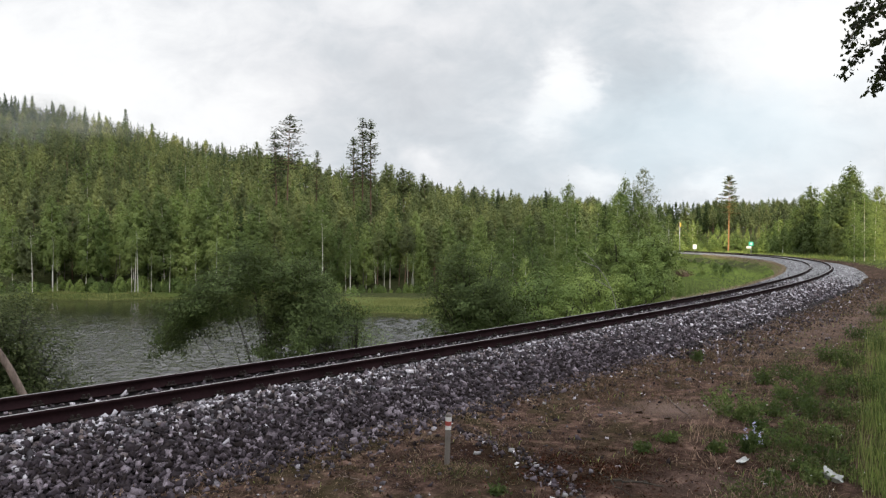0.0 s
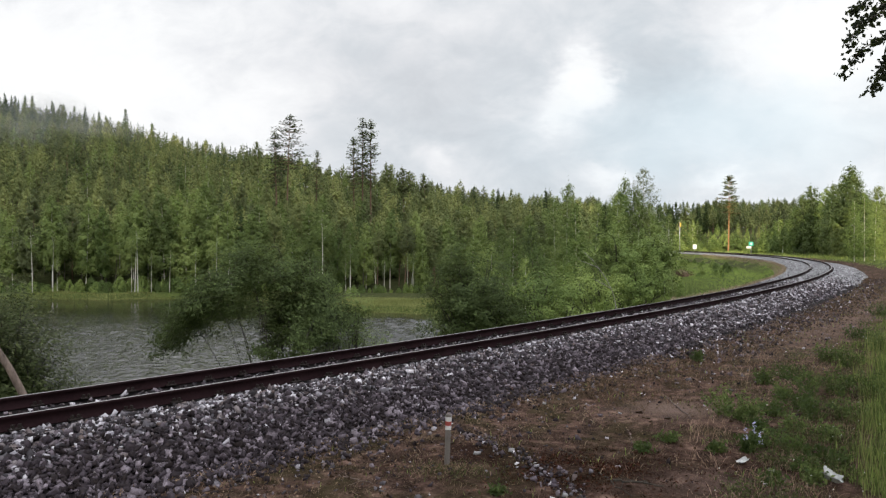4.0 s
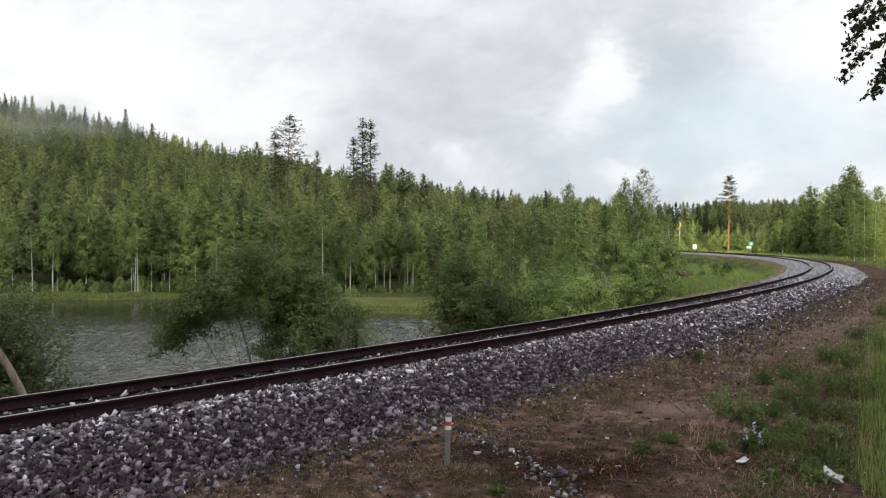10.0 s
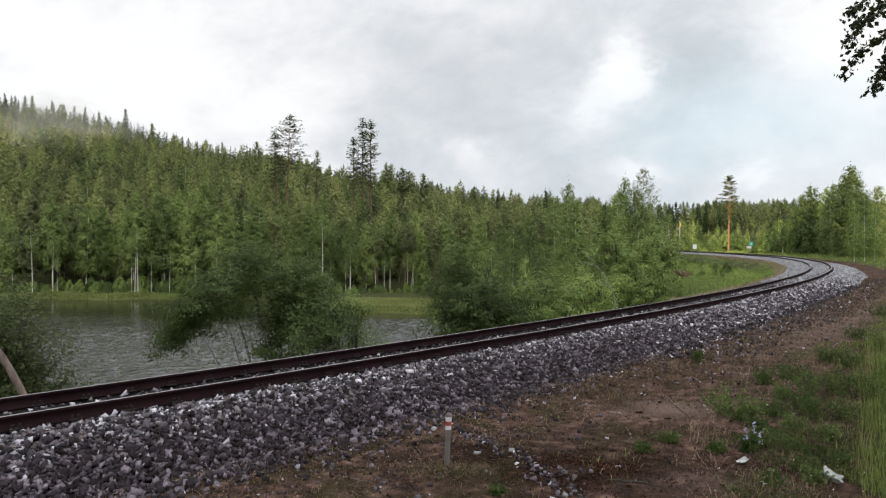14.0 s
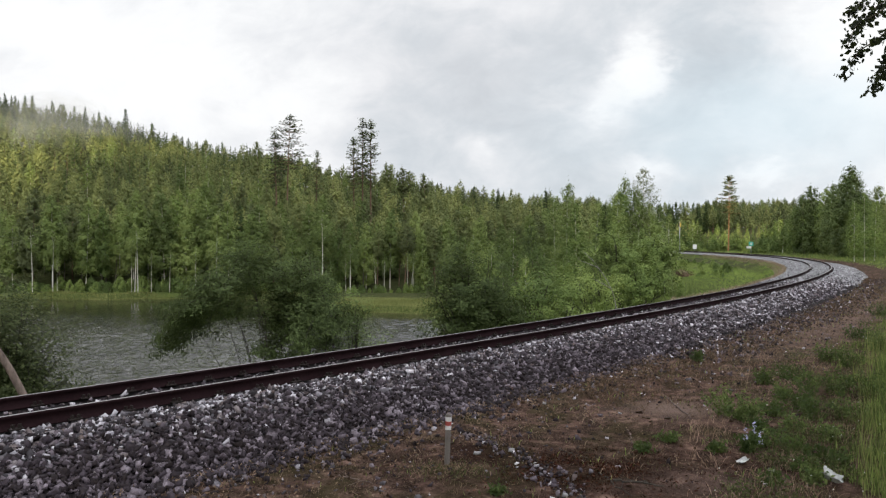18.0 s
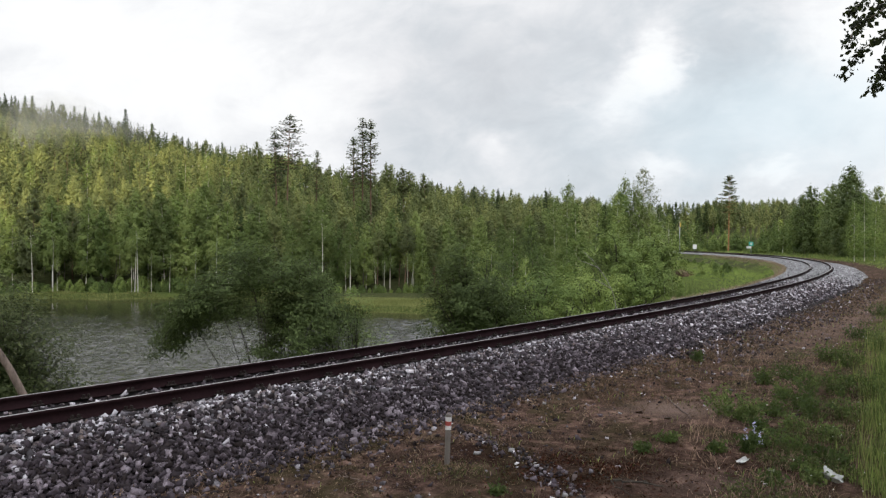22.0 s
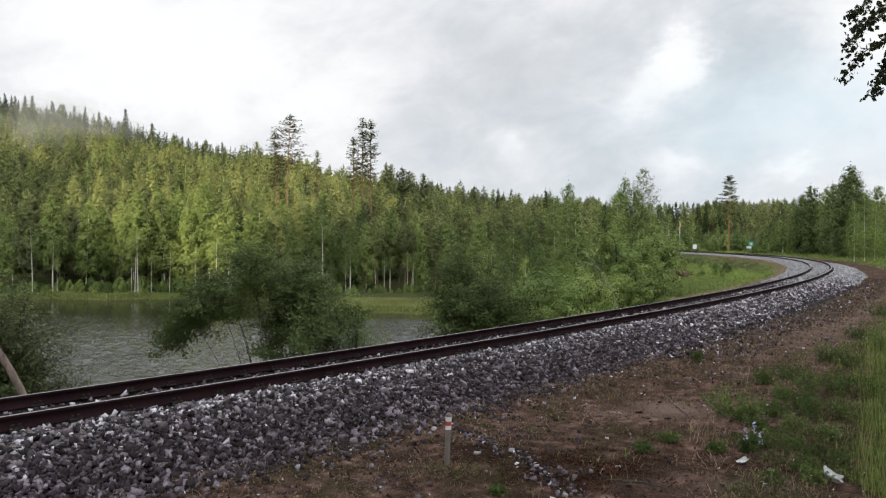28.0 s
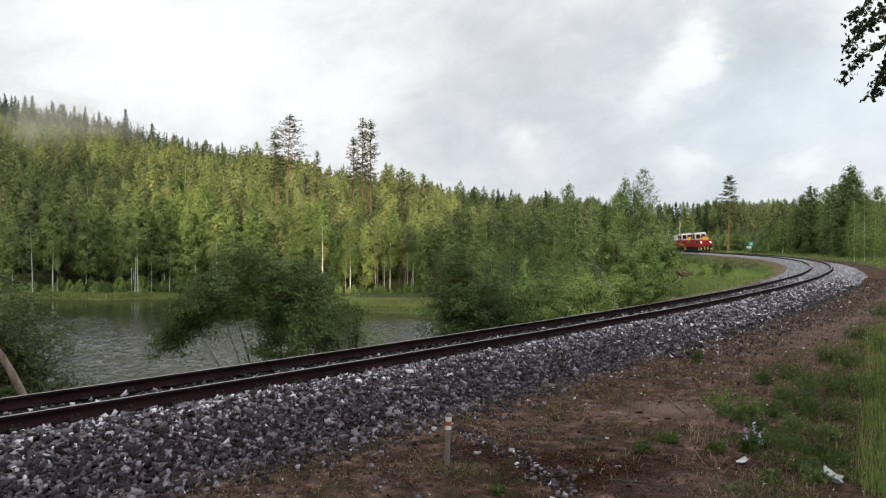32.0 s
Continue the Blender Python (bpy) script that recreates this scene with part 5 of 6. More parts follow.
def grasses():
    rng = np.random.default_rng(9)
    # lush grass on the right
    k = 150000
    d = 5.0 + 32 * rng.random(k) ** 1.8
    t = rng.uniform(0.30, 0.74, k)
    pts = np.stack([t * d, d], -1)
    s, n = track_coords(pts[:, 0], pts[:, 1])
    clump = np.sin(pts[:, 0] * 2.1 + 1) * np.sin(pts[:, 1] * 1.7) + 0.6 * np.sin(pts[:, 0] * 5.3) * np.sin(pts[:, 1] * 4.4 + 2)
    depth = -n - edge_n(s) - 0.1
    keep = (depth + clump * 0.7 > 0.35) & (rng.random(k) < np.clip(0.05 + 0.8 * depth + 0.35 * clump, 0.05, 1))
    sx, sy = on_soil(1462, 852)
    keep &= np.hypot(pts[:, 0] - sx + 0.03, (pts[:, 1] - sy + 0.35) * 0.45) > 0.24
    pts, depth, d = pts[keep], depth[keep], d[keep]
    m = len(pts)
    patch = 0.62 + 0.38 * np.sin(pts[:, 0] * 1.3 + 0.7) * np.sin(pts[:, 1] * 0.9 + 1) + 0.25 * np.sin(pts[:, 0] * 3.9) * np.sin(pts[:, 1] * 3.1)
    h = (0.09 + 0.17 * np.clip(depth, 0, 2.2)) * np.clip(rng.lognormal(-0.2, 0.5, m), 0.25, 2.4) * patch
    sow("meadow_grass", "tall fresh green grass beside the soil track", M_GRASS, pts, h, 0.004 + 0.0007 * d * rng.uniform(0.5, 1.3, m), rng)
    # low herbs between the weeds
    k = 70000
    d = 5.4 + 9.0 * rng.random(k) ** 1.2
    p = np.stack([rng.uniform(0.38, 0.62, k) * d, d], -1)
    s, n = track_coords(p[:, 0], p[:, 1])
    clump = np.sin(p[:, 0] * 3.7 + 0.5) * np.sin(p[:, 1] * 2.9) + 0.7 * np.sin(p[:, 0] * 8.3 + 1) * np.sin(p[:, 1] * 6.7)
    near = -n - edge_n(s) + 0.8
    p = p[(near > 0) & (clump + rng.normal(size=k) * 0.45 + 0.45 * np.clip(near, 0, 2.0) > 1.1)]
    p = p[np.hypot(p[:, 0] - sx + 0.03, (p[:, 1] - sy + 0.3) * 0.5) > 0.2]
    z = ground_z(p[:, 0], p[:, 1])[0] + 0.02 + 0.16 * rng.random(len(p)) ** 1.6
    v, f = leaves(np.concatenate([p, z[:, None]], 1), rng.uniform(0.014, 0.042, len(p)), rng, 0.40)
    tagged(new("low_herbs", mesh_from("low_herbs", v, f, M_HERB)), "dark low herbs and sprouts between the weeds", "herbs", kind="stuff")
    # thin brownish stalks and withered grass among them
    k = 9000
    d = 5.4 + 11 * rng.random(k) ** 1.3
    q = np.stack([rng.uniform(0.36, 0.66, k) * d, d], -1)
    s, n = track_coords(q[:, 0], q[:, 1])
    clump = np.sin(q[:, 0] * 2.3 + 2) * np.sin(q[:, 1] * 3.1) + 0.6 * np.sin(q[:, 0] * 6.1) * np.sin(q[:, 1] * 5.2 + 1)
    q = q[(-n - edge_n(s) + 0.3 > 0) & (clump + rng.normal(size=k) * 0.4 > 0.1)]
    sow("withered_stalks", "thin brown withered stalks between green weeds", M_DRY, q, rng.uniform(0.06, 0.24, len(q)), np.full(len(q), 0.005), rng, 0.5)
    k = 7000
    d = 5.4 + 9 * rng.random(k) ** 1.2
    q = np.stack([rng.uniform(0.36, 0.64, k) * d, d], -1)
    s, n = track_coords(q[:, 0], q[:, 1])
    clump = np.sin(q[:, 0] * 4.3) * np.sin(q[:, 1] * 3.7 + 2) + 0.6 * np.sin(q[:, 0] * 9.1 + 1) * np.sin(q[:, 1] * 7.2)
    q = q[(-n - edge_n(s) + 1.3 > 0) & (clump + rng.normal(size=k) * 0.4 > 0.2)]
    sow("brown_sprigs", "red-brown heath sprigs between green weeds", M_HEATH, q, rng.uniform(0.03, 0.13, len(q)), np.full(len(q), 0.006), rng, 1.4)
    # small white flower heads
    k = 110
    d = 5.6 + 12 * rng.random(k) ** 1.3
    q = np.stack([rng.uniform(0.36, 0.68, k) * d, d], -1)
    s, n = track_coords(q[:, 0], q[:, 1])
    q = q[-n - edge_n(s) + 1.3 > 0]
    z = ground_z(q[:, 0], q[:, 1])[0] + rng.uniform(0.08, 0.3, len(q))
    v, f = leaves(np.concatenate([q, z[:, None]], 1), rng.uniform(0.009, 0.018, len(q)), rng, 0.9)
    tagged(new("white_flowers", mesh_from("white_flowers", v, f, M_FLOWER)), "tiny white flower heads above the weeds", "flowers", kind="stuff")
    # dry tufts over the soil
    k = 70000
    s = -6 + 45 * rng.random(k) ** 1.3
    n = -3.0 - rng.uniform(0, 5.5, k)
    p = on_track(s, n)[:, :2]
    clump = np.sin(p[:, 0] * 3.1 + 2) * np.sin(p[:, 1] * 2.7 + 1) + 0.5 * np.sin(p[:, 0] * 7.3 + p[:, 1] * 2)
    keep = (clump + rng.normal(size=k) * 0.25 > 0.1) & (p[:, 1] > 4.5) & (-n < edge_n(s) + 0.8)
    p = p[keep]
    m = len(p)
    sow("dry_grass", "short brown dry grass and heath on bare soil", M_DRY, p, 0.034 * np.clip(rng.lognormal(0, 0.5, m), 0.3, 3.0), 0.0025 + 0.0005 * p[:, 1], rng, 2.6)
    keep2 = rng.random(m) < 0.05
    q = p[keep2] + rng.normal(size=(keep2.sum(), 2)) * 0.15
    sow("moss_tufts", "low green moss and sprouting grass on soil", M_GRASS, q, rng.uniform(0.03, 0.09, len(q)), 0.003 + 0.0006 * q[:, 1], rng, 0.9)
    # tufts round the marker post
    px_, py_ = on_soil(790, 826)
    k = 900
    q = np.stack([px_ + rng.normal(size=k) * 0.22, py_ - 0.05 + rng.normal(size=k) * 0.10], -1)
    sow("post_tuft", "low olive grass tuft at the marker post's foot", M_HEATH, q, rng.uniform(0.012, 0.040, k), np.full(k, 0.006), rng, 1.4)
    q = np.stack([px_ + 0.12 + rng.normal(size=1500) * 0.34, py_ - 0.10 + rng.normal(size=1500) * 0.14], -1)
    sow("moss_tufts", "low green moss and sprouting grass on soil", M_HERB, q, rng.uniform(0.012, 0.045, 1500), np.full(1500, 0.006), rng, 1.2)
    # reddish heath beside the stones
    k = 46000
    s = 4 + 44 * rng.random(k) ** 1.3
    n = -np.interp(s, [4, 14, 40], [2.7, 1.9, 1.6]) - 3.4 * rng.beta(1.2, 1.8, k)
    p = on_track(s, n)[:, :2]
    clump = np.sin(p[:, 0] * 2.3 + 1) * np.sin(p[:, 1] * 1.9) + 0.5 * np.sin(p[:, 0] * 6.1 + p[:, 1] * 3)
    p = p[clump + rng.normal(size=k) * 0.3 > 0.0]
    sow("heath", "low reddish-brown heath and dead grass beside the stones", M_HEATH, p, 0.065 * np.clip(rng.lognormal(0, 0.45, len(p)), 0.3, 2.6), 0.0025 + 0.0005 * p[:, 1], rng, 2.4, "heath")
    # inner bank of the track
    k = 36000
    s = 4 + 190 * rng.random(k) ** 1.0
    n = 3.3 + 15 * rng.random(k) ** 1.3
    p = on_track(s, n)[:, :2]
    big = np.clip(p[:, 1] / 60, 0.35, 1.4)
    sow("bank_grass", "green grass covering the inner track bank", M_BANK, p, rng.uniform(0.05, 0.16, k) * big, 0.022 * big, rng)
    # dry band beside the stones
    k = 9000
    p = on_track(rng.uniform(25, 170, k), 2.9 + 1.1 * rng.random(k) ** 1.5)[:, :2]
    sow("dry_bank_grass", "brown dry grass along the bank's upper edge", M_DRY, p, rng.uniform(0.08, 0.25, k), np.full(k, 0.035), rng, 0.6)
    # seed stalks in the meadow
    k = 1500
    d = rng.uniform(5.5, 22, k)
    p = np.stack([rng.uniform(0.45, 0.70, k) * d, d], -1)
    s, n = track_coords(p[:, 0], p[:, 1])
    p = p[-n > edge_n(s) + 0.6]
    sow("grass_stalks", "thin pale seed stalks above the green grass", M_REED, p, rng.uniform(0.25, 0.6, len(p)), 0.003 + 0.0005 * p[:, 1], rng, 0.3)
    # reeds
    k = 34000
    x = np.where(rng.random(k) < 0.5, rng.uniform(-112, 4, k), rng.uniform(-32, 4, k))
    wide = np.where(x > -32, 13.0, 2.6 + 1.4 * np.sin(x * 0.31) * np.sin(x * 0.13 + 1))
    y = shore_y(x) - 1.2 + wide * rng.random(k)
    keep = (x / y > -0.75) & (x / y < 0.03)
    p = np.stack([x, y], -1)[keep]
    z = np.maximum(ground_z(p[:, 0], p[:, 1])[0], WATER_Z - 0.2)
    v, f = blades(np.concatenate([p, z[:, None]], 1), rng.uniform(0.2, 0.6, len(p)), rng.uniform(0.03, 0.07, len(p)), rng, 0.9)
    tagged(new("reeds", mesh_from("reeds", v, f, M_REED)), "pale yellow-green reeds along the far shore", "reeds", kind="stuff")
    # far verge outside the curve
    k = 9000
    s = rng.uniform(45, 230, k)
    n = -5.0 - 26 * rng.random(k) ** 1.3
    p = on_track(s, n)[:, :2]
    sow("verge_grass", "rough green grass outside the railway curve", M_GRASS, p, rng.uniform(0.15, 0.4, k) * np.clip((-n - 3) / 6, 0.3, 1.5), np.full(k, 0.06), rng)


grasses()


def litter():
    """Bark scraps, needles and dead leaves lying on the soil."""
    rng = np.random.default_rng(14)
    k = 60000
    s, n = -6 + 40 * rng.random(k) ** 1.4, -2.9 - rng.uniform(0, 6.5, k)
    p = on_track(s, n)
    p = p[p[:, 1] > 4.5]
    p[:, 2] = ground_z(p[:, 0], p[:, 1])[0] + 0.006
    v, f = leaves(p, (0.010 + 0.0019 * p[:, 1]) * rng.uniform(0.5, 1.5, len(p)), rng, 0.3)
    v[:, 2] = np.repeat(p[:, 2], 4) + (v[:, 2] - np.repeat(p[:, 2], 4)) * 0.45
    tagged(new("soil_litter", mesh_from("soil_litter", v, f, M_LITTER)), "dead leaves, twigs and bark scraps on soil", "litter", kind="stuff")


def clods():
    """Crumbs of soil and turf that roughen the ground."""
    rng = np.random.default_rng(19)
    k = 13000
    s, n = -5 + 32 * rng.random(k) ** 1.5, -3.0 - rng.uniform(0, 6.0, k)
    p = on_track(s, n)
    clump = np.sin(p[:, 0] * 2.9) * np.sin(p[:, 1] * 2.3 + 1) + 0.6 * np.sin(p[:, 0] * 7 + p[:, 1] * 5)
    p = p[(p[:, 1] > 4.8) & (clump + rng.normal(size=k) * 0.4 > 0)]
    p[:, 2] = ground_z(p[:, 0], p[:, 1])[0] - 0.004
    v, f = stones(p, 0.028 * np.clip(rng.lognormal(0, 0.5, len(p)), 0.4, 3), rng)
    tagged(new("soil_clods", mesh_from("soil_clods", v, f, M_LITTER)), "dark crumbs of soil and turf on the ground", "soil", kind="stuff")


def foot_debris():
    """Brown soil crumbs and dead stalks that creep up the foot of the stones."""
    rng = np.random.default_rng(37)
    k = 15000
    s, n = rng.uniform(-4.5, 9, k), -2.55 - rng.gamma(2.0, 0.34, k)
    p = on_track(s, n)
    clump = np.sin(p[:, 0] * 3.3 + 1) * np.sin(p[:, 1] * 4.1) + 0.6 * np.sin(p[:, 0] * 8 + p[:, 1] * 6)
    p = p[(p[:, 1] > 4.0) & (clump + rng.normal(size=k) * 0.5 > -0.1)]
    p[:, 2] = ground_z(p[:, 0], p[:, 1])[0] + rng.uniform(0.0, 0.05, len(p))
    v, f = leaves(p, 0.034 * rng.uniform(0.5, 1.8, len(p)), rng, 0.35)
    tagged(new("foot_debris", mesh_from("foot_debris", v, f, M_LITTER)), "brown soil crumbs and dead stalks among the stones", "debris", kind="stuff")


M_LITTER = foliage("dead_litter", (0.018, 0.009, 0.006), (0.065, 0.035, 0.023), (0.24, 0.165, 0.115), 3.0, 0.1, 0.1)
litter()
clods()
foot_debris()


def red_debris():
    """Rotten red-brown wood crumbs in the damp hollow."""
    rng = np.random.default_rng(29)
    k = 5200
    p = np.stack([1.5 + rng.normal(size=k) * 0.55, 7.0 + rng.normal(size=k) * 0.42, np.zeros(k)], -1)
    p = p[(p[:, 1] > 5.6) & (np.sin(p[:, 0] * 6) * np.sin(p[:, 1] * 7) + rng.normal(size=k) * 0.4 > -0.1)]
    p[:, 2] = ground_z(p[:, 0], p[:, 1])[0] + 0.004 + 0.02 * rng.random(len(p))
    v, f = leaves(p, 0.03 * rng.uniform(0.5, 1.7, len(p)), rng, 0.3)
    tagged(new("wood_debris", mesh_from("wood_debris", v, f, M_ROT)), "rotten red-brown wood crumbs on damp soil", "debris", kind="stuff")


M_ROT = foliage("rotten_wood", (0.020, 0.006, 0.004), (0.070, 0.023, 0.014), (0.17, 0.075, 0.045), 4.0, 0.1, 0.05, 0.4)
red_debris()


def weed(x, y, h, w, seed, flower=False, label="leafy green weed growing from bare soil"):
    rng = np.random.default_rng(seed)
    wood, cen, sz, fl = [], [], [], []
    for i in range(int(10 + 16 * w)):
        az, r = rng.uniform(0, 6.28), w / 2 * math.sqrt(rng.random())
        hh = h * rng.uniform(0.5, 1.0) * (1 - 0.4 * (2 * r / w) ** 2)
        p = np.stack([np.linspace(0.3, 1, 5) * math.cos(az) * r, np.linspace(0.3, 1, 5) * math.sin(az) * r, np.linspace(-0.03, hh, 5)], -1)
        wood.append(tube(p, np.linspace(0.004, 0.0015, 5), 4))
        m = int(18 + 30 * hh)
        q = rng.uniform(0.15, 1.0, m)
        c = np.stack([np.interp(q, np.linspace(0, 1, 5), p[:, j]) for j in range(3)], -1)
        cen.append(c + rng.normal(size=(m, 3)) * np.array([0.035, 0.035, 0.02]))
        sz.append(rng.uniform(0.03, 0.075, m))
        if flower and i % 5 == 0:
            fl.append(p[-1] + np.stack([rng.normal(size=26) * 0.012, rng.normal(size=26) * 0.012, rng.uniform(-0.02, 0.12, 26)], -1))
    ob = new("weed")
    ob.location = (x, y, float(ground_z(x, y)[0][0]))
    v, f = join(wood)
    part("stalkwork", mesh_from("stalkwork", v, f, M_WEED), ob)
    cen = np.concatenate(cen)
    v, f = leaves(cen, np.concatenate(sz), rng, 0.42)
    part("foliage", mesh_from("foliage", v, f, M_WEED), ob)
    for spot in fl:
        v, f = leaves(spot, np.full(len(spot), 0.022), rng, 0.7)
        part("flower_spike", mesh_from("flower_spike", v, f, M_LUPIN), ob, label="pale violet flower spike")
    return tagged(ob, label, "weed", "weeds beside the soil track")


M_LUPIN = plain("violet_petals", (0.40, 0.38, 0.56), 0.6, 0, 60, 0.3)


for i, (px, py, h, w, fl) in enumerate(((1292, 738, 0.52, 0.75, False), (1320, 745, 0.4, 0.5, False), (1412, 720, 0.42, 0.7, False), (1440, 742, 0.35, 0.6, False), (1462, 640, 0.5, 0.5, False), (1400, 672, 0.35, 0.7, False),
                                        (1350, 790, 0.3, 0.4, False), (1325, 800, 0.28, 0.3, True), (1400, 800, 0.3, 0.45, False), (1372, 735, 0.3, 0.5, False), (1180, 782, 0.16, 0.22, False), (1140, 800, 0.12, 0.2, False),
                                        (1480, 700, 0.45, 0.6, False), (1500, 650, 0.5, 0.6, False), (1550, 620, 0.55, 0.7, False), (1440, 855, 0.2, 0.3, False), (1370, 860, 0.18, 0.25, False), (1270, 800, 0.14, 0.2, False),
                                        (1520, 600, 0.5, 0.8, False), (1560, 560, 0.6, 0.9, False), (1010, 630, 0.2, 0.25, False), (1235, 640, 0.3, 0.3, False), (880, 872, 0.08, 0.15, False), (1350, 680, 0.3, 0.4, False),
                                        (1430, 690, 0.35, 0.5, False), (1385, 704, 0.3, 0.4, False), (1500, 745, 0.4, 0.5, False), (1462, 782, 0.3, 0.4, False), (1420, 832, 0.2, 0.3, False), (1540, 705, 0.5, 0.6, False),
                                        (1342, 762, 0.2, 0.3, False), (1486, 828, 0.28, 0.35, False), (1405, 765, 0.26, 0.35, False), (1445, 812, 0.22, 0.3, False))):
    x, y = on_soil(px, py)
    weed(x, y, h, w, 100 + i, fl, "flowering weed with pale violet spikes on soil" if fl else "leafy green weed growing from bare soil")


def sticks():
    rng = np.random.default_rng(6)
    for ends, r, label in ((((1085, 852), (1175, 862)), 0.012, "dark crooked fallen branch on soil"), (((1178, 704), (1222, 740)), 0.014, "dry grey stick on bare soil"), (((1110, 762), (1122, 786)), 0.008, "short pale stick on soil"),
                           (((1060, 838), (1120, 880)), 0.008, "dark crooked fallen branch on soil"), (((990, 795), (1040, 812)), 0.008, "dark crooked fallen branch on soil"), (((600, 842), (660, 858)), 0.007, "dry grey stick on bare soil"),
                           (((900, 700), (960, 716)), 0.006, "dry grey stick on bare soil"), (((840, 780), (868, 772)), 0.006, "dry grey stick on bare soil")):
        a, b = (np.array(on_soil(*e)) for e in ends)
        t = np.linspace(0, 1, 8)[:, None]
        p2 = a + (b - a) * t + np.concatenate([np.zeros((1, 2)), rng.normal(size=(6, 2)) * 0.02, np.zeros((1, 2))])
        z = ground_z(p2[:, 0], p2[:, 1])[0] + r * 0.7
        p = np.concatenate([p2, z[:, None]], 1)
        pcs = [tube(p, np.linspace(r, r * 0.4, 8), 6)]
        for i in (3, 5):
            q = p[i] + np.array([rng.normal() * 0.12, rng.normal() * 0.12, 0.02])
            pcs.append(tube(np.linspace(p[i], q, 4), np.linspace(r * 0.5, r * 0.2, 4), 4))
        v, f = join(pcs)
        tagged(new("stick", mesh_from("stick", v, f, M_BUSH_BARK if "dark" in label else M_WILLOW_BARK, smooth=True)), label, "stick", "fallen sticks")
    grey = plain("light_grey_stone", (0.24, 0.23, 0.23), 0.8, 0, 40, 0.4)
    for px, py, sx, sy, sz, label in (                                      (1365, 835, 0.08, 0.06, 0.04, "pale bleached stone on soil"), (1097, 733, 0.07, 0.05, 0.03, "pale bleached stone on soil"), (845, 805, 0.10, 0.08, 0.06, "pale bleached stone on soil"),
                                      (905, 800, 0.08, 0.08, 0.06, "pale bleached stone on soil"), (963, 716, 0.09, 0.07, 0.05, "pale bleached stone on soil"), (1000, 880, 0.07, 0.06, 0.05, "pale bleached stone on soil")):
        x, y = on_soil(px, py)
        pts = BLOCK * (1 + rng.uniform(-0.42, 0.1, (8, 3))) * np.array([sx, sy, sz]) / 2 * 0.75
        ob = new("pale_stone", mesh_from("pale_stone", pts, BLOCK_F, grey))
        ob.matrix_basis = pose(x, y, float(ground_z(x, y)[0][0]) + sz * 0.3, rng.normal() * 10, rng.normal() * 10, rng.uniform(0, 360))
        tagged(ob, label, "stone", "pale stones on the soil")


sticks()


def crumpled_paper(px, py, w, d, tall, turn, seed, label):
    """A sheet of waste paper crushed into folds, lying on the soil."""
    rng = np.random.default_rng(seed)
    k = 11
    u, v = np.meshgrid(np.linspace(-0.5, 0.5, k), np.linspace(-0.5, 0.5, k))
    z = np.zeros(u.shape)
    for _ in range(9):
        a, b = rng.uniform(0, 6.28), rng.uniform(-0.4, 0.4)
        z += np.abs(u * math.cos(a) + v * math.sin(a) - b) * rng.uniform(-0.5, 0.8)
    z = (z - z.min()) / (z.max() - z.min())
    x = u * w * (1 - 0.25 * z) + rng.normal(size=u.shape) * 0.05 * w
    y = v * d * (1 - 0.25 * z) + rng.normal(size=u.shape) * 0.05 * d
    top = np.stack([x, y, z * tall + 0.012], -1).reshape(-1, 3)
    i = np.arange(k * k).reshape(k, k)
    f = np.stack([i[:-1, :-1], i[:-1, 1:], i[1:, 1:], i[1:, :-1]], -1).reshape(-1, 4)
    v2 = np.concatenate([top, top - np.array([0, 0, 0.003])])
    ob = new("waste_paper", mesh_from("waste_paper", v2, np.concatenate([f, f[:, ::-1] + k * k]), M_PAPER))
    gx, gy = on_soil(px, py)
    ob.matrix_basis = pose(gx, gy, float(ground_z(gx, gy)[0][0]) + 0.005, 0, 0, turn)
    tagged(ob, label, "litter")


M_PAPER = plain("weathered_paper", (0.50, 0.50, 0.49), 0.7, 0, 30, 0.5)
crumpled_paper(1472, 856, 0.20, 0.12, 0.13, -50, 1, "crumpled white plastic sheet lying at the grass edge")
crumpled_paper(1314, 822, 0.15, 0.08, 0.06, 20, 2, "crumpled dirty white paper among the weeds")
crumpled_paper(1366, 838, 0.07, 0.05, 0.03, 60, 3, "torn scrap of white paper on soil")


# ---- lineside things ----
M_POST = plain("weathered_grey_wood", (0.135, 0.118, 0.105), 0.85, 0, 70, 0.35)
M_WHITE = plain("white_paint", (0.72, 0.72, 0.70), 0.5, 0, 60, 0.12)
M_TEAL = plain("green_sign_paint", (0.03, 0.42, 0.30), 0.45, 0, 20, 0.1)
M_STEEL = plain("galvanised_steel", (0.42, 0.43, 0.44), 0.45, 0.6, 30, 0.2)
M_YELLOW = plain("yellow_paint", (0.62, 0.42, 0.03), 0.4, 0, 10, 0.12)
M_DARK = plain("dark_underframe", (0.03, 0.028, 0.026), 0.7, 0.2, 20, 0.4)


M_BAND_WHITE = plain("weathered_white_paint", (0.50, 0.49, 0.48), 0.7, 0, 90, 0.35)
M_BAND_RED = plain("faded_red_paint", (0.27, 0.055, 0.045), 0.7, 0, 90, 0.35)


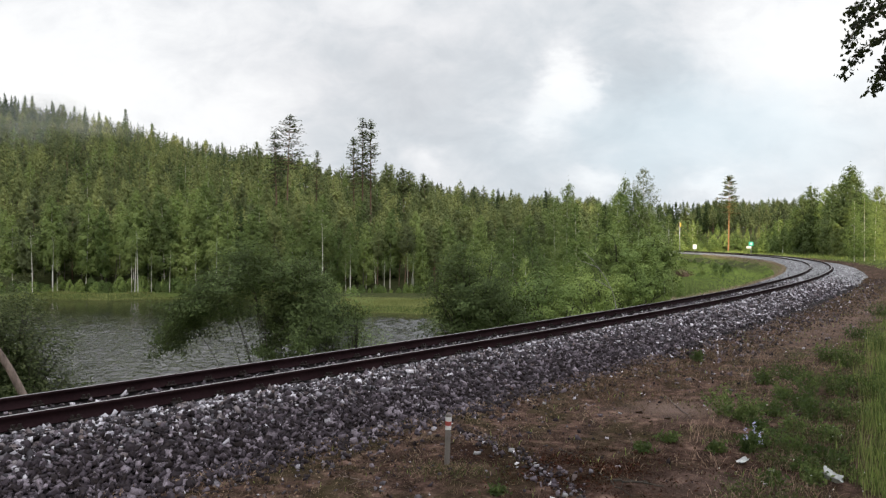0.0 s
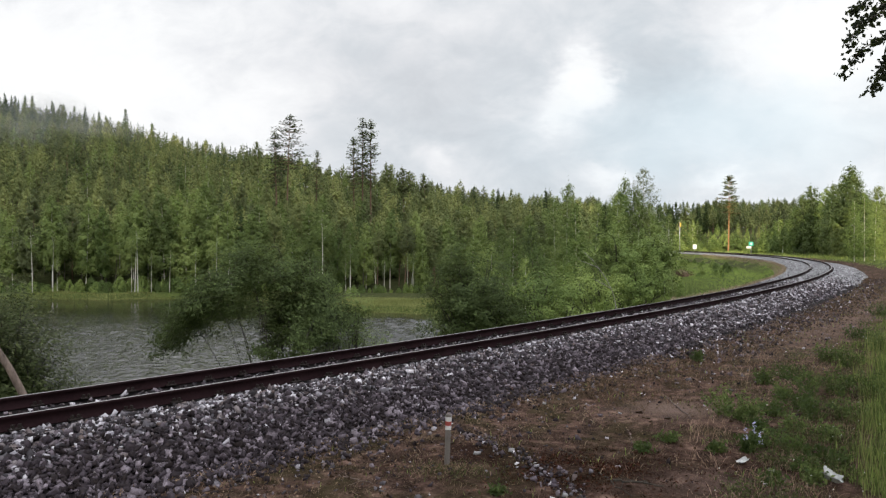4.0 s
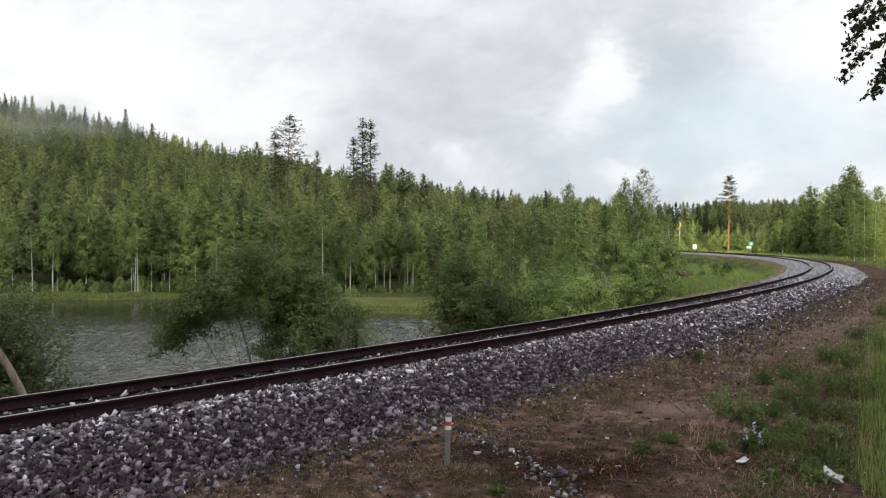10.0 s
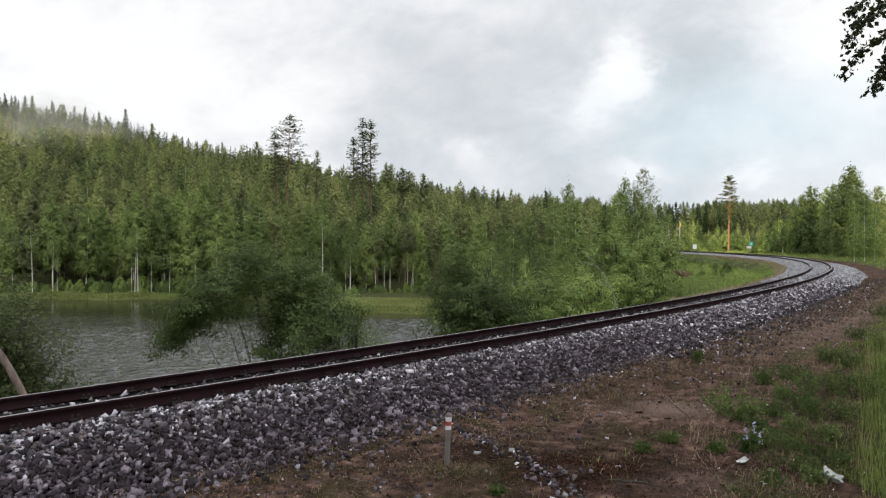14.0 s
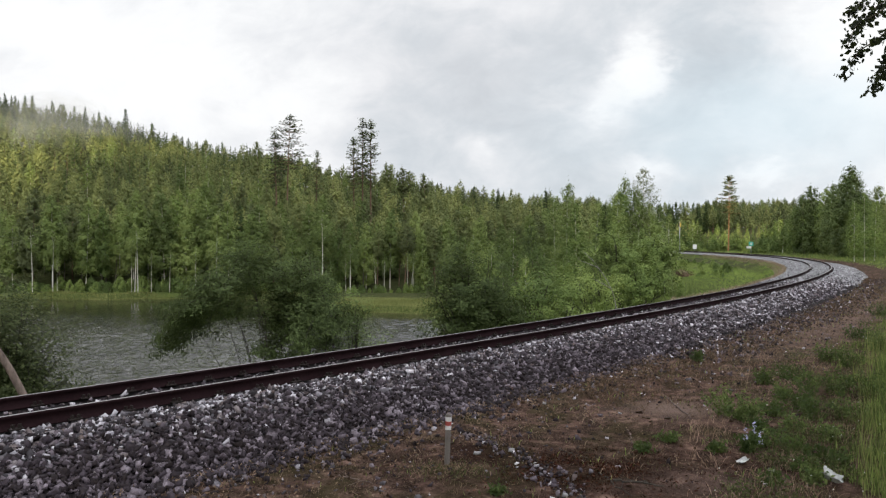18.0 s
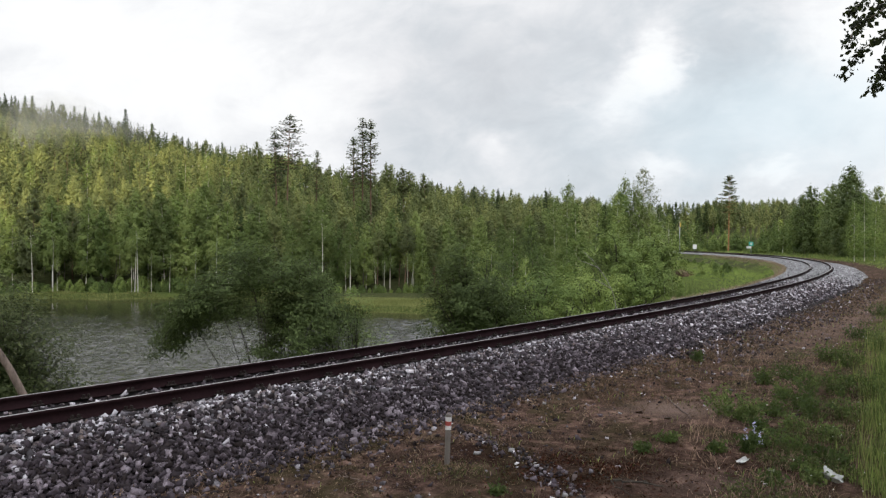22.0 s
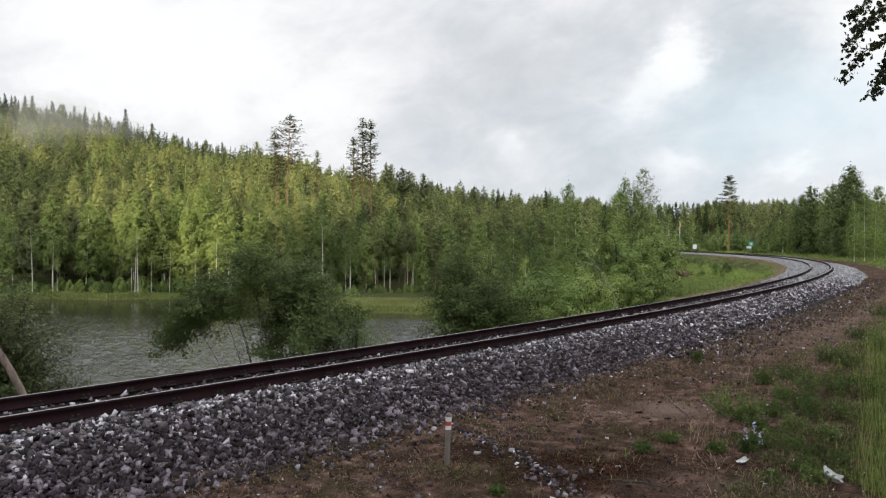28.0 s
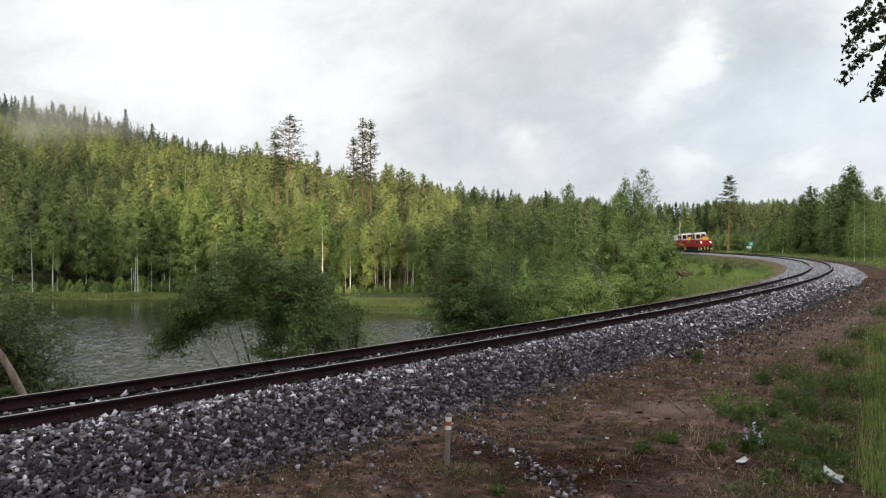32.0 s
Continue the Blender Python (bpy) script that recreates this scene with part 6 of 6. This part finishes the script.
def marker_post():
    x, y = on_soil(791, 822)
    ob = new("marker_post")
    ob.matrix_basis = pose(x, y, float(ground_z(x, y)[0][0]), 0, 2.0)
    k = y / 1200
    for name, z0, z1, r, mat in (("shaft", -8, 62, 4.9, M_POST), ("lower_band", 62, 69, 5.4, M_BAND_WHITE), ("red_band", 69, 76.5, 5.5, M_BAND_RED), ("upper_band", 76.5, 84, 5.4, M_BAND_WHITE), ("cap", 84, 89, 4.8, M_POST)):
        bm = bmesh.new()
        cyl_bm(bm, r * k, (z1 - z0) * k, (0, 0, (z0 + z1) / 2 * k), "z", 20, 0, r * k * (0.8 if name == "cap" else 1.0))
        part(name, from_bm(name, bm, mat, False), ob, label={"red_band": "red painted band", "lower_band": "white painted band", "upper_band": "white painted band"}.get(name, ""))
    tagged(ob, "short grey wooden marker post with red and white bands", "marker post")


marker_post()


def sign(name, t, d, foot_rise, boards, mast_top, label, r=0.05):
    """Boards on a post: each (slope offset, low rise, high rise, width in slope, material, name)."""
    x, y = t * d, d
    z = float(ground_z(x, y)[0][0])
    ob = new(name)
    ob.matrix_basis = pose(x, y, z)
    top = EYE[2] + mast_top * d - z
    bm = bmesh.new()
    cyl_bm(bm, r, top + 0.3, (0, 0, top / 2 - 0.15), "z", 12)
    part("post", from_bm("post", bm, M_STEEL, True), ob)
    for off, lo, hi, w, mat, nm in boards:
        z0, z1 = EYE[2] + lo * d - z, EYE[2] + hi * d - z
        bm = bmesh.new()
        box_bm(bm, (w * d, 0.04, z1 - z0), (off * d, -0.08, (z0 + z1) / 2), 0.012)
        b = part(nm, from_bm(nm, bm, mat), ob)
        if mat is M_TEAL:
            bm = bmesh.new()
            for i in range(2):
                box_bm(bm, (w * d * 0.55, 0.01, (z1 - z0) * 0.14), (off * d, -0.107, z0 + (z1 - z0) * (0.36 + 0.3 * i)))
            part("bars", from_bm("bars", bm, M_WHITE), b)
    return tagged(ob, label, "railway sign")


sign("kilometre_sign", 0.4545, 141, 0, [(-0.0004, 0.0042, 0.0102, 0.0068, M_TEAL, "green_board"), (-0.0035, 0.0004, 0.0036, 0.0072, M_WHITE, "white_board")], 0.0102, "green and white lineside sign boards on a steel post")
sign("white_sign", 0.3713, 193, 0, [(0, -0.0004, 0.0062, 0.0058, M_WHITE, "number_board")], 0.0062, "square white lineside board beside the track")
sign("signal_mast", 0.3492, 215, 0, [(0.0004, 0.032, 0.0385, 0.0026, M_YELLOW, "head_board"), (-0.0012, 0.0325, 0.0375, 0.0018, M_DARK, "hood")], 0.0395, "tall slender signal mast with a yellow head", 0.11)


def guard_rail():
    ob = new("guard_rail")
    x0, y0 = 0.642 * 118, 118
    z = float(ground_z(x0, y0)[0][0])
    ob.matrix_basis = pose(x0, y0, z, 0, 0, -6)
    zz = EYE[2] + (440.5 - 453) / 1200 * 118 - z
    bm = bmesh.new()
    box_bm(bm, (9, 0.06, 0.30), (4.0, -0.06, max(zz, 0.5)), 0.02)
    part("beam", from_bm("beam", bm, M_STEEL), ob)
    for i in range(5):
        bm = bmesh.new()
        box_bm(bm, (0.10, 0.08, max(zz, 0.5) + 0.35), (0.2 + 2 * i, 0.02, (max(zz, 0.5) - 0.35) / 2), 0.01)
        part("post", from_bm("post", bm, M_STEEL), ob)
    tagged(ob, "grey steel guard rail behind the birches", "guard rail")


guard_rail()


# ---- birch whose branch hangs into view ----
def overhanging_birch():
    rng = np.random.default_rng(15)
    tree = new("birch_tree")
    x, y = 5.2, 4.7
    tree.location = (x, y, float(ground_z(x, y)[0][0]))
    z0 = tree.location.z
    t = np.linspace(0, 1, 10)
    p = np.stack([-0.25 * t ** 2 + 0.05 * np.sin(t * 7), 0.1 * np.sin(t * 5), -0.4 + 7.4 * t], -1)
    pcs = [tube(p, np.linspace(0.15, 0.06, 10), 12)]
    knot = np.array([4.15, 4.65, 4.75])
    base = np.array([x - 0.13, y, z0 + 4.6])
    pcs.append(tube(np.linspace(base, knot, 5) - np.array(tree.location), np.linspace(0.045, 0.022, 5), 7))
    v, f = join(pcs)
    part("trunk", mesh_from("trunk", v, f, M_BIRCH_BARK, smooth=True), tree)
    wood, cen, sz = [], [], []

    def at(px, py, d):
        return np.array([(px - 784) / 1200 * d, d, EYE[2] + (440.5 - py) / 1200 * d])

    runs = (((1640, -60), (1560, 22), (1515, 45), (1500, 82), 4.6), ((1640, -20), (1566, 62), (1520, 92), (1490, 132), 4.55), ((1650, 20), (1585, 95), (1560, 128), (1545, 160), 4.7),
            ((1600, -80), (1548, -20), (1520, 10), (1505, 25), 4.75), ((1660, 0), (1600, 60), (1570, 100), (1562, 140), 4.5), ((1620, -60), (1570, 0), (1540, 22), (1512, 62), 4.8))
    for *pts, d in runs:
        q = [knot] + [at(px, py, d + rng.normal() * 0.05) for px, py in pts]
        q = np.array(q)
        ti = np.linspace(0, len(q) - 1, 16)
        path = np.stack([np.interp(ti, np.arange(len(q)), q[:, j]) for j in range(3)], -1)
        wood.append(tube(path - knot, np.linspace(0.012, 0.0015, 16), 5))
        for i in range(5, 16):
            m = 14
            c = path[i] + rng.normal(size=(m, 3)) * np.array([0.024, 0.04, 0.02]) - np.array([0, 0, 0.012])
            cen.append(c - knot)
            sz.append(rng.uniform(0.026, 0.050, m))
    v, f = join(wood)
    branch = part("branch", mesh_from("branch", v, f, M_GREY_BARK, smooth=True), tree, Matrix.Translation(Vector(knot) - tree.location))
    c = np.concatenate(cen)
    v, f = leaves(c, np.concatenate(sz), rng, 0.72)
    part("leaves", mesh_from("leaves", v, f, M_BACKLIT_LEAF), branch, label="birch leaves coloured near black as a silhouette against the sky")
    tagged(tree, "birch with a thin leafy branch hanging in the wind", "tree")
    return branch


BRANCH = overhanging_birch()
BRANCH_HOME = BRANCH.matrix_basis.copy()


# ---- train ----
M_LOCO_RED = plain("red_loco_paint", (0.34, 0.018, 0.019), 0.35, 0, 3, 0.25)
M_LOCO_YEL = plain("yellow_loco_paint", (0.70, 0.50, 0.06), 0.35, 0, 3, 0.15)
M_LOCO_WHITE = plain("cream_loco_paint", (0.70, 0.68, 0.62), 0.4, 0, 3, 0.15)
M_ROOF = plain("dark_roof_paint", (0.085, 0.07, 0.07), 0.5, 0, 3, 0.2)
M_PANE = plain("dark_window_glass", (0.012, 0.014, 0.016), 0.08, 0, 5, 0.2)
M_HEADLIGHT = plain("lit_headlight", (1.0, 0.95, 0.82), 0.2, 0, 5, 0.0, 5.0)
M_WAGON = plain("pale_wagon_paint", (0.56, 0.60, 0.53), 0.5, 0, 3, 0.25)


def block(name, size, at, mat, parent, bevel=0.05, label="", taper=1.0):
    bm = bmesh.new()
    box_bm(bm, size, at, bevel, 0, taper)
    return part(name, from_bm(name, bm, mat), parent, label=label)


def bogie(parent, x):
    b = block("bogie", (3.2, 2.1, 0.35), (x, 0, 0.62), M_DARK, parent, 0.05)
    for dx in (-1.1, 1.1):
        for dy in (-0.76, 0.76):
            bm = bmesh.new()
            cyl_bm(bm, 0.48, 0.13, (x + dx, dy, 0.48), "y", 24)
            cyl_bm(bm, 0.30, 0.18, (x + dx, dy, 0.48), "y", 18)
            cyl_bm(bm, 0.10, 0.30, (x + dx, dy * 1.05, 0.48), "y", 12)
            part("wheel", from_bm("wheel", bm, M_DARK), b)
    return b


def locomotive():
    ob = new("locomotive")
    block("underframe", (13.4, 2.7, 0.38), (0, 0, 1.12), M_DARK, ob, 0.04)
    for s in (1, -1):
        block("side_skirt", (13.0, 0.10, 0.95), (0, s * 1.42, 1.62), M_LOCO_RED, ob, 0.03)
    block("front_hood", (4.9, 2.3, 1.6), (3.9, 0, 2.08), M_LOCO_RED, ob, 0.22)
    block("rear_hood", (4.6, 2.3, 1.6), (-4.1, 0, 2.08), M_LOCO_RED, ob, 0.22)
    nose = block("nose", (0.35, 2.75, 1.25), (6.55, 0, 2.0), M_LOCO_RED, ob, 0.12)
    block("upper_panel", (0.30, 1.5, 0.75), (6.48, 0, 3.02), M_LOCO_YEL, nose, 0.10, "yellow upper front panel", 0.8)
    block("hood_edge", (0.28, 2.1, 0.30), (6.36, 0, 3.45), M_LOCO_RED, nose, 0.10)
    for dy in (-1.05, -0.35, 0.35, 1.05):
        block("beam_stripe", (0.08, 0.26, 0.7), (6.74, dy, 0.85), M_LOCO_YEL if abs(dy) < 1 else M_LOCO_WHITE, ob, 0.02)
    block("tail", (0.35, 2.75, 1.15), (-6.55, 0, 1.95), M_LOCO_RED, ob, 0.12)
    cab = block("cab", (4.4, 2.9, 1.0), (0.1, 0, 2.35), M_LOCO_RED, ob, 0.10, "red lower cab")
    upper = block("upper_cab", (4.3, 2.5, 1.65), (0.1, 0, 3.56), M_LOCO_WHITE, cab, 0.22, "cream upper cab with rounded edges")
    block("roof", (3.9, 2.2, 0.16), (0.1, 0, 4.40), M_ROOF, cab, 0.07)
    for sd in (1, -1):
        for dx in (-0.95, 1.15):
            block("side_window", (1.5, 0.06, 1.05), (dx, sd * 1.24, 3.52), M_PANE, upper, 0.02, "dark cab window")
    for e in (-2.06, 2.26):
        for dy in (-0.56, 0.56):
            block("end_window", (0.06, 0.86, 0.95), (e, dy, 3.52), M_PANE, upper, 0.02, "dark cab window")
    for s in (1, -1):
        block("handrail", (12.6, 0.05, 0.05), (0, s * 1.42, 2.5), M_LOCO_YEL, ob, 0.01)
        for dx in (-6.2, -3.2, 3.2, 6.2):
            block("rail_post", (0.05, 0.05, 0.5), (dx, s * 1.42, 2.25), M_LOCO_YEL, ob, 0.01)
            block("steps", (0.45, 0.18, 0.75), (dx * 0.98, s * 1.38, 0.75), M_LOCO_YEL if dx > 6 else M_DARK, ob, 0.02)
        for e in (6.76, -6.76):
            bm = bmesh.new()
            cyl_bm(bm, 0.11, 0.5, (e, s * 0.9, 1.05), "x", 14)
            cyl_bm(bm, 0.24, 0.07, (e + 0.26 * (1 if e > 0 else -1), s * 0.9, 1.05), "x", 18)
            part("buffer", from_bm("buffer", bm, M_DARK), ob)
        bm = bmesh.new()
        cyl_bm(bm, 0.12, 0.10, (6.76, s * 0.98, 2.2), "x", 18)
        part("headlight", from_bm("headlight", bm, M_HEADLIGHT), nose, label="lit round headlight")
    for i, dx in enumerate((2.4, 3.4, 4.4, 5.3)):
        for s in (1, -1):
            block("hood_louvre", (0.75, 0.04, 0.7), (dx, s * 1.165, 2.3), M_DARK, ob, 0.01)
    bm = bmesh.new()
    cyl_bm(bm, 0.2, 0.5, (-2.6, 0, 3.05), "z", 14)
    part("exhaust", from_bm("exhaust", bm, M_DARK), ob)
    block("plough", (0.25, 2.4, 0.45), (6.55, 0, 0.55), M_DARK, ob, 0.05)
    block("fuel_tank", (2.6, 2.4, 0.6), (0, 0, 0.72), M_DARK, ob, 0.1)
    bogie(ob, 4.0)
    bogie(ob, -4.0)
    ob.scale = (1.1, 1.13, 1.15)
    return tagged(ob, "red diesel locomotive with cream cab and yellow front", "locomotive", "coupled train")


def wagon():
    ob = new("goods_wagon")
    block("underframe", (13.6, 2.6, 0.3), (0, 0, 1.1), M_DARK, ob, 0.04)
    body = block("body", (13.6, 2.9, 2.45), (0, 0, 2.5), M_WAGON, ob, 0.10)
    block("roof", (13.8, 2.95, 0.34), (0, 0, 3.82), M_WAGON, ob, 0.16)
    for s in (1, -1):
        for i in range(9):
            block("rib", (0.10, 0.06, 2.3), (-6.4 + 1.6 * i, s * 1.47, 2.5), M_WAGON, body, 0.01)
        block("sliding_door", (3.0, 0.07, 2.25), (0, s * 1.49, 2.48), M_WAGON, ob, 0.02)
    bogie(ob, 4.6)
    bogie(ob, -4.6)
    ob.scale = (1.1, 1.13, 1.15)
    return tagged(ob, "pale grey covered goods wagon with ribbed sides", "wagon", "coupled train")


LOCOS = [locomotive()]
LOCOS.append(copy_thing(LOCOS[0], pose(0, 0, 0)))
WAGON = wagon()


def train_pose(s_mid, half=4.0):
    """Pose of a vehicle that runs towards falling s, its middle at s_mid."""
    a, b = on_track(np.array([s_mid - half, s_mid + half]), np.zeros(2))
    c = (a + b) / 2
    d = a - b
    return pose(c[0], c[1], c[2], 0, math.degrees(-math.atan2(d[2], math.hypot(d[0], d[1]))), math.degrees(math.atan2(d[1], d[0]))) @ pose(0, 0, 0, math.degrees(math.atan(CANT)))


# ---- mist on the hill ----
def mist_material():
    m = Nodes("hill_mist", 1.0, 0, 0)
    m.color((0.37, 0.38, 0.395))
    co = m.coords()
    ln = m.node("ShaderNodeVectorMath")
    ln.operation = "LENGTH"
    m.set(ln, 0, m.mapped(co, (1, 0.0, 1)))
    fall = m.ramp(ln.outputs["Value"], [(0.0, 1.0), (0.45, 0.55), (0.98, 0.0)])
    a = m.math("MULTIPLY", fall, m.ramp(m.noise(2.2, 4, 0.55, co), [(0.3, 0.1), (0.7, 1.0)]))
    a = m.math("MULTIPLY", a, 0.42)
    tr = m.node("ShaderNodeBsdfTransparent")
    df = m.node("ShaderNodeBsdfTranslucent", Color=(0.37, 0.38, 0.395))
    half = m.node("ShaderNodeMixShader", Fac=0.5)
    m.t.links.new(m.bsdf.outputs[0], half.inputs[1])
    m.t.links.new(df.outputs[0], half.inputs[2])
    mx = m.node("ShaderNodeMixShader", Fac=a)
    m.t.links.new(tr.outputs[0], mx.inputs[1])
    m.t.links.new(half.outputs[0], mx.inputs[2])
    m.t.links.new(mx.outputs[0], m.out.inputs[0])
    return m.mat


M_MIST = mist_material()
MISTS = []
for t, rise, d, sx, sz in ((-0.585, 0.185, 262, 24, 13), (-0.52, 0.166, 285, 26, 8), (-0.63, 0.150, 235, 16, 18)):
    bm = bmesh.new()
    bmesh.ops.create_icosphere(bm, subdivisions=4, radius=1.0)
    ob = new("mist_patch", from_bm("mist_patch", bm, M_MIST, True))
    home = Matrix.Translation((t * d, d, EYE[2] + rise * d))
    ob.matrix_basis = home @ Matrix.Diagonal((sx, 5, sz, 1))
    tagged(ob, "thin grey mist drifting over the hillside forest", "mist", "mist on the hill")
    MISTS.append((ob, home))


# ---- what moves ----
def motions():
    walk(sky, [(0, pose(0, 0, 2.15)), (32, pose(345, 0, 75))])
    walk(bank, [(0, pose(0, 0, 0)), (14, pose(66, 0, 0)), (18, pose(95, 0, 0)), (22, pose(128, 0, 0)), (25, pose(156, 0, 0)), (28, pose(178, 0, 0)), (32, pose(203, 0, 0))])
    walk(bank_slow, [(0, pose(0, 0, 0)), (16, pose(20, 0, 0)), (20, pose(45, 0, 0)), (24, pose(100, 0, 0)), (32, pose(205, 0, 0))])
    walk(bank_left, [(0, pose(0, 0, 0)), (20, pose(52, 0, 0)), (32, pose(98, 0, 0))])
    walk(bank_far, [(0, pose(0, 0, 0)), (32, pose(150, 0, 0))])
    walk(bank_right, [(0, pose(0, 0, 0)), (32, pose(20, 0, 0))])
    walk(water, [(0, pose(0, 0, 0)), (32, pose(9, -4, 0))])
    for ob, home in MISTS:
        walk(ob, [(0, home), (32, Matrix.Translation((5, 0, 1)) @ home)])
    # the branch in the wind: seconds, sideways and downward shift in millimetres
    rows = []
    for t, dx, dz in ((0, 4, 0), (0.5, 60, -40), (1, 66, -50), (1.5, 40, -20), (2, 30, 10), (2.5, 20, 8), (3, 60, -15), (4, 55, -25), (5, 50, -30), (6, 50, -35), (7, 55, -70), (8, 12, -30), (9, 8, 4), (10, 22, -30),
                      (11, -4, 4), (12, 0, 4), (13, -4, 4), (14, -4, 4), (16, 0, 2), (18, 0, 4), (20, -10, 6), (22, -4, 4), (24, -22, 6), (25, -26, 20), (27, 0, -10), (28, 12, -30), (29, 8, -45), (30, 4, -45), (31, 28, -60), (32, 26, -45)):
        rows.append((t, Matrix.Translation((dx / 1000, 0, dz / 1000)) @ BRANCH_HOME @ pose(0, 0, 0, dx * 0.02, dx * 0.03, 0)))
    walk(BRANCH, rows)
    # bushes rock a little
    for ob, ph in ((WILLOW, 0.0), (RIGHT_BUSH, 1.7), (LEFT_BUSH, 3.1)):
        home = ob.matrix_basis.copy()
        walk(ob, [(t, home @ pose(0, 0, 0, 0.3 * math.sin(t * 0.9 + ph), 0.55 * math.sin(t * 0.7 + ph) + 0.3 * math.sin(t * 1.9 + ph))) for t in range(0, 33)])
    # train: its front runs at 14.8 m/s
    times = [0, 4, 8, 12, 16, 20, 23, 26, 28, 29, 29.5, 30, 30.5, 31, 31.5, 32]
    for ob, back in ((LOCOS[0], 7.4), (LOCOS[1], 23.0), (WAGON, 38.7)):
        walk(ob, [(t, train_pose(179.5 + 14.8 * (32 - t) + back)) for t in times])


motions()
